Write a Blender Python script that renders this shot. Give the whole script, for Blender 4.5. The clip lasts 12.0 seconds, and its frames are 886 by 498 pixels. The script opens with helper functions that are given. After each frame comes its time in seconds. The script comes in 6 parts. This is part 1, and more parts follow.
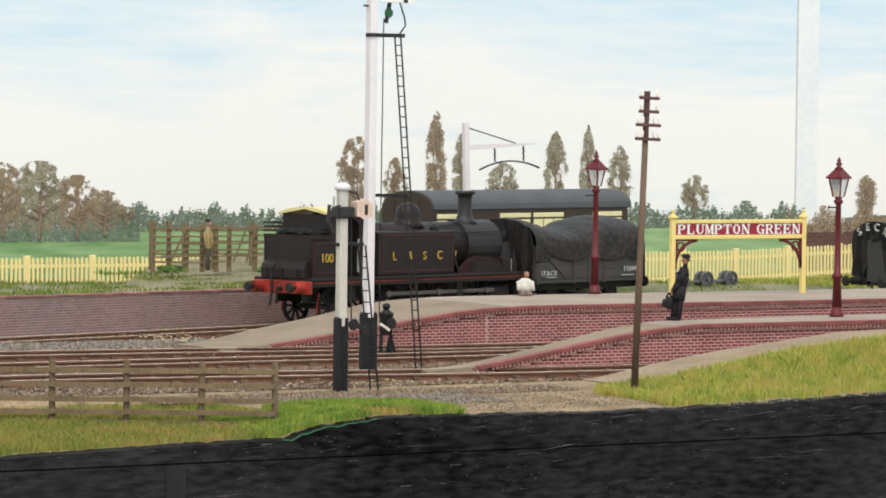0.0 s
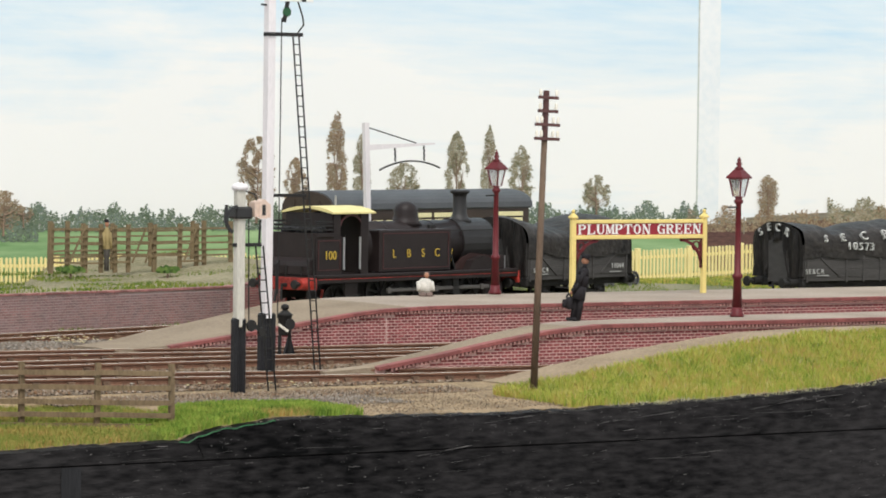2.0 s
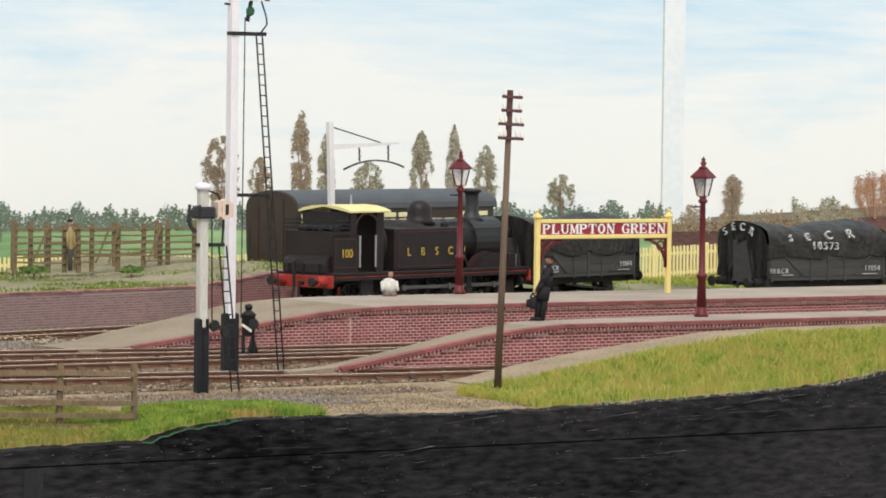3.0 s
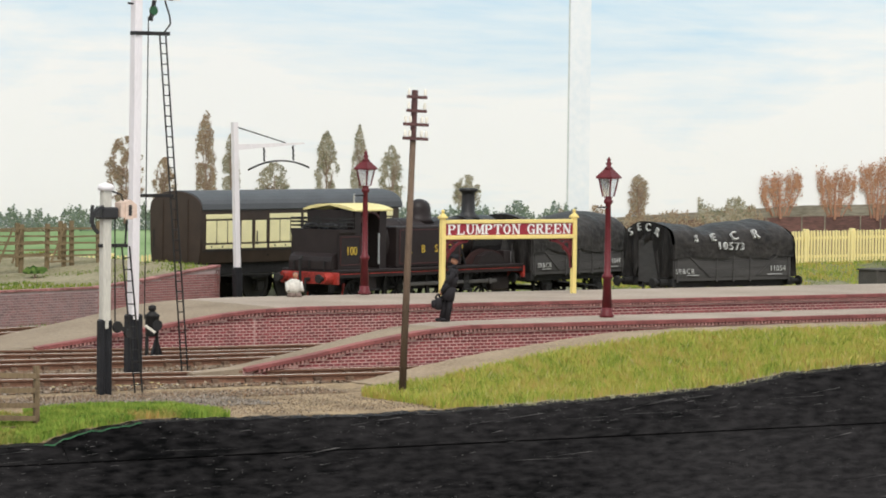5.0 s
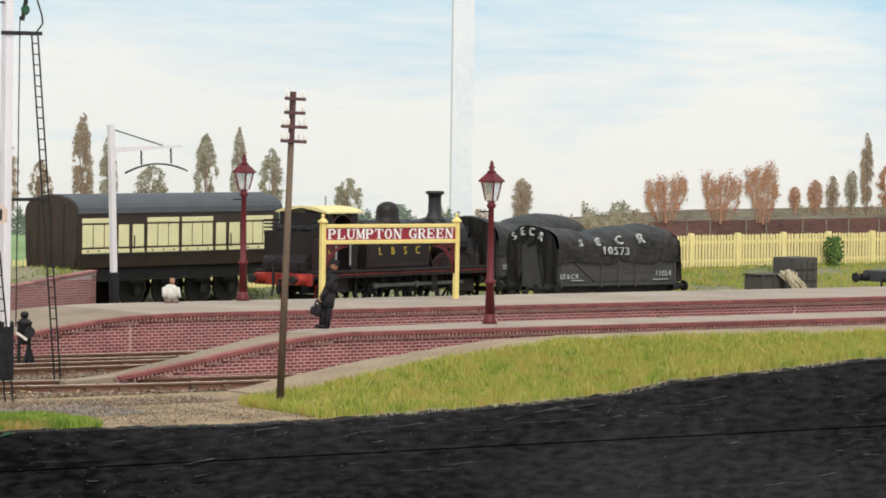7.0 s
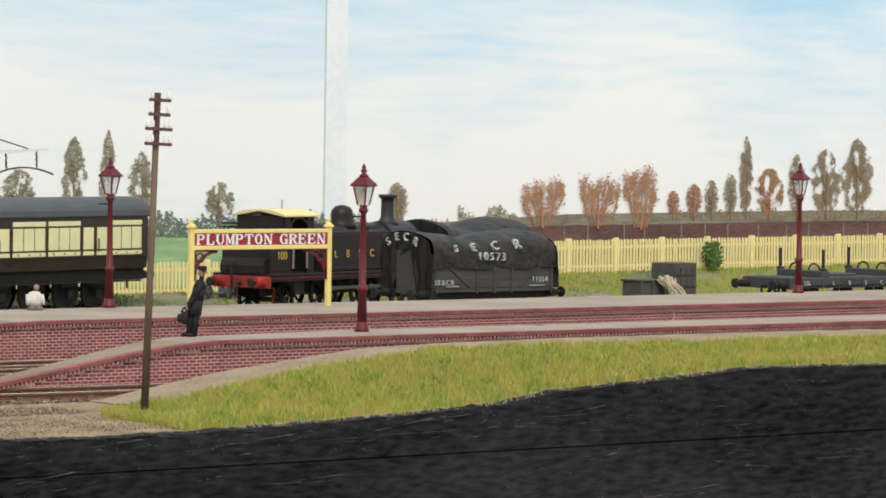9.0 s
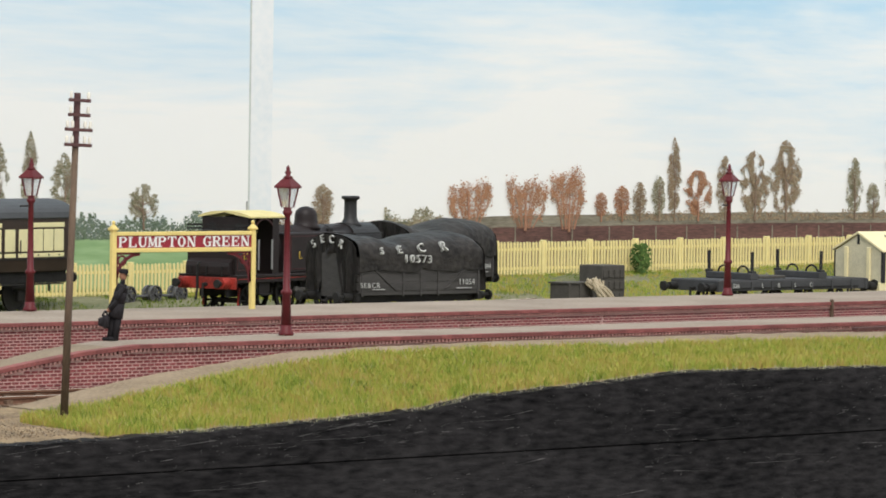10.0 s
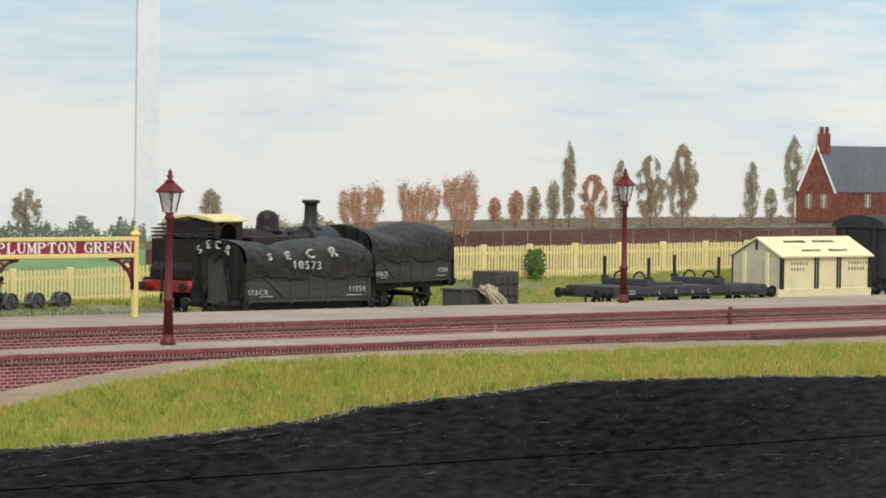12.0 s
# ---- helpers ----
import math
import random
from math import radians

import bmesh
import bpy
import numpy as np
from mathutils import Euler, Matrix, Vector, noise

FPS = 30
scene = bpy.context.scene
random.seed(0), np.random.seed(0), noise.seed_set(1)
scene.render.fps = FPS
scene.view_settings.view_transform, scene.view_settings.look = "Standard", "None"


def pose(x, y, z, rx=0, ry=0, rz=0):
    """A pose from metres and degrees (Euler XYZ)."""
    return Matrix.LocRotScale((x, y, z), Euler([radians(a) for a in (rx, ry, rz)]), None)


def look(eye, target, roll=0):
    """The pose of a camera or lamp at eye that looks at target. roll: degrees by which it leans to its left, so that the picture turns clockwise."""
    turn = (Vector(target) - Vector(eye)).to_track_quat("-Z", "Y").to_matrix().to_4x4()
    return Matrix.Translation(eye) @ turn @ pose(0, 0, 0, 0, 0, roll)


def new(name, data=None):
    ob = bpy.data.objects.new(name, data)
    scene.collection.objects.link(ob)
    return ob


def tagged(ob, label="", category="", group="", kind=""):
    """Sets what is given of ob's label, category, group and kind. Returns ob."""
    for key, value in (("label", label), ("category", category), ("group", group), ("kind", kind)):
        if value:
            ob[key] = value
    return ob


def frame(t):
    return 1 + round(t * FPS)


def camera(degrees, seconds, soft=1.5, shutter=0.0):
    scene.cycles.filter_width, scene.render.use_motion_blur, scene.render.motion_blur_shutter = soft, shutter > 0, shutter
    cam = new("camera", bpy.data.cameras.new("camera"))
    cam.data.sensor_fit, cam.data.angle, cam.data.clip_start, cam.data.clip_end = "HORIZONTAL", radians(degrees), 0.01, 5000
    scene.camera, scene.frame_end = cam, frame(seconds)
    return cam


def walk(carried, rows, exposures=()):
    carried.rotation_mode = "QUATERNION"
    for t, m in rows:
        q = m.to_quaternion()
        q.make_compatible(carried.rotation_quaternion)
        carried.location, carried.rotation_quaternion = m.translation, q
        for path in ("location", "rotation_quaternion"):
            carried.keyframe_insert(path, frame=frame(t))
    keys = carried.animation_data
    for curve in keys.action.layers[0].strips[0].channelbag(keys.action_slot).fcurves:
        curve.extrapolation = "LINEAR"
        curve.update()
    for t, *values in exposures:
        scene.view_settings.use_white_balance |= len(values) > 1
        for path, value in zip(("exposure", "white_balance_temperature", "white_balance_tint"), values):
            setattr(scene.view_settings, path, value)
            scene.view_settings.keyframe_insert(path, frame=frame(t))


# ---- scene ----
# Model railway layout. Lengths in the code are in layout units (one unit is K metres, about 1:87 of a full-size metre).
K = 0.01155
cam = camera(13.50, 12.0, soft=1.8)
ROWS = [
    (0.0, -58.087, -73.247, 5.136, -32.126, -2.027, 0.707),
    (0.5, -57.980, -73.144, 5.137, -32.499, -2.020, 0.705),
    (1.0, -57.887, -73.055, 5.132, -32.778, -2.019, 0.704),
    (1.5, -57.788, -72.985, 5.129, -33.219, -2.010, 0.703),
    (2.0, -57.702, -72.926, 5.127, -33.581, -2.008, 0.701),
    (2.5, -57.626, -72.861, 5.130, -33.848, -2.013, 0.700),
    (4.5, -57.402, -72.630, 5.141, -35.086, -1.997, 0.715),
    (5.0, -57.322, -72.538, 5.138, -35.533, -1.995, 0.724),
    (5.5, -57.146, -72.330, 5.136, -36.007, -1.983, 0.741),
    (6.0, -56.836, -71.962, 5.135, -36.441, -1.960, 0.760),
    (6.5, -56.490, -71.499, 5.127, -36.941, -1.937, 0.779),
    (7.0, -56.078, -71.004, 5.115, -37.302, -1.919, 0.794),
    (9.0, -54.448, -69.161, 5.071, -39.168, -1.825, 0.835),
    (9.5, -54.028, -68.687, 5.060, -39.675, -1.806, 0.843),
    (10.0, -53.610, -68.225, 5.051, -40.276, -1.781, 0.848),
    (10.5, -53.139, -67.737, 5.046, -40.732, -1.769, 0.852),
    (11.0, -52.631, -67.217, 5.036, -41.159, -1.740, 0.853),
    (11.5, -52.108, -66.687, 5.020, -41.529, -1.709, 0.852),
    (12.0, -51.593, -66.153, 5.000, -41.872, -1.683, 0.854),
]
walk(cam, [(t, pose(x * K, y * K, z * K, 90 + pitch, -roll, yaw)) for t, x, y, z, yaw, pitch, roll in ROWS],
     [(0.0, 0.36), (5.5, 0.32), (9.5, 0.25), (12.0, 0.15)])

# ---- light: a bright hall with high diffuse lighting ----
world = bpy.data.worlds.new("hall_light")
world.use_nodes = True
world.node_tree.nodes["Background"].inputs[0].default_value = (0.93, 0.965, 1.0, 1)
world.node_tree.nodes["Background"].inputs[1].default_value = 0.75
scene.world = world
sun_data = bpy.data.lights.new("hall_lamp", "SUN")
sun_data.energy, sun_data.angle, sun_data.color = 2.0, radians(35), (1.0, 0.97, 0.93)
sun = new("hall_lamp", sun_data)
sun.matrix_world = look((-0.8, -1.6, 2.6), (0.2, 0.2, 0))


# ---- materials ----
def material(name, colour, rough=0.7, vary=0.25, size=3.0, fine=30.0, bump=0.3, metal=0.0, second=None, stretch=(1, 1, 1), random_by="", spread=0.0, spec=0.4):
    """A surface with variation at two scales; size and fine are the noise scales per layout unit."""
    m = bpy.data.materials.new(name)
    m.use_nodes = True
    nt = m.node_tree
    N, Lk = nt.nodes, nt.links
    b = N["Principled BSDF"]
    b.inputs["Roughness"].default_value, b.inputs["Metallic"].default_value = rough, metal
    b.inputs["Specular IOR Level"].default_value = spec
    tc, mp = N.new("ShaderNodeTexCoord"), N.new("ShaderNodeMapping")
    mp.inputs["Scale"].default_value = [s / K for s in stretch]
    Lk.new(tc.outputs["Object"], mp.inputs["Vector"])
    big, small = N.new("ShaderNodeTexNoise"), N.new("ShaderNodeTexNoise")
    for n, s, d in ((big, size, 4), (small, fine, 3)):
        n.inputs["Scale"].default_value, n.inputs["Detail"].default_value = s, d
        Lk.new(mp.outputs[0], n.inputs["Vector"])
    add = N.new("ShaderNodeMath")
    add.operation = "ADD"
    half = N.new("ShaderNodeMath")
    half.operation = "MULTIPLY"
    half.inputs[1].default_value = 0.5
    Lk.new(big.outputs[0], add.inputs[0]), Lk.new(small.outputs[0], add.inputs[1]), Lk.new(add.outputs[0], half.inputs[0])
    ramp = N.new("ShaderNodeValToRGB")
    lo = [c * (1 - vary) for c in colour]
    hi = list(second) if second else [min(1, c * (1 + vary)) for c in colour]
    ramp.color_ramp.elements[0].position, ramp.color_ramp.elements[1].position = 0.32, 0.68
    ramp.color_ramp.elements[0].color, ramp.color_ramp.elements[1].color = (*lo, 1), (*hi, 1)
    Lk.new(half.outputs[0], ramp.inputs[0])
    out = ramp.outputs[0]
    if random_by:
        if random_by == "object":
            src = N.new("ShaderNodeObjectInfo").outputs["Random"]
        else:
            src = N.new("ShaderNodeNewGeometry").outputs["Random Per Island"]
        mr = N.new("ShaderNodeMapRange")
        mr.inputs["To Min"].default_value, mr.inputs["To Max"].default_value = 1 - spread, 1 + spread
        Lk.new(src, mr.inputs["Value"])
        hsv = N.new("ShaderNodeHueSaturation")
        Lk.new(mr.outputs[0], hsv.inputs["Value"]), Lk.new(out, hsv.inputs["Color"])
        out = hsv.outputs[0]
    Lk.new(out, b.inputs["Base Color"])
    if bump:
        bp = N.new("ShaderNodeBump")
        bp.inputs["Strength"].default_value, bp.inputs["Distance"].default_value = bump, 0.05 * K
        Lk.new(small.outputs[0], bp.inputs["Height"]), Lk.new(bp.outputs[0], b.inputs["Normal"])
    return m


def ramp_material(name, stops, rough=0.8, by="island", patch=0.0):
    """Colours picked at random for each small piece of a joined mesh."""
    m = bpy.data.materials.new(name)
    m.use_nodes = True
    N, Lk = m.node_tree.nodes, m.node_tree.links
    b = N["Principled BSDF"]
    b.inputs["Roughness"].default_value = rough
    b.inputs["Specular IOR Level"].default_value = 0.2
    src = N.new("ShaderNodeNewGeometry").outputs["Random Per Island"] if by == "island" else N.new("ShaderNodeObjectInfo").outputs["Random"]
    r = N.new("ShaderNodeValToRGB")
    e = r.color_ramp.elements
    for i, c in enumerate(stops):
        at = i / max(1, len(stops) - 1)
        if i < 2:
            e[i].position, e[i].color = at, (*c, 1)
            if i == 1:
                e[1].position = at
        else:
            n = e.new(at)
            n.color = (*c, 1)
    if patch:
        tc, mp, nz = N.new("ShaderNodeTexCoord"), N.new("ShaderNodeMapping"), N.new("ShaderNodeTexNoise")
        mp.inputs["Scale"].default_value = [patch / K] * 3
        nz.inputs["Scale"].default_value, nz.inputs["Detail"].default_value = 1.0, 3
        Lk.new(tc.outputs["Object"], mp.inputs["Vector"]), Lk.new(mp.outputs[0], nz.inputs["Vector"])
        st = N.new("ShaderNodeMapRange")
        st.inputs["From Min"].default_value, st.inputs["From Max"].default_value = 0.3, 0.7
        Lk.new(nz.outputs[0], st.inputs["Value"])
        mix = N.new("ShaderNodeMix")
        mix.inputs["Factor"].default_value = 0.5
        Lk.new(src, mix.inputs["A"]), Lk.new(st.outputs[0], mix.inputs["B"])
        src = mix.outputs["Result"]
    Lk.new(src, r.inputs[0]), Lk.new(r.outputs[0], b.inputs["Base Color"])
    return m


M = {
    "black": material("black_paint", (0.018, 0.017, 0.017), 0.45, 0.4, 2, 40, 0.25),
    "loco": material("loco_umber_paint", (0.021, 0.015, 0.0145), 0.45, 0.35, 1.5, 25, 0.15, spec=0.25),
    "maroon": material("maroon_lining", (0.062, 0.018, 0.018), 0.5, 0.3),
    "umber": material("worn_umber_plate", (0.036, 0.017, 0.015), 0.55, 0.4, 2, 18, 0.2, spec=0.25),
    "rodsteel": material("dull_rod_steel", (0.12, 0.112, 0.105), 0.5, 0.3, 3, 20, 0.1, 0.4),
    "red": material("buffer_red", (0.20, 0.025, 0.02), 0.5, 0.6, 2, 14, second=(0.46, 0.045, 0.03)),
    "iron": material("dull_iron", (0.020, 0.019, 0.018), 0.6, 0.4, 3, 30, 0.3, 0.0, spec=0.25),
    "steel": material("bright_steel", (0.45, 0.45, 0.45), 0.35, 0.2, 3, 30, 0.1, 0.8),
    "cream": material("cream_paint", (0.80, 0.74, 0.42), 0.55, 0.1, 2, 30, 0.1),
    "roofcream": material("cream_roof", (0.72, 0.62, 0.28), 0.6, 0.12, 2, 20, 0.1),
    "coachbrown": material("umber_coach_paint", (0.042, 0.028, 0.020), 0.45, 0.3, 2, 30, 0.1),
    "coachroof": material("grey_coach_roof", (0.075, 0.080, 0.085), 0.7, 0.2, 1, 20, 0.15),
    "gold": material("gold_letters", (0.50, 0.34, 0.05), 0.5, 0.2),
    "white": material("white_letters", (0.8, 0.8, 0.77), 0.7, 0.15, 4, 30),
    "chalk": material("faded_white_letters", (0.42, 0.42, 0.40), 0.8, 0.3, 4, 30),
    "sheetwhite": material("worn_sheet_letters", (0.40, 0.40, 0.38), 0.8, 0.6, 4, 12, second=(0.74, 0.74, 0.70)),
    # Tarpaulin ends: shade among the hanging folds is put into this darker black.
    "tarpend": material("shaded_black_sheet_end", (0.009, 0.008, 0.008), 0.5, 0.5, 2.5, 10, 0.7, second=(0.034, 0.030, 0.027), spec=0.2, stretch=(1, 2, 0.4)),
    "tarp": material("black_tarpaulin", (0.012, 0.011, 0.010), 0.55, 0.5, 1.1, 5, 1.0, second=(0.054, 0.048, 0.043), spec=0.25),
    "wagon": material("dark_grey_wagon_planks", (0.056, 0.052, 0.049), 0.7, 0.35, 2, 25, 0.3, stretch=(0.3, 1, 3)),
    "flat": material("dark_grey_flat_wagon_paint", (0.052, 0.052, 0.054), 0.65, 0.3, 2, 25, 0.3),
    "van": material("cream_van_paint", (0.82, 0.72, 0.43), 0.6, 0.1, 1.5, 18, 0.15),
    # The van's cream again, darkened because its end face lies in shade.
    "vanend": material("shaded_van_end", (0.58, 0.53, 0.37), 0.7, 0.2, 1.5, 18, 0.15),
    "lampred": material("lamp_maroon_paint", (0.115, 0.014, 0.018), 0.45, 0.3, 3, 30, 0.15, spec=0.3),
    "signyellow": material("sign_yellow_paint", (0.78, 0.62, 0.22), 0.55, 0.12, 2, 30, 0.15),
    "signred": material("sign_red_enamel", (0.28, 0.022, 0.035), 0.4, 0.15, 3, 30, 0.05),
    "fence": material("fence_yellow_paint", (0.84, 0.72, 0.33), 0.6, 0.12, 1, 20, 0.15),
    "timber": material("weathered_timber", (0.165, 0.115, 0.062), 0.8, 0.35, 2, 18, 0.5, stretch=(1, 1, 0.3)),
    "pen": material("cattle_pen_timber", (0.19, 0.14, 0.075), 0.8, 0.3, 2, 18, 0.5),
    "pole": material("telegraph_pole_timber", (0.13, 0.085, 0.055), 0.75, 0.35, 2, 14, 0.4, stretch=(3, 3, 0.4)),
    "polearm": material("red_brown_arms", (0.085, 0.036, 0.032), 0.7, 0.3, 3, 20),
    "porcelain": material("insulator_porcelain", (0.75, 0.70, 0.60), 0.3, 0.1),
    "postwhite": material("white_signal_paint", (0.74, 0.70, 0.70), 0.6, 0.1, 1.5, 20, 0.2, stretch=(2, 2, 0.3)),
    "armpink": material("pinkish_arm_paint", (0.62, 0.47, 0.38), 0.65, 0.15, 2, 16, 0.2),
    "postgrey": material("weathered_white_paint", (0.55, 0.52, 0.45), 0.7, 0.2, 1.5, 18, 0.3, stretch=(2, 2, 0.3)),
    "postblack": material("black_tarred_base", (0.018, 0.018, 0.02), 0.5, 0.4, 2, 25, 0.3, spec=0.2),
    "rail": material("rusty_rail_side", (0.17, 0.085, 0.052), 0.75, 0.35, 1, 16, 0.3),
    "railtop": material("worn_rail_top", (0.70, 0.61, 0.50), 0.5, 0.25, 0.7, 14, 0.1, 0.0),
    "sleeper": material("stained_sleeper", (0.15, 0.095, 0.062), 0.85, 0.35, 2, 20, 0.4, random_by="object", spread=0.3),
    "ballast": material("ballast_bed", (0.10, 0.072, 0.05), 0.95, 0.5, 0.6, 10, 1.0, second=(0.27, 0.205, 0.145)),
    "cinder": material("dirt_and_cinder", (0.17, 0.115, 0.065), 0.95, 0.45, 0.7, 8, 1.0, second=(0.42, 0.31, 0.18)),
    "yard": material("yard_earth_and_grass", (0.13, 0.17, 0.055), 0.95, 0.45, 0.35, 8, 0.7, second=(0.28, 0.25, 0.16)),
    "docktop": material("dock_gravel_and_grass", (0.15, 0.15, 0.05), 0.95, 0.35, 0.35, 9, 0.7, second=(0.35, 0.30, 0.20)),
    "slab": material("platform_surface", (0.30, 0.245, 0.195), 0.95, 0.18, 0.4, 9, 0.35, second=(0.41, 0.345, 0.28), spec=0.15),
    "path": material("cess_path_earth", (0.24, 0.178, 0.115), 0.95, 0.2, 0.6, 10, 0.5, second=(0.385, 0.30, 0.205), spec=0.15),
    "mortar": material("red_brick_mortar", (0.62, 0.42, 0.38), 0.9, 0.2, 0.8, 12, 0.3),
    "brick": material("red_brick", (0.225, 0.056, 0.057), 0.8, 0.25, 1, 14, 0.3, random_by="island", spread=0.28),
    "brickpart": material("red_brick_piece", (0.225, 0.056, 0.057), 0.8, 0.25, 1, 14, 0.3, random_by="object", spread=0.28),
    "coping": material("red_coping_brick", (0.235, 0.075, 0.068), 0.8, 0.3, 1, 14, 0.3, random_by="island", spread=0.2),
    "dentil": material("pale_brick_headers", (0.43, 0.225, 0.20), 0.8, 0.25, 1, 14, 0.3, random_by="island", spread=0.2),
    "ramp": material("brown_ramp_surface", (0.24, 0.185, 0.13), 0.95, 0.2, 0.5, 12, 0.4, second=(0.33, 0.265, 0.19), spec=0.15),
    "dockbrick": material("sooty_dock_brick", (0.25, 0.205, 0.21), 0.85, 0.2, 0.16, 3, 0.3, random_by="island", spread=0.18, second=(0.34, 0.175, 0.16)),
    "rampbrick": material("red_dock_ramp_brick", (0.30, 0.125, 0.115), 0.85, 0.25, 0.6, 8, 0.3, random_by="island", spread=0.2),
    "rampbrickpart": material("red_dock_ramp_brick_piece", (0.30, 0.125, 0.115), 0.85, 0.25, 0.6, 8, 0.3, random_by="object", spread=0.2),
    "dockcoping": material("chipped_dock_coping", (0.27, 0.12, 0.11), 0.85, 0.4, 1.2, 9, 0.4, random_by="island", spread=0.3),
    "dockmortar": material("dock_mortar", (0.38, 0.29, 0.28), 0.9, 0.2, 0.5, 10, 0.3),
    "fascia": material("black_painted_board", (0.0005, 0.0004, 0.0005), 0.6, 0.9, 0.22, 5, 1.5, second=(0.034, 0.031, 0.0305), stretch=(0.45, 1, 1.6), spec=0.07),
    "scuff": material("scuffed_paint_streaks", (0.02, 0.019, 0.019), 0.9, 0.6, 3, 20, second=(0.115, 0.107, 0.10), random_by="island", spread=0.8),
    "crate": material("grey_crate_wood", (0.075, 0.068, 0.058), 0.8, 0.3, 3, 20, 0.4),
    "rope": material("pale_rope", (0.50, 0.42, 0.29), 0.9, 0.25, 3, 30, 0.4),
    "figdark": material("painted_dark_coat", (0.018, 0.016, 0.018), 0.7, 0.35, 3, 20, spec=0.2),
    "figwhite": material("painted_white_shirt", (0.58, 0.55, 0.49), 0.7, 0.25, 4, 20),
    "figskin": material("painted_face", (0.36, 0.17, 0.10), 0.6, 0.15, 3, 20),
    "figtan": material("painted_tan_coat", (0.30, 0.23, 0.10), 0.7, 0.25, 3, 20),
    "figgrey": material("painted_grey_brown_cloth", (0.17, 0.12, 0.10), 0.7, 0.25, 3, 20),
    "wheelgrey": material("grey_wheels", (0.15, 0.15, 0.155), 0.5, 0.3, 3, 20, 0.2, 0.4),
    "hut": material("dark_shed_boards", (0.030, 0.030, 0.032), 0.75, 0.3, 1, 14, 0.3),
    "coal": material("coal", (0.02, 0.02, 0.022), 0.45, 0.5, 6, 30, 0.9),
}
gm = bpy.data.materials.new("lamp_glass")
gm.use_nodes = True
g = gm.node_tree.nodes["Principled BSDF"]
g.inputs["Base Color"].default_value = (0.86, 0.88, 0.88, 1)
g.inputs["Roughness"].default_value, g.inputs["Transmission Weight"].default_value, g.inputs["IOR"].default_value = 0.15, 0.75, 1.2
M["lampglass"] = gm
M["grass"] = ramp_material("static_grass_blades", [(0.08, 0.12, 0.020), (0.20, 0.29, 0.042), (0.33, 0.39, 0.062), (0.45, 0.42, 0.09), (0.48, 0.33, 0.105), (0.28, 0.37, 0.052)], patch=1.5)
M["grassdark"] = ramp_material("green_grass_tufts", [(0.035, 0.07, 0.015), (0.08, 0.14, 0.022), (0.15, 0.21, 0.03), (0.24, 0.27, 0.05), (0.30, 0.25, 0.07)], patch=1.6)
M["grassdry"] = ramp_material("dry_grass_blades", [(0.07, 0.12, 0.022), (0.15, 0.21, 0.035), (0.26, 0.27, 0.06), (0.37, 0.28, 0.085), (0.38, 0.20, 0.055)], patch=0.8)
M["tuft"] = ramp_material("bright_moss_tufts", [(0.05, 0.10, 0.018), (0.12, 0.21, 0.03), (0.21, 0.32, 0.045), (0.32, 0.38, 0.07), (0.36, 0.32, 0.09)], patch=1.8)
M["stalk"] = ramp_material("dry_grass_stalks", [(0.42, 0.38, 0.14), (0.52, 0.46, 0.22), (0.46, 0.36, 0.12)])
M["fringe"] = ramp_material("pale_grass_fibres", [(0.40, 0.36, 0.22), (0.55, 0.52, 0.40), (0.35, 0.36, 0.14)])
M["stones"] = ramp_material("ballast_stones", [(0.05, 0.038, 0.028), (0.14, 0.103, 0.072), (0.24, 0.19, 0.135), (0.17, 0.095, 0.05), (0.36, 0.31, 0.25)])
M["gravel"] = ramp_material("grey_gravel", [(0.07, 0.06, 0.052), (0.15, 0.13, 0.11), (0.27, 0.235, 0.195), (0.14, 0.105, 0.075), (0.33, 0.30, 0.255)])
M["leafgreen"] = ramp_material("painted_green_foliage", [(0.09, 0.11, 0.07), (0.17, 0.18, 0.11), (0.31, 0.27, 0.17), (0.46, 0.43, 0.34), (0.24, 0.27, 0.20)], patch=3.2)
M["leafbrown"] = ramp_material("painted_brown_foliage", [(0.12, 0.075, 0.045), (0.23, 0.15, 0.09), (0.40, 0.31, 0.21), (0.20, 0.17, 0.10), (0.52, 0.46, 0.37)], patch=3.2)
M["leafrust"] = ramp_material("painted_rust_foliage", [(0.20, 0.08, 0.04), (0.34, 0.15, 0.075), (0.48, 0.28, 0.17), (0.27, 0.13, 0.07), (0.56, 0.43, 0.33)], patch=3.2)
M["hedge"] = ramp_material("painted_hedge", [(0.075, 0.11, 0.07), (0.12, 0.165, 0.11), (0.19, 0.24, 0.16), (0.16, 0.21, 0.19), (0.27, 0.30, 0.24)], patch=2.2)
M["bush"] = ramp_material("bush_leaves", [(0.05, 0.10, 0.025), (0.09, 0.16, 0.04), (0.16, 0.24, 0.06)])
M["rustbranch"] = material("painted_rust_branch", (0.36, 0.19, 0.12), 0.9, 0.3, 3, 20, 0)
M["treetrunk"] = material("painted_trunk", (0.24, 0.17, 0.12), 0.9, 0.3, 3, 20, 0)
M["meadow"] = material("painted_meadow", (0.16, 0.33, 0.12), 0.9, 0.2, 0.12, 1.2, 0, second=(0.40, 0.56, 0.30), stretch=(0.4, 1, 3))
M["paintwall"] = material("painted_brick_viaduct", (0.085, 0.05, 0.046), 0.9, 0.4, 0.3, 3, 0, stretch=(0.8, 1, 5), second=(0.21, 0.105, 0.085))
M["paintbank"] = material("painted_grey_parapet", (0.18, 0.155, 0.11), 0.9, 0.35, 0.5, 3, 0, second=(0.33, 0.30, 0.23), stretch=(0.6, 1, 4))
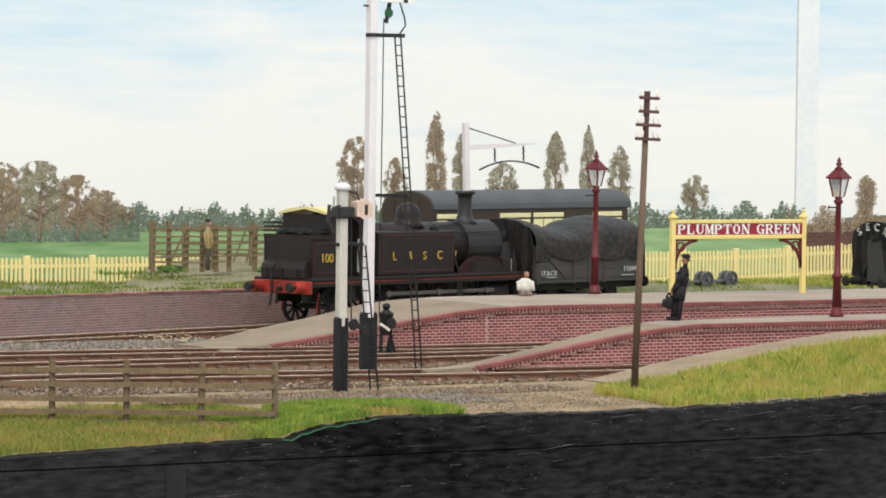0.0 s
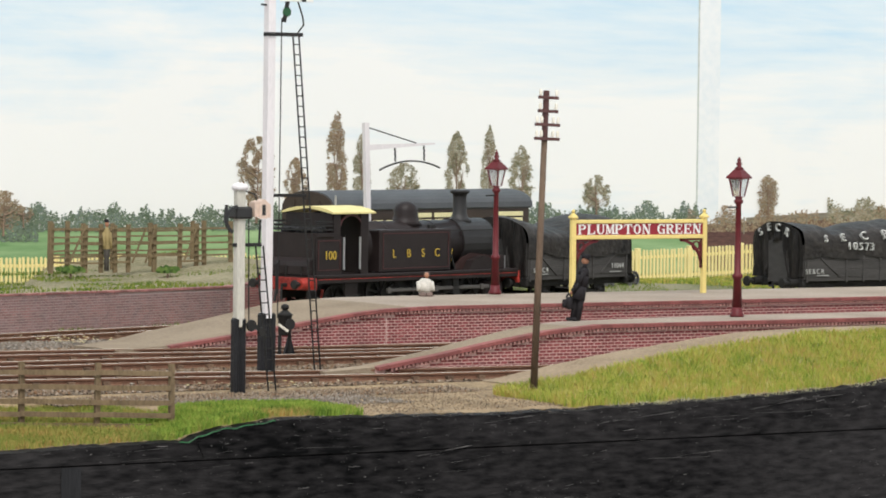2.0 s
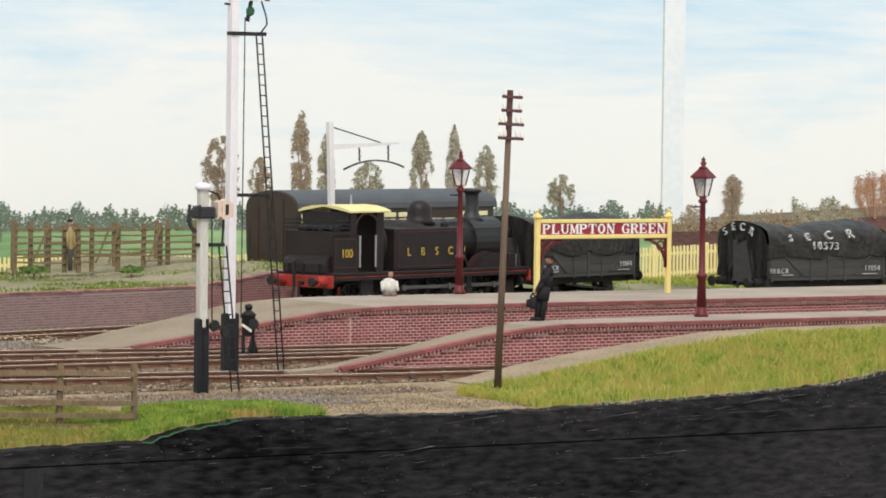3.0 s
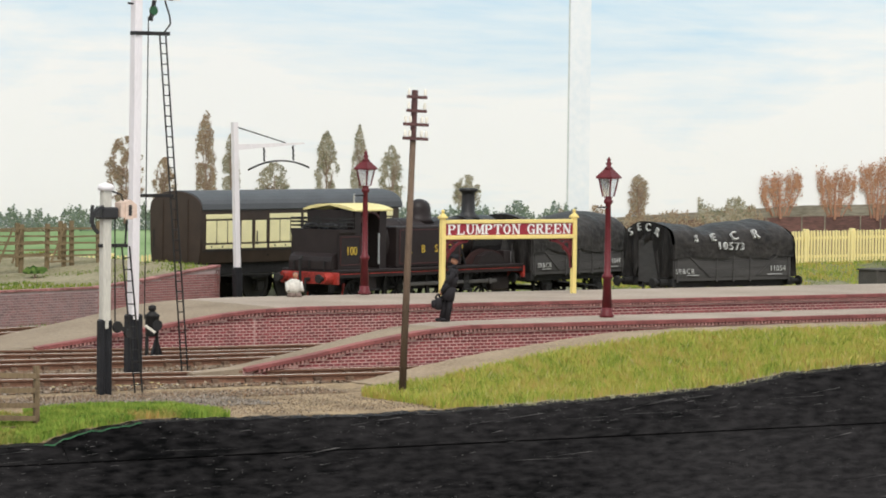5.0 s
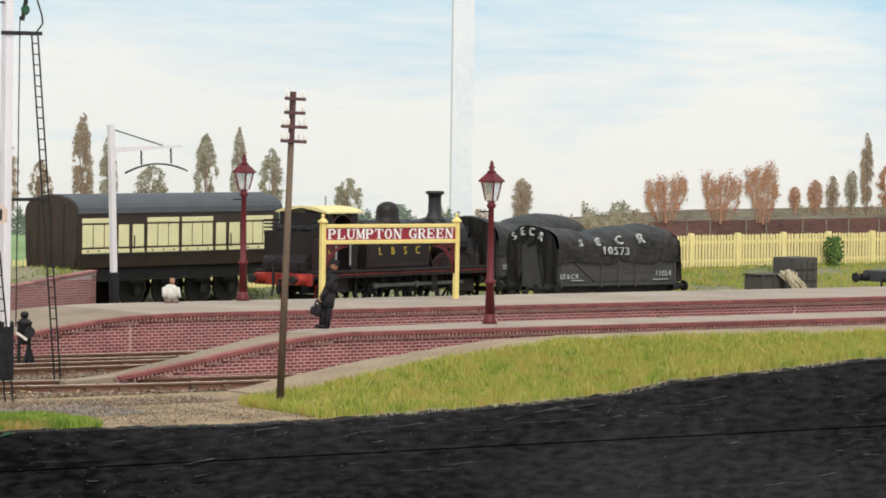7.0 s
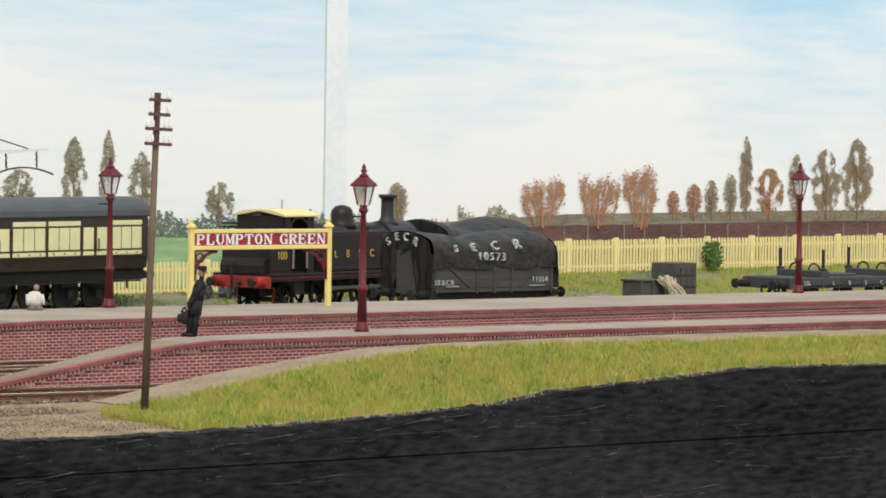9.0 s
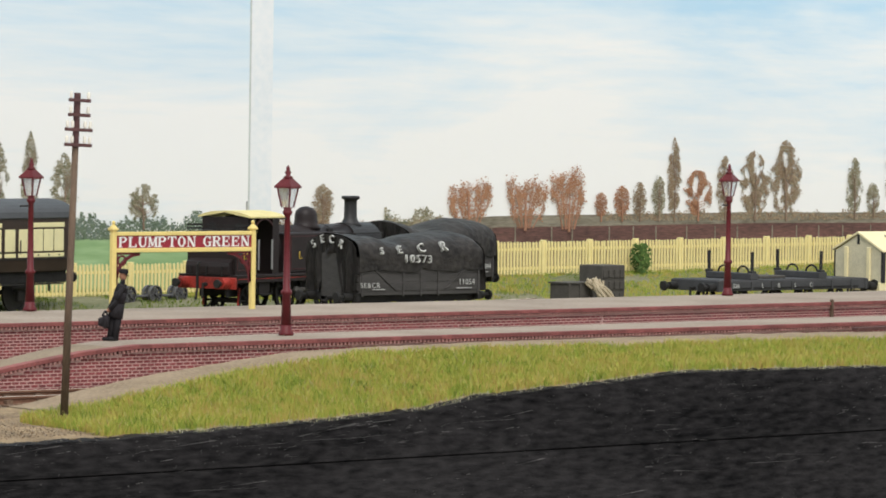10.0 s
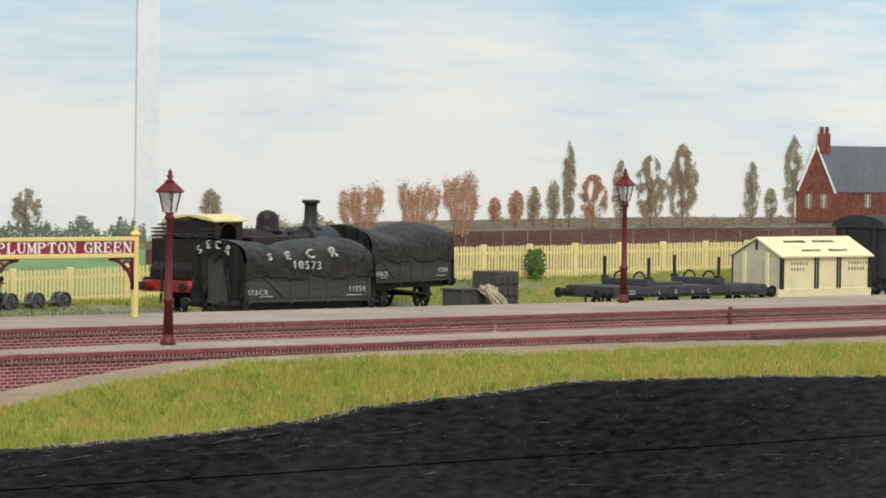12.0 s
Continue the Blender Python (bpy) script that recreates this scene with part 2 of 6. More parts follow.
M["housebrick"] = material("painted_house_brick", (0.15, 0.05, 0.036), 0.9, 0.4, 0.5, 4, 0, second=(0.27, 0.085, 0.055))
M["slate"] = material("painted_slate", (0.16, 0.17, 0.20), 0.8, 0.2, 0.5, 6, 0)


def sky_material():
    """Brushed white and pale blue clouds, bluer towards the top."""
    m = bpy.data.materials.new("painted_sky")
    m.use_nodes = True
    N, Lk = m.node_tree.nodes, m.node_tree.links
    b = N["Principled BSDF"]
    b.inputs["Roughness"].default_value = 0.9
    tc = N.new("ShaderNodeTexCoord")
    mp = N.new("ShaderNodeMapping")
    mp.inputs["Scale"].default_value = [1 / K] * 3
    Lk.new(tc.outputs["Object"], mp.inputs["Vector"])
    st = N.new("ShaderNodeMapping")
    st.inputs["Scale"].default_value = (0.055, 0.055, 0.24)
    st.inputs["Rotation"].default_value = (0, radians(4), 0)
    Lk.new(mp.outputs[0], st.inputs["Vector"])
    big = N.new("ShaderNodeTexNoise")
    big.inputs["Scale"].default_value, big.inputs["Detail"].default_value, big.inputs["Distortion"].default_value = 1.0, 6, 0.6
    big.inputs["Roughness"].default_value = 0.55
    Lk.new(st.outputs[0], big.inputs["Vector"])
    st2 = N.new("ShaderNodeMapping")
    st2.inputs["Scale"].default_value = (0.25, 0.25, 2.6)
    Lk.new(mp.outputs[0], st2.inputs["Vector"])
    brush = N.new("ShaderNodeTexNoise")
    brush.inputs["Scale"].default_value, brush.inputs["Detail"].default_value = 1.0, 5
    Lk.new(st2.outputs[0], brush.inputs["Vector"])
    sep = N.new("ShaderNodeSeparateXYZ")
    Lk.new(mp.outputs[0], sep.inputs[0])
    height = N.new("ShaderNodeMapRange")
    height.inputs["From Min"].default_value, height.inputs["From Max"].default_value = 4.0, 12.0
    height.inputs["To Min"].default_value, height.inputs["To Max"].default_value = -0.20, 0.22
    Lk.new(sep.outputs["Z"], height.inputs["Value"])
    a = N.new("ShaderNodeMath")
    a.operation = "ADD"
    Lk.new(big.outputs[0], a.inputs[0]), Lk.new(height.outputs[0], a.inputs[1])
    s = N.new("ShaderNodeMath")
    s.operation = "MULTIPLY_ADD"
    s.inputs[1].default_value = 0.30
    Lk.new(brush.outputs[0], s.inputs[0]), Lk.new(a.outputs[0], s.inputs[2])
    r = N.new("ShaderNodeValToRGB")
    e = r.color_ramp.elements
    e[0].position, e[0].color = 0.50, (0.885, 0.885, 0.865, 1)
    e[1].position, e[1].color = 0.98, (0.47, 0.69, 0.85, 1)
    n = e.new(0.72)
    n.color = (0.72, 0.815, 0.87, 1)
    Lk.new(s.outputs[0], r.inputs[0]), Lk.new(r.outputs[0], b.inputs["Base Color"])
    return m


M["sky"] = sky_material()


# ---- building helpers ----
def place(x, y, z, rx=0, ry=0, rz=0):
    return pose(x * K, y * K, z * K, rx, ry, rz)


def thing(name, label, category, m=None, group="", kind=""):
    ob = new(name)
    ob.empty_display_size = 0.005
    ob.matrix_basis = m if m is not None else Matrix()
    return tagged(ob, label, category, group, kind)


def finish(bm, name, mats, smooth=False):
    bmesh.ops.transform(bm, matrix=Matrix.Scale(K, 4), verts=bm.verts)
    me = bpy.data.meshes.new(name)
    bm.to_mesh(me)
    bm.free()
    for m in mats if isinstance(mats, (list, tuple)) else (mats,):
        me.materials.append(m)
    if smooth:
        for p in me.polygons:
            p.use_smooth = True
    return me


def part(name, bm, mat, parent=None, label="", smooth=False, m=None):
    """Links a bmesh as one mesh object under a thing or a part."""
    ob = new(name, finish(bm, name, mat, smooth))
    ob.parent = parent
    if m is not None:
        ob.matrix_basis = m
    if label:
        ob["label"] = label
    return ob


def box(bm, a, b, bevel=0.0, index=0):
    lo, hi = [min(p) for p in zip(a, b)], [max(p) for p in zip(a, b)]
    size = [h - l for l, h in zip(lo, hi)]
    c = [(l + h) / 2 for l, h in zip(lo, hi)]
    g = bmesh.ops.create_cube(bm, size=1, matrix=Matrix.Translation(c) @ Matrix.Diagonal((*size, 1)))
    faces = {f for v in g["verts"] for f in v.link_faces}
    for f in faces:
        f.material_index = index
    if bevel:
        edges = {e for v in g["verts"] for e in v.link_edges}
        bmesh.ops.bevel(bm, geom=list(edges), offset=bevel, segments=1, affect="EDGES")
    return bm


def B(a, b, bevel=0.0):
    return box(bmesh.new(), a, b, bevel)


def rod(bm, p, q, r0, r1=None, n=10):
    p, q = Vector(p), Vector(q)
    d = q - p
    m = Matrix.Translation((p + q) / 2) @ d.to_track_quat("Z", "Y").to_matrix().to_4x4()
    bmesh.ops.create_cone(bm, cap_ends=True, segments=n, radius1=r0, radius2=r0 if r1 is None else r1, depth=d.length, matrix=m)
    return bm


def R(p, q, r0, r1=None, n=10):
    return rod(bmesh.new(), p, q, r0, r1, n)


def bar(bm, p, q, w, h):
    """A square bar from p to q, w wide and h high."""
    p, q = Vector(p), Vector(q)
    d = q - p
    m = Matrix.Translation((p + q) / 2) @ d.to_track_quat("X", "Z").to_matrix().to_4x4()
    bmesh.ops.create_cube(bm, size=1, matrix=m @ Matrix.Diagonal((d.length, w, h, 1)))
    return bm


def lathe(bm, profile, n=14, at=(0, 0, 0), axis="Z"):
    """profile: rows of radius and height."""
    rings = []
    for r, z in profile:
        ring = []
        for i in range(n):
            a = 2 * math.pi * i / n
            p = (r * math.cos(a), r * math.sin(a), z)
            if axis == "X":
                p = (z, r * math.cos(a), r * math.sin(a))
            elif axis == "Y":
                p = (r * math.cos(a), z, r * math.sin(a))
            ring.append(bm.verts.new([c + o for c, o in zip(p, at)]))
        rings.append(ring)
    for a, b in zip(rings, rings[1:]):
        for i in range(n):
            bm.faces.new((a[i], a[(i + 1) % n], b[(i + 1) % n], b[i]))
    bm.faces.new(rings[0]), bm.faces.new(rings[-1])
    bmesh.ops.recalc_face_normals(bm, faces=bm.faces)
    return bm


def prism(bm, outline, a, b, axis="X"):
    """Extrudes an outline of (u, v) from a to b along an axis: X takes (y, z), Y takes (x, z), Z takes (x, y)."""
    def at(u, v, w):
        return {"X": (w, u, v), "Y": (u, w, v), "Z": (u, v, w)}[axis]
    one = [bm.verts.new(at(u, v, a)) for u, v in outline]
    two = [bm.verts.new(at(u, v, b)) for u, v in outline]
    n = len(outline)
    for i in range(n):
        bm.faces.new((one[i], one[(i + 1) % n], two[(i + 1) % n], two[i]))
    bm.faces.new(one), bm.faces.new(two)
    bmesh.ops.recalc_face_normals(bm, faces=bm.faces)
    return bm


def PR(outline, a, b, axis="X"):
    return prism(bmesh.new(), outline, a, b, axis)


def lettering(name, text, height, mat, parent, m, spacing=1.0, thick=0.012, width=None, bold=0.0):
    """Raised letters, centred at m; they face -y."""
    cu = bpy.data.curves.new(name, "FONT")
    cu.body, cu.size, cu.extrude, cu.space_character = text, height * K * 1.35, thick * K, spacing
    cu.offset = bold * K
    cu.align_x, cu.align_y = "CENTER", "CENTER"
    tmp = new(name, cu)
    me = bpy.data.meshes.new_from_object(tmp.evaluated_get(bpy.context.evaluated_depsgraph_get()))
    bpy.data.objects.remove(tmp)
    bpy.data.curves.remove(cu)
    if width:
        xs = [v.co.x for v in me.vertices]
        k = width * K / (max(xs) - min(xs))
        me.transform(Matrix.Diagonal((k, 1, 1, 1)))
    me.materials.clear()
    me.materials.append(mat)
    ob = new(name, me)
    ob.parent = parent
    ob.matrix_basis = m @ pose(0, 0, 0, 90)
    return ob


def sheet(name, verts, faces, mat, parent=None, label="", category="", kind=""):
    """A joined mesh from computed arrays of corners and faces."""
    me = bpy.data.meshes.new(name)
    me.from_pydata([tuple(c * K for c in v) for v in verts], [], faces)
    me.materials.append(mat)
    ob = new(name, me)
    ob.parent = parent
    return tagged(ob, label, category, "", kind)


def terrain(name, xs, ys, height, mat, label, rough=0.02, skirt=None):
    """A ground sheet over a grid, with a height function."""
    verts, faces = [], []
    for j, y in enumerate(ys):
        for i, x in enumerate(xs):
            z = height(x, y) + rough * noise.noise(Vector((x * 2.1, y * 2.1, 3.3)))
            verts.append((x, y, z))
    nx = len(xs)
    for j in range(len(ys) - 1):
        for i in range(nx - 1):
            a = j * nx + i
            faces.append((a, a + 1, a + nx + 1, a + nx))
    if skirt:
        base = len(verts)
        verts += [(v[0], v[1], v[2] - skirt) for v in verts[:nx]]
        faces += [(base + i, base + i + 1, i + 1, i) for i in range(nx - 1)]
    return sheet(name, verts, faces, mat, None, label, "ground", "structure")


def span(a, b, step):
    n = max(1, round((b - a) / step))
    return [a + (b - a) * i / n for i in range(n + 1)]


def lerp(x, table):
    """Straight lines between rows of (x, value)."""
    if x <= table[0][0]:
        return table[0][1]
    for (a, u), (b, w) in zip(table, table[1:]):
        if x <= b:
            return u + (w - u) * (x - a) / (b - a)
    return table[-1][1]

# ---- the layout: ground, tracks, platforms ----
RAIL, YARD = -0.95, -1.2                   # rail tops: main lines, goods yard
FRONT = [(-45, -1.7), (-26, -1.69), (-22.3, -1.59), (-19.7, -1.55), (-18.9, -1.34), (-17.8, -1.22), (-17, -1.17), (-12, -1.25), (-9.7, -1.23), (-5.5, -1.12),
         (-3.8, -1.06), (-1.4, -0.93), (0, -0.72), (4.3, -0.5), (6.1, -0.36), (12, -0.42), (17, -0.58), (62, -0.5)]
CREST = [(-9, -1.2), (-7.6, -1.07), (-6.4, -0.88), (-4.7, -0.6), (-2.3, -0.33), (-0.4, -0.13), (1.8, -0.06), (6.6, -0.03), (12, -0.03), (20, -0.08), (62, -0.08)]
LEFT, RIGHT, BACK, EDGE = -45.0, 86.0, 46.0, -6.0


def edge_line(x):
    return lerp(x, FRONT) + 0.03 * noise.noise(Vector((x * 1.7, 0, 0))) + 0.035 * noise.noise(Vector((x * 4.5, 5, 0)))


def front_height(x, y):
    f, c = edge_line(x), lerp(x, CREST)
    if x < -9:
        c = lerp(x, [(-45, -1.5), (-20, -1.42), (-17, -1.22), (-9, -1.2)])
    k = min(1, max(0, (y - EDGE) / 4.6))
    return f + (c - f) * (k * k * (3 - 2 * k)) ** 0.8


terrain("ground_front", span(LEFT, RIGHT, 0.35), span(EDGE, 0.3, 0.3), front_height, M["cinder"], "sandy brown dirt with cinders along the front edge", 0.02, 0.3)
verts, faces = [], []
xs = span(LEFT, RIGHT, 0.5)
for x in xs:
    verts += [(x, 0.3, front_height(x, 0.3)), (x, 0.75, -1.14)]
faces = [(2 * i, 2 * i + 2, 2 * i + 3, 2 * i + 1) for i in range(len(xs) - 1)]
sheet("cutting_side", verts, faces, M["cinder"], None, "bare earth side of the shallow cutting", "ground", "structure")
PATH_EDGE = -1.75
terrain("cess_path", span(-7.9, RIGHT, 0.3), span(PATH_EDGE - 1.2, 0.3, 0.24), lambda x, y: front_height(x, y) + 0.02, M["path"], "pale trodden path along the top of the bank", 0.02)
terrain("trackbed", span(LEFT, RIGHT, 0.5), span(0.7, 18, 0.5), lambda x, y: -1.16, M["ballast"], "grey brown ballast between the running lines", 0.03)


def fence_base(x):
    return lerp(x, [(-45, -0.7), (-2, -0.7), (20, -0.98), (30, -1.0), (42, -0.56), (53, -0.45), (62, -0.26), (86, -0.2)])


def yard_height(x, y):
    k = min(1, max(0, (y - 33.5 - min(4.2, 0.06 * x + max(0, 0.3 * (x - 28)))) / 4.0))
    low = -1.17 if y < 18.6 else -1.42
    return low + (fence_base(x) - low) * k


terrain("ground_yard", span(LEFT, RIGHT, 0.6), span(18, BACK, 0.5), yard_height, M["yard"], "rough yard earth with thin green grass", 0.05)

# painted black front board with a wavy top
verts, faces = [], []
xs = span(LEFT, RIGHT, 0.12)
for x in xs:
    z = edge_line(x)
    verts += [(x, EDGE - 0.35, z - 0.02), (x, EDGE, z + 0.005), (x, EDGE, z - 0.6), (x, EDGE - 0.36, -1.95), (x, EDGE - 0.27, -1.95)]
for i in range(len(xs) - 1):
    a, b = 5 * i, 5 * i + 5
    faces += [(a + 1, a, b, b + 1), (a, a + 3, b + 3, b), (a + 3, a + 4, b + 4, b + 3)]
fascia = sheet("front_board", verts, faces, M["fascia"], None, "black painted timber front board with scuffed brush marks", "board", "structure")
part("lower_board", B((LEFT, EDGE - 0.36, -9), (RIGHT, EDGE - 0.24, -1.985), 0.006), M["fascia"], fascia)
part("board_batten", B((LEFT, EDGE - 0.265, -2.2), (RIGHT, EDGE - 0.2, -1.85)), M["fascia"], fascia)

# ---- track ----
def smooth_path(points, step):
    """Points every step along a rounded line through points of (x, y, z)."""
    P = [Vector(p) for p in points]
    out = []
    for i in range(len(P) - 1):
        p0, p1, p2, p3 = P[max(0, i - 1)], P[i], P[i + 1], P[min(len(P) - 1, i + 2)]
        n = max(2, int((p2 - p1).length / step))
        for k in range(n):
            t = k / n
            m1, m2 = (p2 - p0) * 0.5, (p3 - p1) * 0.5
            if i == 0:
                m1 = p2 - p1
            if i == len(P) - 2:
                m2 = p2 - p1
            out.append((2 * t**3 - 3 * t**2 + 1) * p1 + (t**3 - 2 * t**2 + t) * m1 + (-2 * t**3 + 3 * t**2) * p2 + (t**3 - t**2) * m2)
    out.append(P[-1])
    return out


SLEEPER = finish(box(box(B((-0.14, -1.35, -0.13), (0.14, 1.35, 0), 0.015), (-0.08, -0.93, 0), (0.08, -0.62, 0.09)), (-0.08, 0.62, 0), (0.08, 0.93, 0.09)), "sleeper", M["sleeper"])


def track(label, points, sleepers=True):
    """points at rail-top height."""
    tr = thing("railway_track", label, "track", None, "tracks", "structure")
    line = smooth_path(points, 0.8)
    for side in (-0.77, 0.77):
        bm = bmesh.new()
        prof = [(-0.055, 0), (0.055, 0), (0.055, -0.045), (0.02, -0.06), (0.02, -0.14), (0.07, -0.165), (-0.07, -0.165), (-0.02, -0.14), (-0.02, -0.06), (-0.055, -0.045)]
        rings = []
        for i, p in enumerate(line):
            d = (line[min(i + 1, len(line) - 1)] - line[max(i - 1, 0)]).normalized()
            nrm = Vector((-d.y, d.x, 0))
            rings.append([bm.verts.new(p + nrm * (side + u) + Vector((0, 0, w))) for u, w in prof])
        for a, b in zip(rings, rings[1:]):
            for i in range(len(prof)):
                f = bm.faces.new((a[i], a[(i + 1) % len(prof)], b[(i + 1) % len(prof)], b[i]))
                f.material_index = 0 if i == 0 else 1
        part("rail", bm, (M["railtop"], M["rail"]), tr)
    length, want = 0.0, 0.0
    for a, b in zip(line, line[1:]):
        seg = (b - a).length
        while want <= length + seg and sleepers:
            p = a.lerp(b, (want - length) / seg)
            d = b - a
            ob = new("sleeper", SLEEPER)
            ob.parent = tr
            ob.matrix_basis = place(p.x, p.y, p.z - 0.165, 0, 0, math.degrees(math.atan2(d.y, d.x)) + random.uniform(-1, 1))
            want += 0.85
        length += seg
    return tr


track("front running line with rusty rails on stained sleepers", [(-36, 4.4, RAIL), (-26, 4.3, RAIL), (-20, 4.1, RAIL), (-16, 3.55, RAIL), (-11, 2.55, RAIL), (-6, 1.95, RAIL), (10, 1.6, RAIL), (34, 1.5, RAIL)])
track("middle running line with rusty rails on stained sleepers", [(-36, 8.1, RAIL), (-17, 8.1, RAIL), (-9, 7.9, RAIL), (0, 7.9, RAIL), (34, 7.9, RAIL)])
track("platform line with rusty rails beside the brick platform face", [(-36, 13.2, RAIL), (-16, 12.0, RAIL), (-8, 10.9, RAIL), (0, 10.3, RAIL), (34, 10.2, RAIL)])
track("goods line on which the tank engine runs", [(-36, 14.2, YARD), (-10, 22.0, YARD), (0, 25, YARD), (20, 31, YARD), (41.5, 37.45, YARD)])
track("yard siding under the sheeted wagon and lime van", [(2, 24.6, YARD), (12, 25, YARD), (62, 25, YARD)])
track("coach siding beside the cattle dock", [(8, 34.8, YARD), (24, 39.6, YARD)])

# ballast stones, too many to count
rng = np.random.default_rng(5)
oct_v = np.array([(1, 0, 0), (-1, 0, 0), (0, 1, 0), (0, -1, 0), (0, 0, 1), (0, 0, -1)], float)
oct_f = np.array([(0, 2, 4), (2, 1, 4), (1, 3, 4), (3, 0, 4), (2, 0, 5), (1, 2, 5), (3, 1, 5), (0, 3, 5)])


def scatter_stones(name, n, x0, x1, y0, y1, z, size, mat, label):
    c = np.stack([rng.uniform(x0, x1, n), rng.uniform(y0, y1, n), np.full(n, z)], 1)
    s = rng.uniform(size * 0.5, size, (n, 1, 3)) * rng.uniform(0.6, 1.2, (n, 1, 1))
    v = (oct_v[None] * s + c[:, None]).reshape(-1, 3)
    f = (oct_f[None] + 6 * np.arange(n)[:, None, None]).reshape(-1, 3)
    sheet(name, v.tolist(), f.tolist(), mat, None, label, "stones", "stuff")


scatter_stones("ballast_stones", 26000, -32, -3, 0.8, 15.5, -1.13, 0.06, M["stones"], "loose grey and brown ballast stones between the rails")
scatter_stones("cinder_stones", 6500, -20, -6.8, -1.3, 1.0, -1.19, 0.04, M["stones"], "dark brown cinders beside the front rails")
scatter_stones("ballast_stones", 9000, -34, -2, 15.5, 18.6, -1.15, 0.06, M["gravel"], "loose grey ballast stones beside the dock siding")
scatter_stones("dirt_grit", 2600, -15, -7.6, -5.6, -0.6, -1.2, 0.022, M["stones"], "fine grit strewn over the bare dirt")
scatter_stones("gravel", 2600, -17.5, -12.2, -3.4, -0.6, -1.195, 0.04, M["gravel"], "patch of pale grey gravel round the signal post")

# ---- platforms ----
def platform(name, label, y0, back, pts):
    """pts: rows of x and height along the edge, ramp first; back: rows of x and the back edge's y."""
    pf = thing(name, label, "platform", None, "", "structure")
    low = -1.16
    flat_from = pts[-2][0]
    for piece, mat, a, b, text in (("ramp_surface", M["ramp"], pts[0][0], flat_from - 0.6, "brown trodden end ramp"), ("platform_surface", M["slab"], flat_from - 0.6, pts[-1][0], "pale worn tarmac platform surface")):
        bm = bmesh.new()
        cols = []
        for x in span(a, b, 0.7):
            h = lerp(x, pts)
            cols.append([bm.verts.new(c) for c in ((x, y0 + 0.06, low), (x, y0 + 0.06, h), (x, (y0 + lerp(x, back)) / 2, h + 0.012), (x, lerp(x, back), h - 0.01), (x, lerp(x, back), low))])
        for p, q in zip(cols, cols[1:]):
            for i in range(4):
                bm.faces.new((p[i], q[i], q[i + 1], p[i + 1]))
        bm.faces.new(cols[0]), bm.faces.new(cols[-1])
        bmesh.ops.recalc_face_normals(bm, faces=bm.faces)
        part(piece, bm, mat, pf, text)
    edge = [p for p in pts if p[0] >= pts[1][0]]
    bm = bmesh.new()
    for (xa, za), (xb, zb) in zip(edge, edge[1:]):
        n = max(1, round((xb - xa) / 0.33))
        for i in range(n):
            a, b = xa + (xb - xa) * i / n, xa + (xb - xa) * (i + 1) / n
            u, w = za + (zb - za) * i / n, za + (zb - za) * (i + 1) / n
            prism(bm, [(a + 0.003, u - 0.08), (b - 0.003, w - 0.08), (b - 0.003, w + 0.008), (a + 0.003, u + 0.008)], y0 - 0.12, y0 + 0.2, "Y")
    part("coping", bm, M["coping"], pf, "red brick coping along the edge")
    bm = bmesh.new()
    for (xa, za), (xb, zb) in zip(edge, edge[1:]):
        n = max(1, round((xb - xa) / 0.12))
        for i in range(n):
            a, b = xa + (xb - xa) * i / n, xa + (xb - xa) * (i + 0.55) / n
            u, w = za + (zb - za) * i / n, za + (zb - za) * (i + 0.55) / n
            if u > low + 0.3:
                prism(bm, [(a, u - 0.15), (b, w - 0.15), (b, w - 0.088), (a, u - 0.088)], y0 - 0.1, y0 + 0.05, "Y")
    part("dentil_course", bm, M["dentil"], pf, "row of brick headers under the coping")
    return pf


def brick_wall(owner, top, x0, x1, y, low, nearest, mats, start=None, bl=0.21, bh=0.08):
    """Courses of bricks in stretcher bond on a wall along x. Those between the nearest pair of x are parts."""
    part_mesh = finish(B((-(bl - 0.036) / 2, -0.012, -(bh - 0.027) / 2), ((bl - 0.036) / 2, 0.03, (bh - 0.027) / 2)), "brick", mats[1])
    bm_v, bm_f, count, course = [], [], 0, 0
    z = low + bh / 2
    hx, hz = (bl - 0.036) / 2, (bh - 0.027) / 2
    while z < 0:
        x = x0 + (bl / 2 if course % 2 else 0)
        while x < x1:
            if z < top(x) - 0.1 and (start is None or z > start(x)):
                if nearest[0] < x < nearest[1] and count < 300:
                    ob = new("brick", part_mesh)
                    ob.parent = owner
                    ob.matrix_basis = place(x, y + random.uniform(-0.006, 0.004), z)
                    count += 1
                else:
                    b = len(bm_v)
                    jy = random.uniform(-0.006, 0.004)
                    bm_v += [(x + sx * hx, y + jy + sy, z + sz * hz) for sy in (-0.012, 0.03) for sx, sz in ((-1, -1), (1, -1), (1, 1), (-1, 1))]
                    bm_f += [(b, b + 1, b + 2, b + 3), (b, b + 4, b + 5, b + 1), (b + 3, b + 2, b + 6, b + 7), (b + 1, b + 5, b + 6, b + 2), (b + 4, b, b + 3, b + 7)]
            x += bl
        z += bh
        course += 1
    sheet("brickwork", bm_v, bm_f, mats[0], owner, "courses of red bricks with pale joints", "", "stuff")


def wall_backing(owner, pts, y, low, mat):
    pts = pts[1:]
    outline = [(pts[0][0], low)] + [(x, z - 0.06) for x, z in pts] + [(pts[-1][0], low)]
    part("mortar_face", PR(outline, y, y + 0.05, "Y"), mat, owner, "pale pinkish mortar between the bricks")


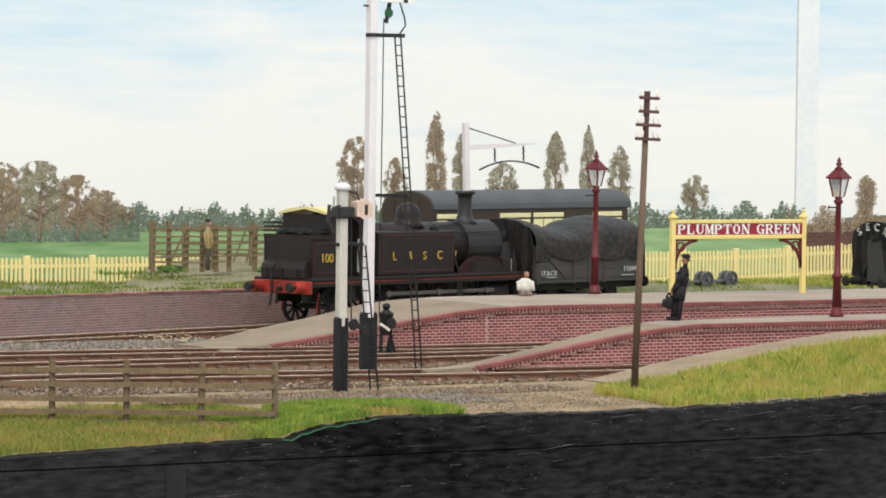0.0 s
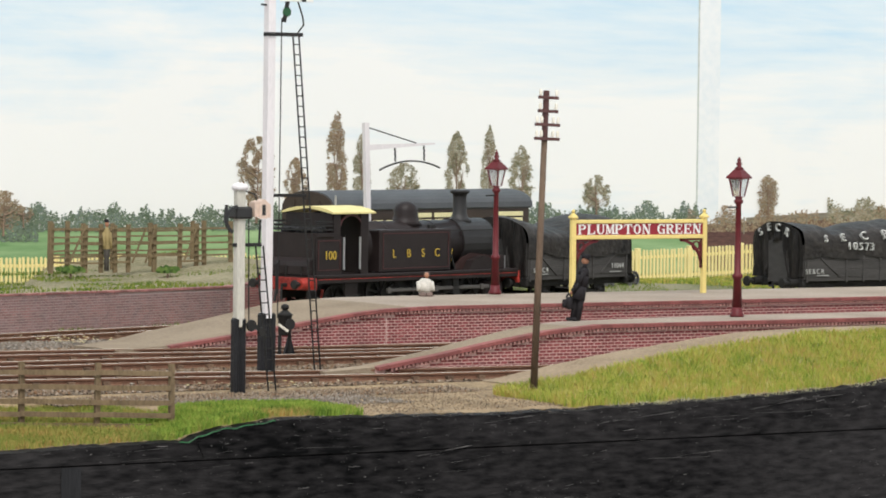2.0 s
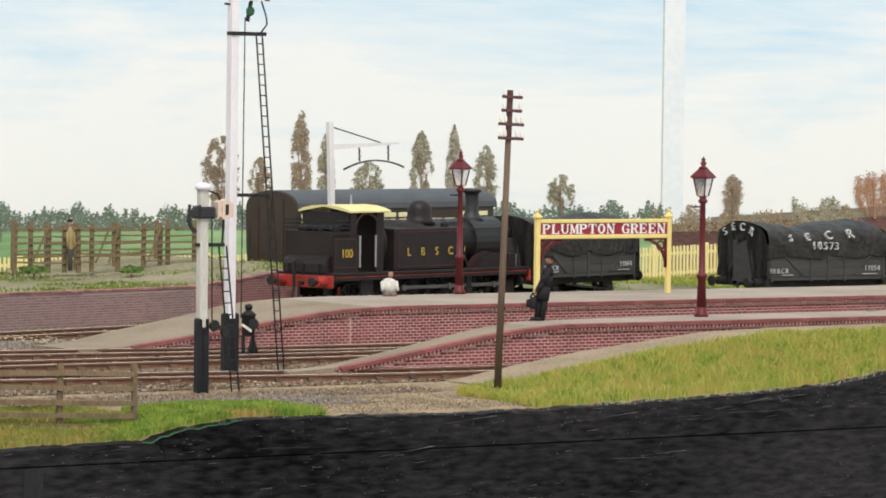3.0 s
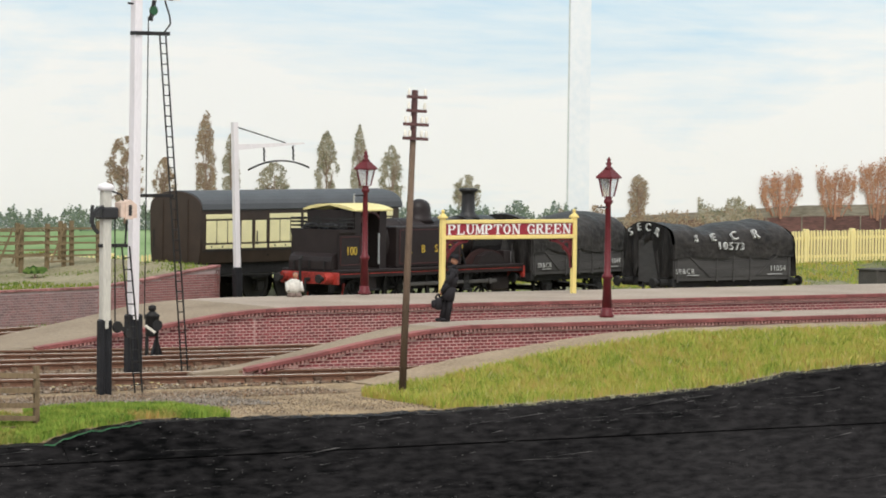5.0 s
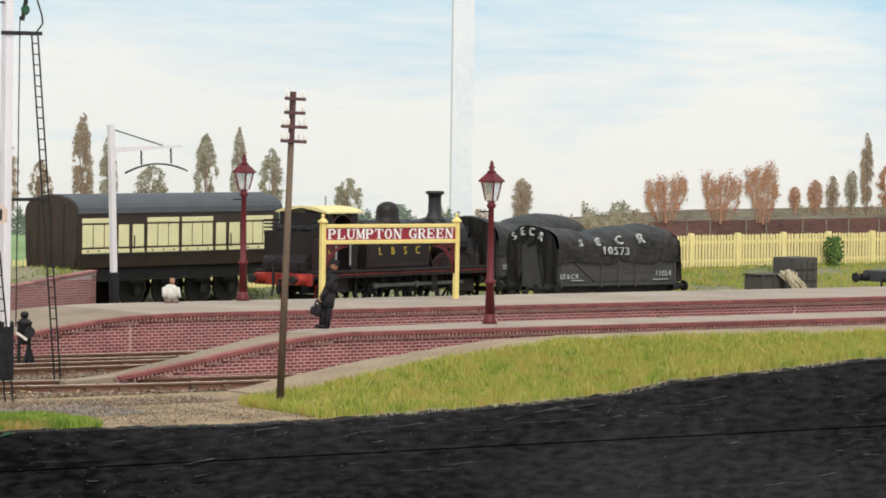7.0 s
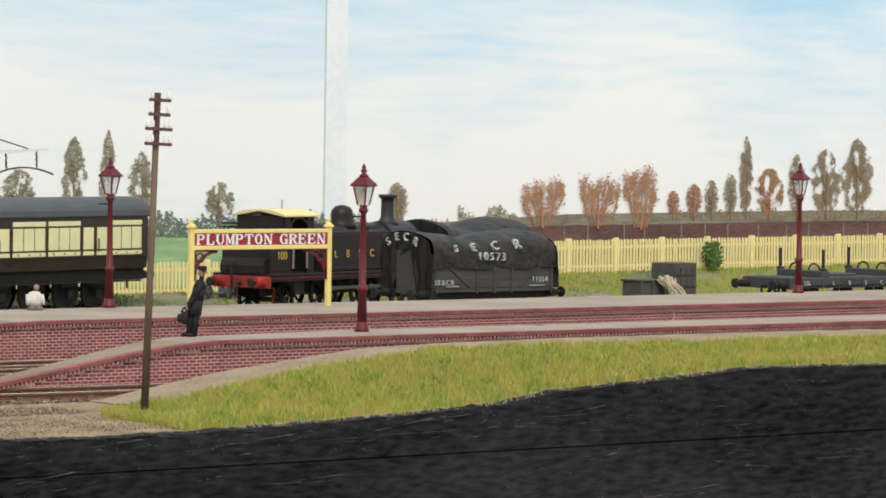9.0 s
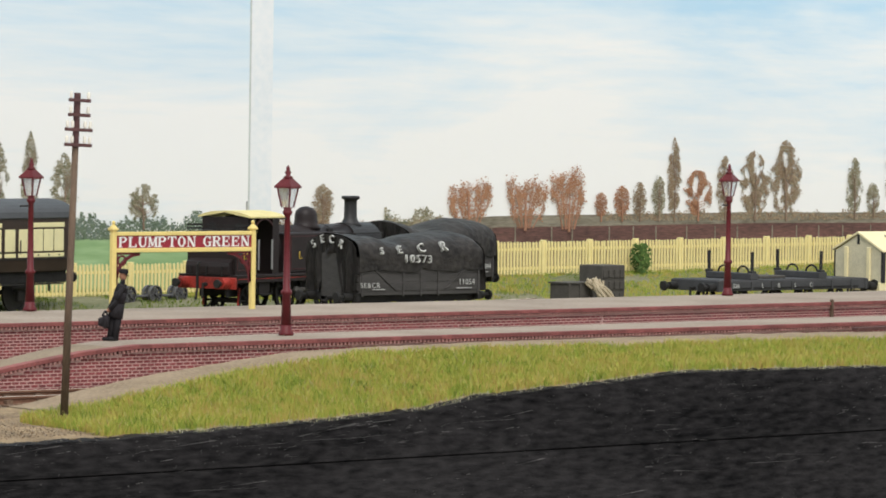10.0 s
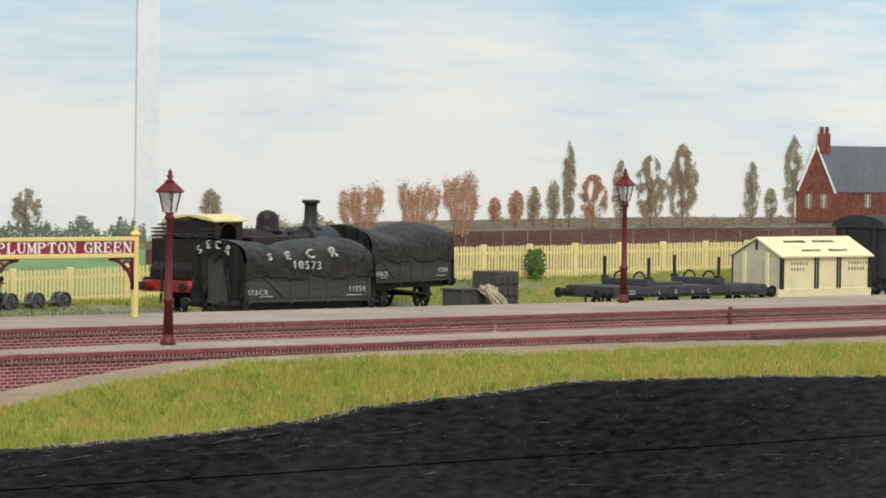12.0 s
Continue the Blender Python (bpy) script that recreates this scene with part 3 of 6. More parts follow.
near_pts = [(-10.6, -0.98), (-9.2, -0.9), (-7.5, -0.65), (-5.85, -0.37), (-4.15, -0.13), (-2.6, -0.01), (62, 0.0)]
far_pts = [(-11.3, -0.98), (-9.8, -0.9), (-7.7, -0.64), (-6.0, -0.41), (-4.2, -0.16), (-3.1, -0.06), (-1.5, -0.01), (86, 0.0)]
near_pf = platform("platform_near", "near brick-faced station platform with ramped end", 2.9, [(-10.6, 3.5), (-6, 4.0), (-3, 4.7), (3, 5.5), (62, 5.6)], near_pts)
far_pf = platform("platform_far", "far brick-faced station platform with ramped end", 12.0, [(-11.3, 14.4), (-8.6, 15.6), (-6, 16.2), (-4, 16.9), (0, 17.6), (86, 17.7)], far_pts)
wall_backing(near_pf, near_pts, 2.9, -1.16, M["mortar"])
wall_backing(far_pf, far_pts, 12.0, -1.16, M["mortar"])

# ---- cattle dock ----
DOCK = [(-45, -0.25), (-12, -0.24), (-1, -0.3), (2.1, -0.3), (4.3, -0.12), (7.8, 0.24)]


def dock_line(x):
    return 28.5 + 0.33 * x


dock = thing("cattle_dock", "low cattle dock with sooty brick retaining wall and grassy top", "dock", None, "", "structure")
verts, faces = [], []
xs = span(-45, 7.8, 0.6)
ny = 18
for x in xs:
    y0 = dock_line(x)
    for j in range(ny):
        k = j / (ny - 1)
        bx = x - 1.9 * k * min(1, max(0, (x - 1) / 4))
        y = y0 + 0.2 + k * 12.5
        # falls away to the lower ground left of the pens
        fall = min(1, max(0, (-1.0 + (y - 36) * 0.53 - bx) / 1.6)) * min(1, max(0, (k - 0.2) / 0.25))
        verts.append((bx, y, lerp(x, DOCK) - 0.02 - 0.85 * fall + 0.2 * k * (1 - k) + 0.07 * noise.noise(Vector((x, k * 8, 1)))))
for i in range(len(xs) - 1):
    for j in range(ny - 1):
        a = i * ny + j
        faces.append((a, a + ny, a + ny + 1, a + 1))
sheet("dock_surface", verts, faces, M["docktop"], dock, "worn gravel and thin grass")
ang = math.degrees(math.atan(0.33))
wall = new("dock_wall")
wall.empty_display_size = 0.005
wall.parent = dock
wall.matrix_basis = place(0, 28.5, 0, 0, 0, ang)
along = 1 / math.cos(math.radians(ang))
top = [(x * along, z) for x, z in DOCK]
part("mortar_face", PR([(top[0][0], -1.45)] + [(x, z - 0.03) for x, z in top] + [(top[-1][0], -1.45)], 0, 0.25, "Y"), M["dockmortar"], wall)
bm = bmesh.new()
for (xa, za), (xb, zb) in zip(top, top[1:]):
    n = round((xb - xa) / 0.3)
    for i in range(n):
        a, b = xa + (xb - xa) * i / n, xa + (xb - xa) * (i + 1) / n
        u, w = za + (zb - za) * i / n, za + (zb - za) * (i + 1) / n
        prism(bm, [(a + 0.008, u - 0.03), (b - 0.008, w - 0.03), (b - 0.008, w + 0.03), (a + 0.008, u + 0.03)], -0.04, 0.3, "Y")
part("coping", bm, M["dockcoping"], wall, "chipped red brick coping")
part("end_wall", PR([(0, -1.45), (0, 0.12), (7, 0.1), (7, -1.45)], top[-1][0] - 0.25, top[-1][0], "X"), M["rampbrick"], wall)

# ---- backdrop ----
drop = thing("backdrop", "painted backdrop board with cloudy sky", "backdrop", None, "", "structure")
part("sky_board", B((LEFT, BACK, -2), (33.45, BACK + 0.5, 30)), M["sky"], drop, "hand-painted pale blue sky with white cloud")
part("sky_board", B((33.45, BACK + 0.04, -2), (RIGHT, BACK + 0.5, 30)), M["sky"], drop, "hand-painted pale blue sky with white cloud")
part("joint_strip", B((33.51, BACK - 0.008, 0.92), (34.55, BACK + 0.035, 30)), material("filler_strip", (0.76, 0.82, 0.85), 0.85, 0.04, 0.35, 3, 0.1, second=(0.885, 0.885, 0.87)), drop, "pale filler strip over the board joint")
part("joint_line", B((33.43, BACK - 0.014, 0.92), (33.5, BACK + 0.01, 30)), material("joint_grey", (0.55, 0.58, 0.55), 0.8, 0.15), drop)

# ---- rolling stock ----
def wheel_mesh(r, mat):
    bm = bmesh.new()
    lathe(bm, [(r * 0.84, -0.07), (r, -0.07), (r * 0.985, 0.05), (r * 0.84, 0.05), (r * 0.84, -0.07)][:4], 20, axis="Y")
    for f in list(bm.faces):
        if len(f.verts) > 4:
            bm.faces.remove(f)
    n = 10
    for i in range(n):
        a = 2 * math.pi * i / n
        bar(bm, (0.1 * r * math.cos(a), 0, 0.1 * r * math.sin(a)), (0.88 * r * math.cos(a), 0, 0.88 * r * math.sin(a)), 0.06, 0.07)
    rod(bm, (0, -0.12, 0), (0, 0.06, 0), r * 0.18, None, 10)
    return finish(bm, "wheel", mat)


WHEELS = []


def axle(parent, x, r, mesh, gauge=0.78):
    """A wheelset: one part with a wheel at each end."""
    ax = part("wheelset", R((0, -gauge, 0), (0, gauge, 0), 0.09, None, 8), M["iron"], parent, "", False, place(x, 0, r))
    for s in (-gauge, gauge):
        w = new("wheel", mesh)
        w.parent = ax
        w.matrix_basis = place(0, s, 0)
    WHEELS.append((ax, x, r))
    return ax


def buffers(parent, x, way, z=1.2, head=0.18):
    for y in (-0.95, 0.95):
        bm = R((x, y, z), (x + way * 0.32, y, z), 0.15, 0.13, 12)
        rod(bm, (x + way * 0.3, y, z), (x + way * 0.56, y, z), 0.07, None, 8)
        rod(bm, (x + way * 0.54, y, z), (x + way * 0.62, y, z), head, head * 0.92, 14)
        part("buffer", bm, M["iron"], parent, "round dark buffer", False)
    bm = rod(R((x, 0, z - 0.05), (x + way * 0.2, 0, z - 0.05), 0.06), (x + way * 0.2, 0, z), (x + way * 0.22, 0, z - 0.5), 0.045, None, 6)
    part("coupling", bm, M["iron"], parent)


def tank_engine():
    e = thing("tank_engine", "dark umber tank engine with cream cab roof and red buffer beams", "locomotive")
    part("footplate", B((-8.3, -1.34, 1.36), (1.6, 1.34, 1.45), 0.015), M["loco"], e)
    for s in (-1, 1):
        part("valance", B((-8.3, s * 1.30, 1.2), (1.6, s * 1.25, 1.36)), M["loco"], e)
        part("red_lining", B((-8.2, s * 1.315, 1.305), (1.5, s * 1.30, 1.328)), M["red"], e, "thin red line along the running plate")
    for x in (-8.36, 1.6):
        part("buffer_beam", B((x, -1.32, 0.98), (x + 0.1, 1.32, 1.37), 0.02), M["red"], e, "red buffer beam")
    buffers(e, -8.36, -1, 1.18, 0.15), buffers(e, 1.7, 1, 1.18, 0.15)
    for y in (-0.95, 0.95):
        part("buffer_stock", R((-8.36, y, 1.18), (-8.72, y, 1.18), 0.2, 0.16, 14), M["red"], e, "red buffer stock")
    # bunker with flared coal rails and back tool box
    part("bunker", PR([(-1.07, 1.45), (1.07, 1.45), (1.07, 2.5), (1.13, 2.63), (1.13, 2.74), (-1.13, 2.74), (-1.13, 2.63), (-1.07, 2.5)], -8.1, -7.3), M["loco"], e)
    part("tool_box", PR([(-8.34, 1.46), (-8.34, 1.72), (-8.3, 1.86), (-8.1, 1.98), (-8.1, 1.46)], -0.98, 0.98, "Y"), M["loco"], e, "sloping tool box behind the bunker")
    for y in (-0.7, 0.0, 0.7):
        part("lamp_bracket", box(R((-8.38, y, 1.4), (-8.38, y, 1.7), 0.022, None, 6), (-8.4, y - 0.035, 1.66), (-8.36, y + 0.035, 1.73)), M["iron"], e)
    part("vacuum_pipe", rod(rod(R((-8.5, 0.3, 1.0), (-8.52, 0.3, 1.75), 0.05, None, 8), (-8.52, 0.3, 1.75), (-8.4, 0.3, 1.86), 0.05, None, 8), (-8.5, 0.3, 1.0), (-8.62, 0.28, 0.62), 0.045, None, 8), M["iron"], e)
    for y in (-0.8, 0.8):
        part("guard_iron", bar(bmesh.new(), (-7.5, y, 1.0), (-7.55, y, 0.4), 0.05, 0.09), M["red"], e, "red painted guard iron")
    bm = bmesh.new()
    for i in range(60):
        x, y = random.uniform(-7.95, -7.4), random.uniform(-0.9, 0.9)
        bmesh.ops.create_icosphere(bm, subdivisions=1, radius=random.uniform(0.06, 0.14), matrix=Matrix.Translation((x, y, 2.74 + random.uniform(0, 0.12))))
    part("coal", bm, M["coal"], e, "heap of black coal")
    for z in (2.84, 2.96, 3.08):
        bm = bmesh.new()
        for p, q in (((-8.12, -1.11, z), (-8.12, 1.11, z)), ((-8.12, -1.11, z), (-7.35, -1.11, z)), ((-8.12, 1.11, z), (-7.35, 1.11, z))):
            bar(bm, p, q, 0.035, 0.05)
        part("coal_rail", bm, M["iron"], e)
    # cab
    part("cab_back", B((-7.35, -1.06, 1.45), (-7.27, 1.06, 3.35)), M["loco"], e)
    part("cab_front", B((-5.72, -1.06, 1.45), (-5.64, 1.06, 3.35)), M["loco"], e)
    for s in (-1, 1):
        y = s * 1.07
        bm = box(box(bmesh.new(), (-8.1, y - 0.03, 1.45), (-6.9, y + 0.03, 2.62)), (-7.3, y - 0.03, 2.6), (-6.98, y + 0.03, 3.36))
        part("cab_side", bm, M["loco"], e)
        part("cab_pillar", B((-6.02, y - 0.03, 1.45), (-5.66, y + 0.03, 3.36)), M["loco"], e)
        bm = bmesh.new()
        for a in range(13):
            t0, t1 = math.pi * a / 12, math.pi * (a + 1) / 12
            if a < 12:
                bar(bm, (-6.46 + 0.5 * math.cos(t0), y, 2.95 + 0.33 * math.sin(t0)), (-6.46 + 0.5 * math.cos(t1), y, 2.95 + 0.33 * math.sin(t1)), 0.05, 0.06)
        part("doorway_edge", bm, M["maroon"], e)
        for x in (-6.84, -6.08):
            part("cab_handrail", R((x, y + s * 0.06, 1.6), (x, y + s * 0.06, 2.6), 0.035, None, 8), M["steel"], e, "bright steel handrail")
        part("step", B((-6.8, y - 0.12, 0.75), (-6.1, y + 0.12, 0.8)), M["iron"], e)
        part("step_plate", B((-6.75, y - 0.02, 0.75), (-6.15, y + 0.02, 1.3)), M["loco"], e)
        for x0, x1, z0, z1 in ((-8.0, -7.0, 1.6, 2.5), (-4.95, -1.75, 1.58, 2.68)):
            bm = bmesh.new()
            for p, q in (((x0, y, z0), (x1, y, z0)), ((x0, y, z1), (x1, y, z1)), ((x0, y, z0), (x0, y, z1)), ((x1, y, z0), (x1, y, z1))):
                bar(bm, Vector(p) + Vector((0, s * 0.042, 0)), Vector(q) + Vector((0, s * 0.042, 0)), 0.012, 0.03)
            part("panel_lining", bm, M["maroon"], e, "dark red panel lining")
    for x in (-7.36, -5.63):
        for y in (-0.6, 0.6):
            part("spectacle", R((x, y, 2.95), (x + 0.03, y, 2.95), 0.22, None, 14), M["iron"], e, "round cab window rim")
    arch = [(-1.2, 3.37), (-0.92, 3.46), (-0.5, 3.53), (0, 3.555), (0.5, 3.53), (0.92, 3.46), (1.2, 3.37), (1.2, 3.32), (0, 3.5), (-1.2, 3.32)]
    part("cab_roof", PR(arch, -7.42, -5.42), M["roofcream"], e, "cream painted cab roof")
    # boiler, tanks, smokebox
    part("boiler", lathe(bmesh.new(), [(0.76, -5.64), (0.76, -0.6)], 24, (0, 0, 2.28), "X"), M["loco"], e, "", True)
    part("smokebox", lathe(bmesh.new(), [(0.8, -0.6), (0.8, 1.0), (0.76, 1.06)], 24, (0, 0, 2.28), "X"), M["black"], e, "", False)
    part("smokebox_door", lathe(bmesh.new(), [(0.6, 1.05), (0.55, 1.14), (0.3, 1.2), (0.05, 1.22)], 20, (0, 0, 2.28), "X"), M["black"], e, "", True)
    part("smokebox_saddle", PR([(-0.7, 1.45), (0.7, 1.45), (0.62, 2.0), (-0.62, 2.0)], -0.55, 1.0), M["umber"], e)
    for s in (-1, 1):
        part("wing_plate", PR([(-1.1, 1.45), (1.5, 1.45), (1.42, 1.62), (1.05, 1.78), (0.4, 1.92), (-0.3, 1.98), (-0.75, 1.85), (-1.1, 1.6)], s * 0.78, s * 0.84, "Y"), M["umber"], e, "brown curved plate beside the smokebox")
        part("sand_cap", R((0.85, s * 0.86, 1.75), (0.85, s * 0.92, 1.75), 0.12, None, 12), M["umber"], e)
    for x in (-4.2, -1.8, -0.6):
        part("boiler_band", lathe(bmesh.new(), [(0.77, x - 0.03), (0.775, x), (0.77, x + 0.03)], 24, (0, 0, 2.28), "X"), M["loco"], e)
    for s in (-1, 1):
        part("side_tank", B((-5.1, s * 0.5, 1.45), (-1.6, s * 1.1, 2.8), 0.04), M["loco"], e)
        part("tank_filler", R((-2.3, s * 0.8, 2.8), (-2.3, s * 0.8, 2.92), 0.14, None, 12), M["iron"], e)
        part("splasher", PR([(-0.75, 1.45), (-0.55, 1.75), (0, 1.9), (0.55, 1.75), (0.75, 1.45)], s * 0.85, s * 1.15, "Y"), M["loco"], e)
        part("sand_box", B((0.75, s * 0.6, 1.45), (1.15, s * 1.1, 1.9), 0.03), M["loco"], e)
        part("feed_pipe", rod(R((-1.6, s * 0.86, 2.5), (-1.2, s * 0.9, 1.5), 0.04, None, 6), (-1.2, s * 0.9, 1.5), (-1.2, s * 0.9, 1.45), 0.05, None, 6), M["iron"], e)
        part("lamp_iron", R((1.1, s * 0.55, 1.45), (1.1, s * 0.55, 1.8), 0.03, None, 6), M["steel"], e)
        part("boiler_handrail", R((-2.1, s * 0.8, 2.72), (0.9, s * 0.82, 2.72), 0.022, None, 6), M["iron"], e)
        part("front_handrail", R((1.35, s * 0.9, 1.45), (1.35, s * 0.9, 1.85), 0.025, None, 6), M["steel"], e)
        part("frame_plate", B((-8.0, s * 0.62, 0.7), (1.5, s * 0.56, 1.36)), M["black"], e)
        part("coupling_rod", B((-4.8, s * 1.16, 0.84), (0.3, s * 1.1, 0.96), 0.02), M["rodsteel"], e, "dull steel coupling rod")
        for x in (-4.7, -2.4, -0.1):
            part("rod_boss", R((x, s * 1.1, 0.9), (x, s * 1.2, 0.9), 0.1, None, 12), M["rodsteel"], e)
        part("brake_hanger", bar(bmesh.new(), (-3.4, s * 0.98, 1.3), (-3.3, s * 0.98, 0.4), 0.05, 0.09), M["iron"], e)
        part("running_step", B((-1.6, s * 1.1, 0.62), (-1.2, s * 1.3, 0.67)), M["iron"], e)
        part("running_step_plate", B((-1.55, s * 1.12, 0.65), (-1.25, s * 1.16, 1.3)), M["iron"], e)
        part("cylinder_cover", B((0.2, s * 0.62, 0.55), (1.2, s * 1.0, 1.05), 0.06), M["loco"], e)
    part("dome", lathe(bmesh.new(), [(0.56, 2.88), (0.46, 3.02), (0.42, 3.2), (0.42, 3.36), (0.37, 3.5), (0.26, 3.6), (0.1, 3.65), (0.02, 3.66)], 20, (-2.7, 0, 0)), M["loco"], e, "rounded steam dome", True)
    part("safety_valve", R((-4.6, 0, 3.0), (-4.6, 0, 3.42), 0.1, 0.07, 10), M["steel"], e)
    part("chimney", lathe(bmesh.new(), [(0.46, 2.95), (0.33, 3.08), (0.25, 3.22), (0.235, 3.75), (0.25, 3.86), (0.34, 3.9), (0.34, 3.98), (0.27, 4.0)], 20), M["black"], e, "tall tapered chimney with a lipped top", True)
    for s in (-1, 1):
        part("gold_line", bar(bar(bmesh.new(), (-1.3, s * 0.8, 1.72), (-1.3, s * 0.84, 2.0), 0.02, 0.028), (-1.3, s * 0.84, 2.0), (-1.24, s * 0.82, 2.14), 0.02, 0.028), M["gold"], e, "short gold lining on the boiler side")
    part("whistle", R((-5.9, 0.2, 3.55), (-5.9, 0.2, 3.85), 0.035, None, 6), M["steel"], e)
    big, small = wheel_mesh(0.8, M["iron"]), wheel_mesh(0.56, M["iron"])
    for x in (-4.7, -2.4, -0.1):
        axle(e, x, 0.8, big)
    axle(e, -7.0, 0.56, small)
    for i, x in enumerate((-4.42, -3.72, -3.02, -2.32)):
        lettering("letter", "LBSC"[i], 0.27, M["gold"], e, place(x, -1.117, 2.03))
    lettering("cab_number", "100", 0.28, M["gold"], e, place(-7.45, -1.117, 2.03))
    return e


def tarpaulin(length, base, crown, dip, seed, drape):
    """A creased sheet over a load: arched across, sagging along, with scalloped hems."""
    bm = bmesh.new()
    nx, ny = 36, 26
    half = 1.36
    rows = []
    for i in range(nx + 1):
        u = i / nx
        x = -0.06 + (length + 0.12) * u
        end = min(u, 1 - u) * length
        rise = 1.0 if u < 0.5 else min(1, (max(0.0, end) / 0.4) ** 0.4)
        top = base + (crown - base) * (0.8 + 0.2 * rise) - dip * math.exp(-((u - 0.36) / 0.22) ** 2)
        row = []
        for j in range(ny + 1):
            w = -1 + 2 * j / ny
            # across: hem, side, arch, side, hem
            if abs(w) > 0.62:
                k = (abs(w) - 0.62) / 0.38
                hem = drape * (0.8 + 0.2 * abs(math.cos(u * math.pi * 3.0)))
                y, z = half * (1 if w > 0 else -1), base + 0.05 - k * hem
            else:
                a = w / 0.62 * math.pi / 2
                y, z = half * math.sin(a), base + 0.05 + (top - base) * math.cos(a) ** 0.75
            nz = noise.noise(Vector((x * 1.3 + seed, y * 1.1, z * 1.3)))
            fold = noise.noise(Vector((x * 3.2 + seed, y * 0.8, z * 1.5)))
            row.append(bm.verts.new((x + 0.03 * fold, y + 0.05 * nz * (1 if abs(w) < 0.6 else 0.4), z + 0.07 * nz + 0.06 * fold + 0.05 * abs(noise.noise(Vector((x * 2.1 - z * 1.4 + seed, z * 2.2 + x, 4)))))))
        rows.append(row)
    for a, b in zip(rows, rows[1:]):
        for j in range(ny):
            bm.faces.new((a[j], b[j], b[j + 1], a[j + 1]))
    bmesh.ops.recalc_face_normals(bm, faces=bm.faces)
    return bm


def end_flap(x, way, base, crown):
    """The sheet's end: an arch of hanging cloth with folds, tucked up in the middle."""
    bm = bmesh.new()
    rows = []
    for j in range(41):
        w = -1 + 2 * j / 40
        y = 1.34 * w
        top = base + 0.03 + (crown - base) * max(0, 1 - w * w) ** 0.38
        low = base + 0.12 - 1.2 * min(1, max(0, (abs(w) - 0.28) / 0.12))
        row = []
        for i in range(9):
            k = i / 8
            fold = (0.02 + 0.07 * k) * math.sin(17 * w + 2.5 * noise.noise(Vector((w * 3, k * 2, x))))
            row.append(bm.verts.new((x + way * (0.10 + fold), y, top + (low - top) * k)))
        rows.append(row)
    for a, b in zip(rows, rows[1:]):
        for i in range(8):
            bm.faces.new((a[i], b[i], b[i + 1], a[i + 1]))
    bmesh.ops.recalc_face_normals(bm, faces=bm.faces)
    return bm


def open_wagon(label, crown, dip, seed, number, L):
    w = thing("open_wagon", label, "wagon", None, "sheeted open wagons")
    part("floor", B((0, -1.28, 1.05), (L, 1.28, 1.18)), M["wagon"], w)
    for s in (-1, 1):
        for i in range(4):
            z = 1.18 + i * 0.27
            part("plank", B((0, s * 1.3, z + 0.002), (L, s * 1.24, z + 0.268), 0.006), M["wagon"], w)
        part("sole_bar", B((0, s * 1.05, 0.82), (L, s * 0.92, 1.06), 0.01), M["iron"], w)
        for x in (0.1, 0.355 * L, 0.5 * L, 0.645 * L, L - 0.1):
            part("side_strap", B((x - 0.035, s * 1.335, 1.0), (x + 0.035, s * 1.30, 2.2), 0.008), M["wagon"], w)
        for x0, x1 in ((0.25, 1.5), (L - 0.25, L - 1.5)):
            part("diagonal_strap", bar(bmesh.new(), (x0, s * 1.318, 2.15), (x1, s * 1.318, 1.2), 0.03, 0.06), M["wagon"], w)
        part("brake_lever", bar(bmesh.new(), (1.6, s * 1.2, 0.8), (4.2, s * 1.25, 0.55), 0.04, 0.06), M["iron"], w)
        for x in (1.2, L - 1.2):
            part("axle_guard", PR([(x - 0.3, 1.0), (x - 0.12, 0.4), (x + 0.12, 0.4), (x + 0.3, 1.0)], s * 0.92, s * 0.98, "Y"), M["iron"], w)
            part("axle_box", B((x - 0.14, s * 0.94, 0.4), (x + 0.14, s * 1.12, 0.7), 0.03), M["iron"], w)
    for x in (0.0, L):
        for i in range(4):
            z = 1.18 + i * 0.27
            part("end_plank", B((x - 0.03, -1.24, z + 0.006), (x + 0.03, 1.24, z + 0.262), 0.012), M["wagon"], w)
        for y in (-0.45, 0.45):
            d = -0.08 if x == 0 else 0.03
            part("end_post", B((x + d, y - 0.1, 0.8), (x + d + 0.06, y + 0.1, 2.6), 0.01), M["wagon"], w)
        part("headstock", B((x - 0.08, -1.28, 0.85), (x + 0.08, 1.28, 1.12), 0.015), M["iron"], w)
    part("tarpaulin", tarpaulin(L, 2.22, crown, dip, seed, 0.5), M["tarp"], w, "creased black tarpaulin sheet", True)
    for x, way in ((-0.04, -1), (L + 0.04, 1)):
        part("end_flap", end_flap(x, way, 2.22, crown if way < 0 else crown - 0.12), M["tarpend"], w, "folded end of the sheet", True)
    part("end_sheet", B((-0.115, -0.5, 0.98), (-0.095, 0.5, 2.36), 0.004), M["wagon"], w, "plain dark sheet tucked inside the end flap")
    mesh = wheel_mesh(0.55, M["iron"])
    for x in (1.2, L - 1.2):
        axle(w, x, 0.55, mesh)
    buffers(w, -0.08, -1, 0.98), buffers(w, L + 0.08, 1, 0.98)
    lettering("company_letters", "SE&CR", 0.17, M["chalk"], w, place(0.62 if number == "11044" else 0.4, -1.345, 1.36), 1.3)
    lettering("wagon_number", number, 0.19, M["chalk"], w, place(L - 0.62, -1.345, 1.42), 1.1)
    part("small_print", B((0.5, -1.34, 1.22), (1.0, -1.33, 1.25)), M["chalk"], w)
    part("small_print", B((L - 1.05, -1.34, 1.22), (L - 0.4, -1.33, 1.25)), M["chalk"], w)
    return w


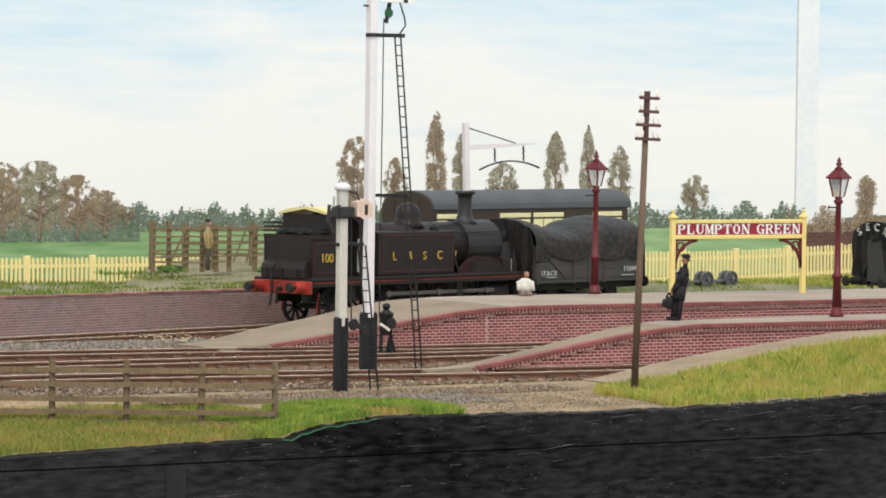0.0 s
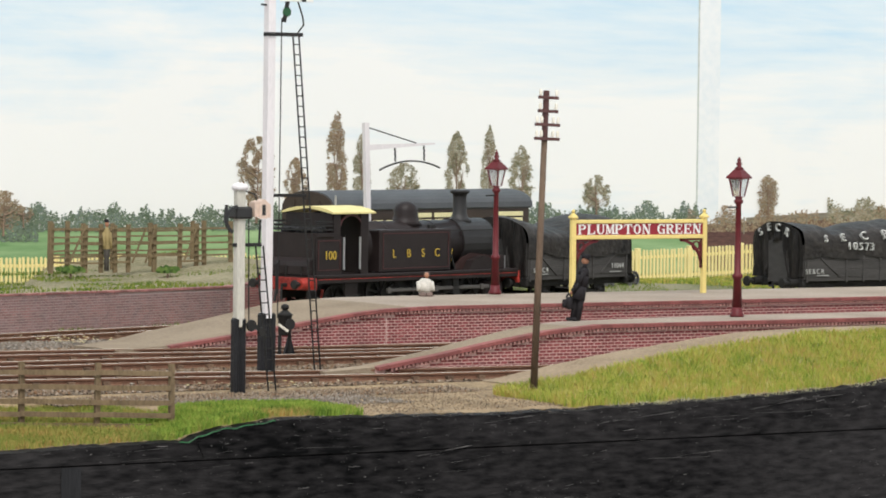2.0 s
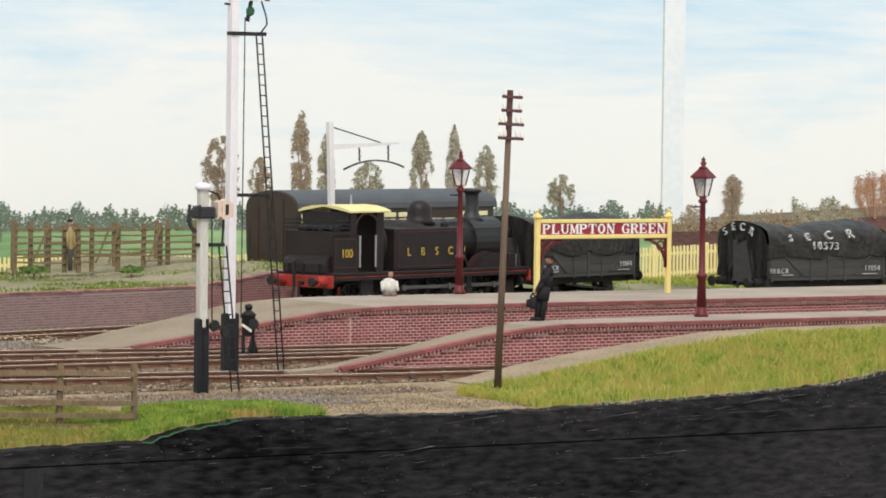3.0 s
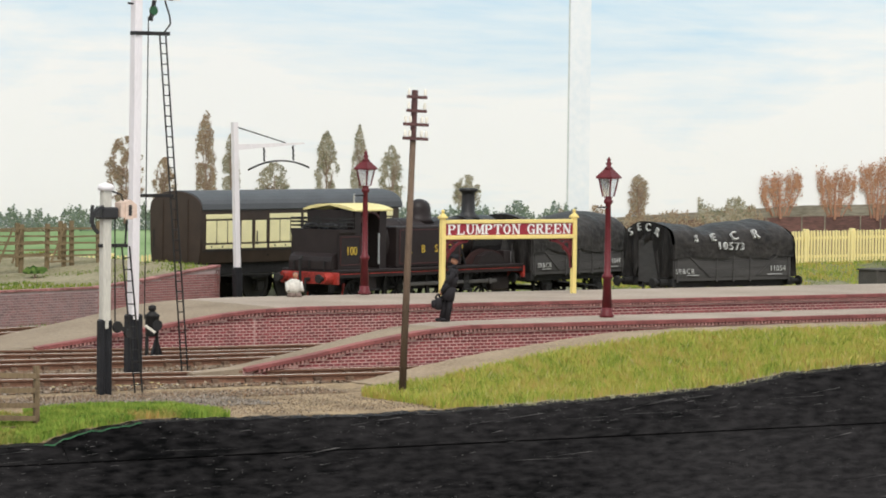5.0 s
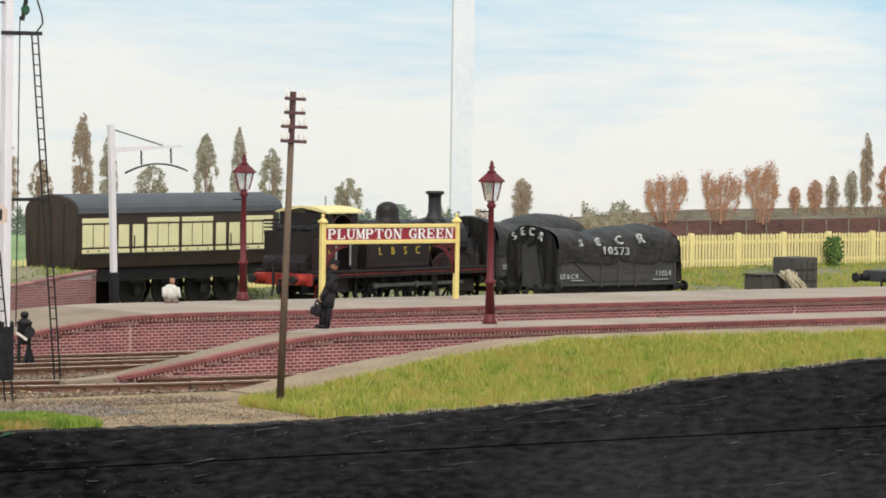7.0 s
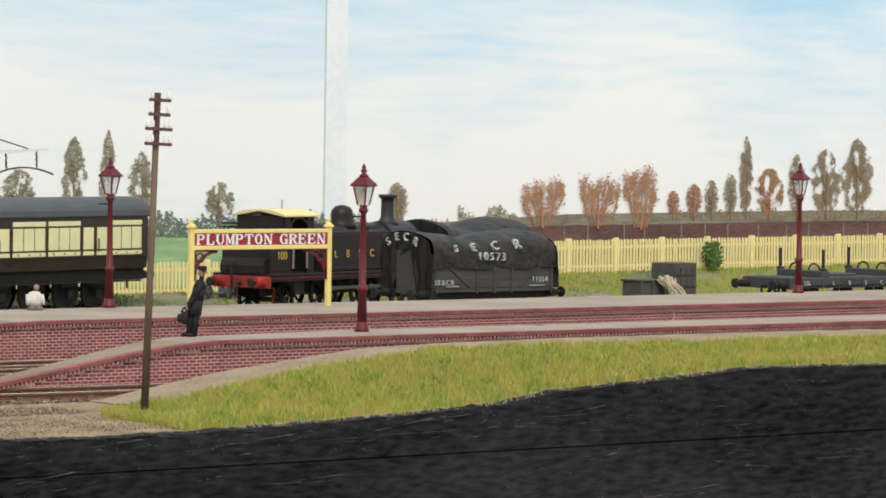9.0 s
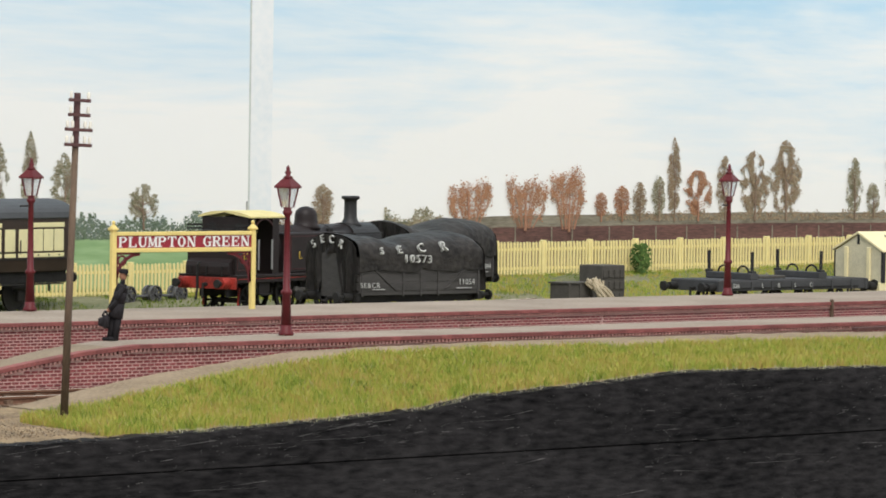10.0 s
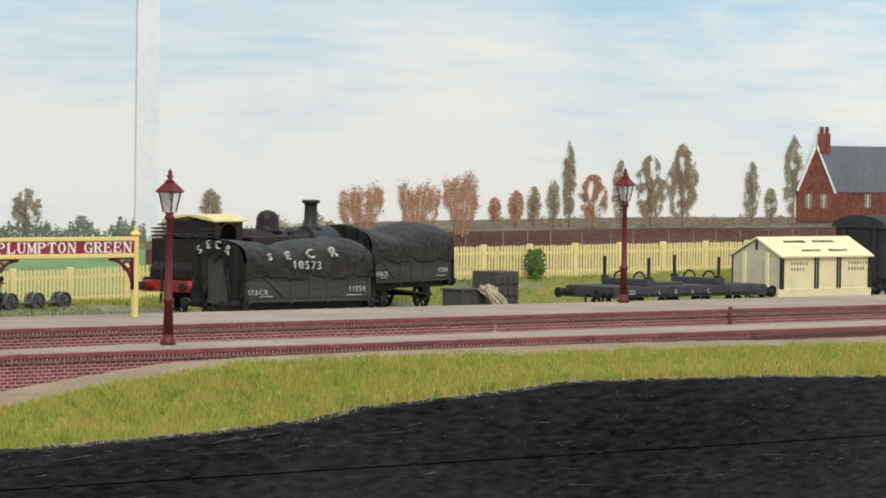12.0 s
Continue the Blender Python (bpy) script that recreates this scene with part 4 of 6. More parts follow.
def coach():
    c = thing("railway_coach", "short umber and cream panelled coach with grey arched roof", "coach", place(8.65, 33.62, YARD, 0, 0, 16.7) @ place(0, 1.1, 0))
    L = 10.6
    part("underframe", B((0, -1.15, 1.0), (L, 1.15, 1.4), 0.02), M["iron"], c)
    part("body", PR([(-1.3, 1.4), (1.3, 1.4), (1.38, 1.8), (1.38, 3.2), (-1.38, 3.2), (-1.38, 1.8)], 0.03, L - 0.03), M["coachbrown"], c, "umber brown body with plain end")
    arch = [(1.45 * math.cos(math.pi * i / 14), 3.2 + 0.62 * math.sin(math.pi * i / 14) ** 0.8) for i in range(15)]
    part("roof", PR(arch + [(-1.4, 3.16), (1.4, 3.16)], 0.0, L + 0.12), M["coachroof"], c, "grey canvas roof")
    part("arched_end", PR([(p[0] * 0.985, p[1] - 0.025) for p in arch] + [(-1.38, 1.8), (-1.3, 1.4), (1.3, 1.4), (1.38, 1.8)], -0.07, 0.0), M["coachbrown"], c, "plain umber coach end")
    groups, x = [], 0.22
    plan = ((3, 0.56), (1, 0.62), (0, 0.66), (3, 0.56), (3, 0.56), (1, 0.62), (0, 0.66), (3, 0.56))
    for n, wide in plan:
        k = max(1, n)
        groups.append((x, x + k * wide - 0.06, n, wide))
        x += k * wide + 0.08
    scale = (L - 0.45) / (x - 0.22)
    for side in (-1, 1):
        y0, y1 = side * 1.38, side * 1.405
        for a, b, n, wide in groups:
            a, b = 0.22 + (a - 0.22) * scale, 0.22 + (b - 0.22) * scale
            k = max(1, n)
            if n == 3:
                part("eaves_panel", B((a, y0, 2.88), (b, y1, 3.04), 0.02), M["cream"], c, "cream panel")
            for i in range(k):
                p, q = a + (b - a) * i / k + 0.02, a + (b - a) * (i + 1) / k - 0.03
                part("upper_panel", B((p, y0, 2.08), (q, y1, 2.82), 0.02), M["cream"], c, "cream panel")
            part("waist_panel", B((a, y0, 1.88), (b, y1, 2.02), 0.02), M["cream"], c, "cream panel")
            if n == 0:
                part("door_handle", R((a + 0.06, side * 1.45, 2.0), (a + 0.06, side * 1.45, 2.45), 0.025, None, 6), M["iron"], c)
                for z in (1.6, 2.05, 2.7):
                    part("hinge", B((b + 0.02, y0, z), (b + 0.08, side * 1.43, z + 0.05)), M["iron"], c)
            if n == 3:
                for i in range(3):
                    p = a + (b - a) * (i + 0.5) / 3
                    part("class_figure", B((p - 0.03, side * 1.403, 1.92), (p + 0.03, side * 1.415, 1.98)), M["coachbrown"], c)
        part("step_board", B((0.4, side * 1.2, 0.95), (L - 0.4, side * 1.42, 1.0)), M["iron"], c)
        part("panel_bead", B((0.05, side * 1.38, 1.80), (L - 0.05, side * 1.40, 1.835)), M["black"], c)
        for x in (3.3, 5.0, 6.75, 8.25):
            part("axle_box", B((x - 0.16, side * 0.95, 0.4), (x + 0.16, side * 1.15, 0.75), 0.03), M["iron"], c)
            part("spring", B((x - 0.4, side * 1.0, 0.8), (x + 0.4, side * 1.1, 0.9), 0.02), M["iron"], c)
    part("end_handrail", R((-0.06, 1.2, 1.9), (-0.06, 1.2, 2.5), 0.03, None, 6), M["iron"], c)
    for y in (-0.7, 0, 0.7):
        part("end_bead", B((-0.1, y - 0.02, 1.45), (-0.07, y + 0.02, 3.5)), M["coachbrown"], c)
    disc = lathe(bmesh.new(), [(0.1, -0.1), (0.14, -0.04), (0.54, -0.01), (0.56, -0.05), (0.68, -0.05), (0.67, 0.06), (0.56, 0.06), (0.1, 0.06)], 22, axis="Y")
    mesh = finish(disc, "wheel", M["black"])
    for x in (3.3, 5.0, 6.75, 8.25):
        ax = axle(c, x, 0.68, mesh)
        WHEELS.pop()
    buffers(c, 0, -1, 1.15), buffers(c, L, 1, 1.15)
    return c


engine = tank_engine()
engine.scale.y = 0.9
pushed = open_wagon("dark grey open wagon with humped black tarpaulin coupled to the engine", 3.07, 0.40, 4.0, "11044", 5.4)
parked = open_wagon("dark grey open wagon under a lettered black tarpaulin", 2.93, 0.2, 11.0, "11054", 5.05)
parked.matrix_basis = place(21.0, 25.1, YARD)
WHEELS[:] = [w for w in WHEELS if w[0].parent is not parked]
coach_ob = coach()
coach_ob.scale.y = 0.8

# ---- station things ----
def platform_lamp(x, y, label):
    lp = thing("platform_lamp", label, "lamp", place(x, y, 0, 0, 0, 20), "platform lamps")
    part("base", lathe(bmesh.new(), [(0.19, 0), (0.19, 0.06), (0.15, 0.12), (0.135, 0.25)], 14), M["lampred"], lp, "", True)
    part("post", lathe(bmesh.new(), [(0.135, 0.2), (0.1, 1.0), (0.14, 1.03), (0.14, 1.1), (0.09, 1.15), (0.07, 2.95), (0.12, 3.0), (0.12, 3.06), (0.08, 3.1), (0.13, 3.16)], 14), M["lampred"], lp, "tapered maroon iron post", True)
    part("ladder_bar", R((-0.5, 0, 2.88), (0.1, 0, 2.88), 0.022, None, 6), M["iron"], lp)
    for s in (-1, 1):
        for t in (-1, 1):
            part("lantern_bar", R((s * 0.105, t * 0.105, 3.16), (s * 0.19, t * 0.19, 3.66), 0.022, None, 6), M["lampred"], lp)
    bm = bmesh.new()
    for s in (-1, 1):
        for axis in (0, 1):
            q = [(-0.1, 3.17, 0.1), (0.1, 3.17, 0.1), (0.18, 3.66, 0.18), (-0.18, 3.66, 0.18)]
            vs = []
            for w, z, d in q:
                vs.append(bm.verts.new((w, s * d, z) if axis else (s * d, w, z)))
            bm.faces.new(vs)
    part("lantern_glass", bm, M["lampglass"], lp, "pale lantern panes")
    part("burner", R((0, 0, 3.16), (0, 0, 3.45), 0.035, 0.02, 8), M["porcelain"], lp)
    bm = bmesh.new()
    bmesh.ops.create_cone(bm, cap_ends=True, segments=4, radius1=0.35, radius2=0.13, depth=0.2, matrix=Matrix.Translation((0, 0, 3.77)) @ Matrix.Rotation(radians(45), 4, "Z"))
    box(bm, (-0.245, -0.245, 3.63), (0.245, 0.245, 3.675))
    part("lantern_roof", bm, M["lampred"], lp)
    part("finial", lathe(bmesh.new(), [(0.1, 3.86), (0.13, 3.9), (0.05, 3.95), (0.09, 4.02), (0.04, 4.07), (0.06, 4.11), (0.005, 4.2)], 10), M["lampred"], lp, "", True)
    return lp


platform_lamp(3.06, 4.53, "maroon cast iron platform lamp with glazed lantern on the near platform")
platform_lamp(4.1, 17.3, "maroon cast iron platform lamp standing beside the goods line")
platform_lamp(30.41, 16.8, "maroon cast iron platform lamp near the bolster wagon")


GLYPHS = {  # strokes: x, y, x, y, thickness, in a unit letter
    "P": [(0.22, 0, 0.22, 1, 0.2), (0.22, 0.95, 0.6, 0.95, 0.1), (0.6, 0.95, 0.78, 0.84, 0.14), (0.78, 0.86, 0.78, 0.62, 0.2), (0.78, 0.64, 0.6, 0.5, 0.14), (0.6, 0.51, 0.22, 0.51, 0.1), (0.02, 0.04, 0.44, 0.04, 0.08), (0.02, 0.96, 0.3, 0.96, 0.08)],
    "L": [(0.22, 0, 0.22, 1, 0.2), (0.02, 0.04, 0.85, 0.04, 0.09), (0.02, 0.96, 0.44, 0.96, 0.08), (0.83, 0, 0.83, 0.32, 0.09)],
    "U": [(0.2, 1, 0.2, 0.28, 0.2), (0.2, 0.3, 0.36, 0.06, 0.14), (0.34, 0.06, 0.66, 0.06, 0.11), (0.64, 0.06, 0.8, 0.3, 0.1), (0.8, 0.28, 0.8, 1, 0.1), (0.02, 0.96, 0.4, 0.96, 0.08), (0.64, 0.96, 0.96, 0.96, 0.08)],
    "M": [(0.16, 0, 0.16, 1, 0.09), (0.18, 1, 0.52, 0.1, 0.17), (0.5, 0.1, 0.82, 1, 0.08), (0.86, 0, 0.86, 1, 0.19), (0, 0.04, 0.32, 0.04, 0.08), (0.68, 0.04, 1.04, 0.04, 0.08), (0, 0.96, 0.22, 0.96, 0.08), (0.82, 0.96, 1.04, 0.96, 0.08)],
    "T": [(0.5, 0, 0.5, 1, 0.2), (0.06, 0.95, 0.94, 0.95, 0.1), (0.09, 0.7, 0.09, 1, 0.08), (0.91, 0.7, 0.91, 1, 0.08), (0.28, 0.04, 0.72, 0.04, 0.08)],
    "O": [(0.2, 0.28, 0.2, 0.72, 0.19), (0.8, 0.28, 0.8, 0.72, 0.19), (0.2, 0.7, 0.4, 0.95, 0.13), (0.38, 0.95, 0.62, 0.95, 0.1), (0.6, 0.95, 0.8, 0.7, 0.13), (0.2, 0.3, 0.4, 0.05, 0.13), (0.38, 0.05, 0.62, 0.05, 0.1), (0.6, 0.05, 0.8, 0.3, 0.13)],
    "N": [(0.18, 0, 0.18, 1, 0.09), (0.18, 1, 0.8, 0.02, 0.19), (0.84, 0, 0.84, 1, 0.09), (0.02, 0.04, 0.36, 0.04, 0.08), (0, 0.96, 0.26, 0.96, 0.08), (0.66, 0.96, 1, 0.96, 0.08)],
    "G": [(0.2, 0.28, 0.2, 0.72, 0.19), (0.2, 0.7, 0.4, 0.95, 0.13), (0.38, 0.95, 0.66, 0.95, 0.1), (0.66, 0.95, 0.82, 0.76, 0.1), (0.84, 0.68, 0.84, 1, 0.07), (0.2, 0.3, 0.4, 0.05, 0.13), (0.38, 0.05, 0.66, 0.05, 0.1), (0.8, 0, 0.8, 0.44, 0.19), (0.56, 0.44, 0.98, 0.44, 0.08)],
    "R": [(0.22, 0, 0.22, 1, 0.2), (0.22, 0.95, 0.58, 0.95, 0.1), (0.58, 0.95, 0.76, 0.84, 0.13), (0.76, 0.86, 0.76, 0.64, 0.19), (0.76, 0.66, 0.58, 0.52, 0.13), (0.58, 0.52, 0.22, 0.52, 0.09), (0.5, 0.52, 0.8, 0.04, 0.18), (0.02, 0.04, 0.44, 0.04, 0.08), (0.02, 0.96, 0.3, 0.96, 0.08), (0.72, 0.04, 1, 0.04, 0.08)],
    "E": [(0.22, 0, 0.22, 1, 0.2), (0.02, 0.04, 0.84, 0.04, 0.09), (0.02, 0.96, 0.82, 0.96, 0.09), (0.22, 0.51, 0.62, 0.51, 0.09), (0.82, 0, 0.82, 0.3, 0.08), (0.8, 0.7, 0.8, 1, 0.08), (0.62, 0.38, 0.62, 0.64, 0.07)],
}


def serif_sign(text, x0, x1, z0, z1, y, mat, owner):
    """Slab-serif capitals, one part a letter, spread from x0 to x1."""
    pitch = (x1 - x0) / (len(text) - 0.35)
    h = z1 - z0
    x = x0
    for i, ch in enumerate(text):
        if ch == " ":
            x += pitch * 0.65
            continue
        bm = bmesh.new()
        w = pitch * 0.96
        for k, (a, b, c, d, t) in enumerate(GLYPHS[ch]):
            yy = y - 0.0006 * k
            p, q = Vector((x + a * w, yy, z0 + b * h)), Vector((x + c * w, yy, z0 + d * h))
            bar(bm, p, q, 0.012, t * (w if abs(a - c) < abs(b - d) else h) * 1.08)
        part("letter", bm, mat, owner, "white serif capital")
        x += pitch


def name_board():
    nb = thing("station_nameboard", "yellow framed station nameboard with white letters on red", "sign", place(0.04, 15.75, 0))
    for x in (5.73, 10.53):
        post = part("post", B((x - 0.072, -0.075, -0.02), (x + 0.072, 0.075, 2.24), 0.015), M["signyellow"], nb, "yellow timber post")
        part("cap", B((x - 0.11, -0.11, 2.24), (x + 0.11, 0.11, 2.3), 0.01), M["signyellow"], post)
        bm = bmesh.new()
        bmesh.ops.create_cone(bm, cap_ends=True, segments=4, radius1=0.13, radius2=0.0, depth=0.14, matrix=Matrix.Translation((x, 0, 2.37)) @ Matrix.Rotation(radians(45), 4, "Z"))
        bmesh.ops.create_icosphere(bm, subdivisions=2, radius=0.055, matrix=Matrix.Translation((x, 0, 2.45)))
        part("finial", bm, M["signyellow"], post)
    part("top_rail", B((5.8, -0.07, 2.09), (10.46, 0.07, 2.2), 0.015), M["signyellow"], nb)
    part("bottom_rail", B((5.8, -0.07, 1.63), (10.46, 0.07, 1.75), 0.015), M["signyellow"], nb)
    part("panel", B((5.8, -0.03, 1.75), (10.46, 0.03, 2.09)), M["signred"], nb, "deep red enamel panel")
    serif_sign("PLUMPTON GREEN", 5.87, 10.40, 1.775, 2.065, -0.038, M["white"], nb)
    for x, s in ((5.82, 1), (10.44, -1)):
        bm = bmesh.new()
        for i in range(10):
            a, b = math.pi / 2 * i / 10, math.pi / 2 * (i + 1) / 10
            p = lambda t: (x + s * 0.78 * (1 - math.cos(t)), 0, 0.78 + 0.8 * math.sin(t))
            bar(bm, p(a), p(b), 0.07, 0.075)
        bar(bm, (x + s * 0.02, 0, 0.75), (x + s * 0.02, 0, 1.62), 0.07, 0.06)
        bar(bm, (x, 0, 1.6), (x + s * 0.8, 0, 1.6), 0.07, 0.05)
        for i in range(12):
            a, b = 2 * math.pi * i / 12, 2 * math.pi * (i + 1) / 12
            c = (x + s * 0.2, 1.41)
            bar(bm, (c[0] + 0.13 * math.cos(a), 0, c[1] + 0.13 * math.sin(a)), (c[0] + 0.13 * math.cos(b), 0, c[1] + 0.13 * math.sin(b)), 0.05, 0.045)
        part("bracket", bm, M["lampred"], nb, "curved maroon iron bracket with ring")


name_board()


def telegraph_pole():
    tp = thing("telegraph_pole", "leaning brown telegraph pole with four crossarms and insulators", "pole", place(-8.77, -3.1, -1.02, 0, 2.1, 0))
    part("pole", R((0, 0, -0.1), (0, 0, 6.78), 0.085, 0.065, 12), M["pole"], tp, "", True)
    part("upper_wrap", R((0, 0, 5.65), (0, 0, 6.8), 0.072, 0.07, 12), M["polearm"], tp, "red brown pole top")
    for z, half in ((5.7, 0.34), (6.02, 0.34), (6.33, 0.27), (6.64, 0.27)):
        arm = part("crossarm", B((-half, -0.13, z - 0.035), (half, -0.06, z + 0.035), 0.008), M["polearm"], tp, "", False)
        for x in (-half + 0.05, -half + 0.18, half - 0.18, half - 0.05) if half > 0.3 else (-half + 0.05, half - 0.05):
            part("insulator", lathe(bmesh.new(), [(0.014, 0.03), (0.036, 0.06), (0.036, 0.15), (0.022, 0.19)], 8, (x, -0.095, z)), M["porcelain"], arm, "pale porcelain insulator")


telegraph_pole()


def ladder(name, owner, foot, head, width=0.17, rungs=0.25, mat=None):
    ld = part(name, bar(bar(bmesh.new(), Vector(foot) + Vector((-width / 2, 0, 0)), Vector(head) + Vector((-width / 2, 0, 0)), 0.03, 0.03),
                        Vector(foot) + Vector((width / 2, 0, 0)), Vector(head) + Vector((width / 2, 0, 0)), 0.03, 0.03), mat or M["iron"], owner, "thin dark iron ladder")
    n = int((Vector(head) - Vector(foot)).length / rungs)
    for i in range(1, n):
        p = Vector(foot).lerp(Vector(head), i / n)
        part("rung", R(p + Vector((-width / 2, 0, 0)), p + Vector((width / 2, 0, 0)), 0.014, None, 6), mat or M["iron"], ld)


def tall_signal():
    sg = thing("tall_signal", "tall white signal post with black base and iron ladder", "signal", place(-10.83, 5.2, 0))
    part("post", bar(bmesh.new(), (-0.1, 0, 0.2), (-0.07, 0, 9.2), 0.22, 0.2), M["postwhite"], sg, "white painted square post")
    for x in (-0.21, 0.05):
        part("base_baulk", B((x - 0.075, -0.13, -1.2), (x + 0.075, 0.13, 0.33), 0.04), M["postblack"], sg, "black tarred timber at the foot")
    part("base_core", B((-0.16, -0.08, -1.2), (0.0, 0.08, 0.25)), M["postblack"], sg)
    stage = part("ladder_stage", B((-0.2, -0.16, 7.06), (0.78, 0.1, 7.15), 0.01), M["iron"], sg)
    part("stage_rail", rod(rod(R((0.72, 0, 7.15), (0.88, 0, 7.35), 0.02), (0.88, 0, 7.35), (0.85, 0, 7.55), 0.02), (0.85, 0, 7.55), (0.68, 0, 8.0), 0.02), M["iron"], stage)
    part("bracket", B((0.05, -0.05, 3.15), (1.0, 0.05, 3.23), 0.01), M["iron"], sg)
    part("pull_rod", R((0.13, -0.16, 0.2), (0.16, -0.16, 7.5), 0.016, None, 6), M["iron"], sg)
    part("spectacle", lathe(bmesh.new(), [(0.1, -0.03), (0.125, 0), (0.1, 0.03)], 14, (0.28, -0.2, 7.65), "Y"), material("signal_green_glass", (0.015, 0.08, 0.03), 0.2), sg, "green signal spectacle")
    part("spectacle_arm", bar(bmesh.new(), (0.2, -0.2, 7.4), (0.32, -0.2, 8.0), 0.05, 0.09), M["iron"], sg)
    arm = part("signal_arm", B((0.05, -0.26, 7.9), (1.0, -0.22, 8.25), 0.01), M["white"], sg, "white signal arm with a black stripe")
    part("stripe", B((0.66, -0.272, 7.9), (0.78, -0.262, 8.25)), M["black"], arm)
    part("lamp_spike", R((-0.32, 0, 7.82), (-0.1, 0, 7.8), 0.025, None, 6), M["iron"], sg)
    part("crank", bar(bmesh.new(), (0.15, -0.18, 0.05), (0.42, -0.18, -0.12), 0.04, 0.06), M["porcelain"], sg, "pale counterweight lever")
    ladder("ladder", sg, (1.39, 0, -1.15), (0.66, 0, 7.12))


tall_signal()


def short_signal():
    sg = thing("short_signal", "short weathered white signal post with black base and ladder", "signal", place(-14.47, 0.5, 0))
    part("post", B((-0.105, -0.105, 0.3), (0.105, 0.105, 3.45), 0.02), M["postgrey"], sg, "weathered white post")
    part("cap", lathe(bmesh.new(), [(0.16, 3.42), (0.19, 3.47), (0.19, 3.52), (0.13, 3.57), (0.04, 3.6)], 14), M["postwhite"], sg, "round white cap", True)
    for x in (-0.085, 0.085):
        part("base_baulk", B((x - 0.068, -0.12, -1.3), (x + 0.068, 0.12, 0.52), 0.04), M["postblack"], sg, "black tarred timber at the foot")
    part("base_core", B((-0.05, -0.08, -1.3), (0.05, 0.08, 0.4)), M["postblack"], sg)
    part("clamp", B((-0.2, -0.2, 2.78), (0.24, 0.2, 3.05), 0.04), M["black"], sg)
    bm = bmesh.new()
    for i in range(6):
        a, b = math.pi * (0.55 + 0.13 * i), math.pi * (0.55 + 0.13 * (i + 1))
        bar(bm, (-0.12 + 0.35 * math.cos(a), -0.2, 2.75 + 0.32 * math.sin(a)), (-0.12 + 0.35 * math.cos(b), -0.2, 2.75 + 0.32 * math.sin(b)), 0.06, 0.07)
    part("spectacle_ring", bm, M["black"], sg, "curved black spectacle casting")
    part("finger", bar(bmesh.new(), (-0.5, -0.2, 2.7), (-0.46, -0.2, 3.1), 0.05, 0.06), M["black"], sg)
    bx = part("lamp_case", PR([(0.3, 2.82), (0.72, 2.8), (0.72, 3.1), (0.55, 3.22), (0.3, 3.15)], -0.17, 0.1, "Y"), M["armpink"], sg, "pale pinkish lamp case")
    part("face_plate", PR([(0.4, 2.78), (0.6, 2.78), (0.66, 2.95), (0.6, 3.16), (0.5, 3.22), (0.4, 3.14)], -0.2, -0.175, "Y"), M["armpink"], bx)
    part("slot", B((0.48, -0.215, 2.86), (0.56, -0.2, 3.1)), M["black"], bx)
    part("stage", B((-0.15, -0.08, 2.14), (0.55, 0.08, 2.22), 0.01), M["iron"], sg)
    part("hoop", rod(rod(R((0.1, 0, 3.42), (0.4, 0, 3.33), 0.02), (0.4, 0, 3.33), (0.55, 0, 2.9), 0.02), (0.55, 0, 2.75), (0.52, 0, 2.2), 0.025), M["iron"], sg)
    part("pull_rod", R((0.2, -0.12, 0.4), (0.17, -0.12, 2.85), 0.018, None, 6), M["iron"], sg)
    part("pulley", lathe(bmesh.new(), [(0.12, -0.04), (0.14, 0), (0.12, 0.04)], 12, (0.22, -0.2, 0.35), "Y"), M["iron"], sg)
    part("weight_lever", bar(bmesh.new(), (0.2, -0.2, 0.4), (0.55, -0.2, 0.18), 0.06, 0.09), M["iron"], sg)
    part("weight", lathe(bmesh.new(), [(0.1, -0.05), (0.1, 0.05)], 12, (0.5, -0.2, 0.2), "Y"), M["iron"], sg)
    ladder("ladder", sg, (0.92, 0, -1.25), (0.53, 0, 2.16), 0.2)


short_signal()


def ground_signal():
    g = thing("ground_signal", "small black ground signal lamp beside the rails", "signal", place(-8.0, 10.0 - 0.55, 0) @ place(0, -0.3, 0))
    part("base_plate", B((-0.55, -0.3, -1.14), (0.5, 0.3, -1.04), 0.02), M["postblack"], g)
    for x in (-0.15, 0.15):
        part("leg", R((x, 0, -1.05), (x, 0, -0.5), 0.05, None, 8), M["iron"], g)
    part("lever_guard", PR([(0.05, -1.05), (0.4, -1.05), (0.22, -0.5)], 0.1, 0.2, "Y"), M["postblack"], g)
    part("lamp_body", lathe(bmesh.new(), [(0.15, -0.5), (0.17, -0.45), (0.18, 0.0), (0.21, 0.03), (0.1, 0.12), (0.06, 0.16)], 14), M["iron"], g, "", True)
    part("lamp_cap", lathe(bmesh.new(), [(0.05, 0.15), (0.1, 0.18), (0.1, 0.27), (0.03, 0.31)], 12), M["iron"], g, "", True)
    part("disc", lathe(bmesh.new(), [(0.14, -0.28), (0.14, -0.25)], 14, (0, 0, -0.2), "Y"), M["black"], g)


ground_signal()


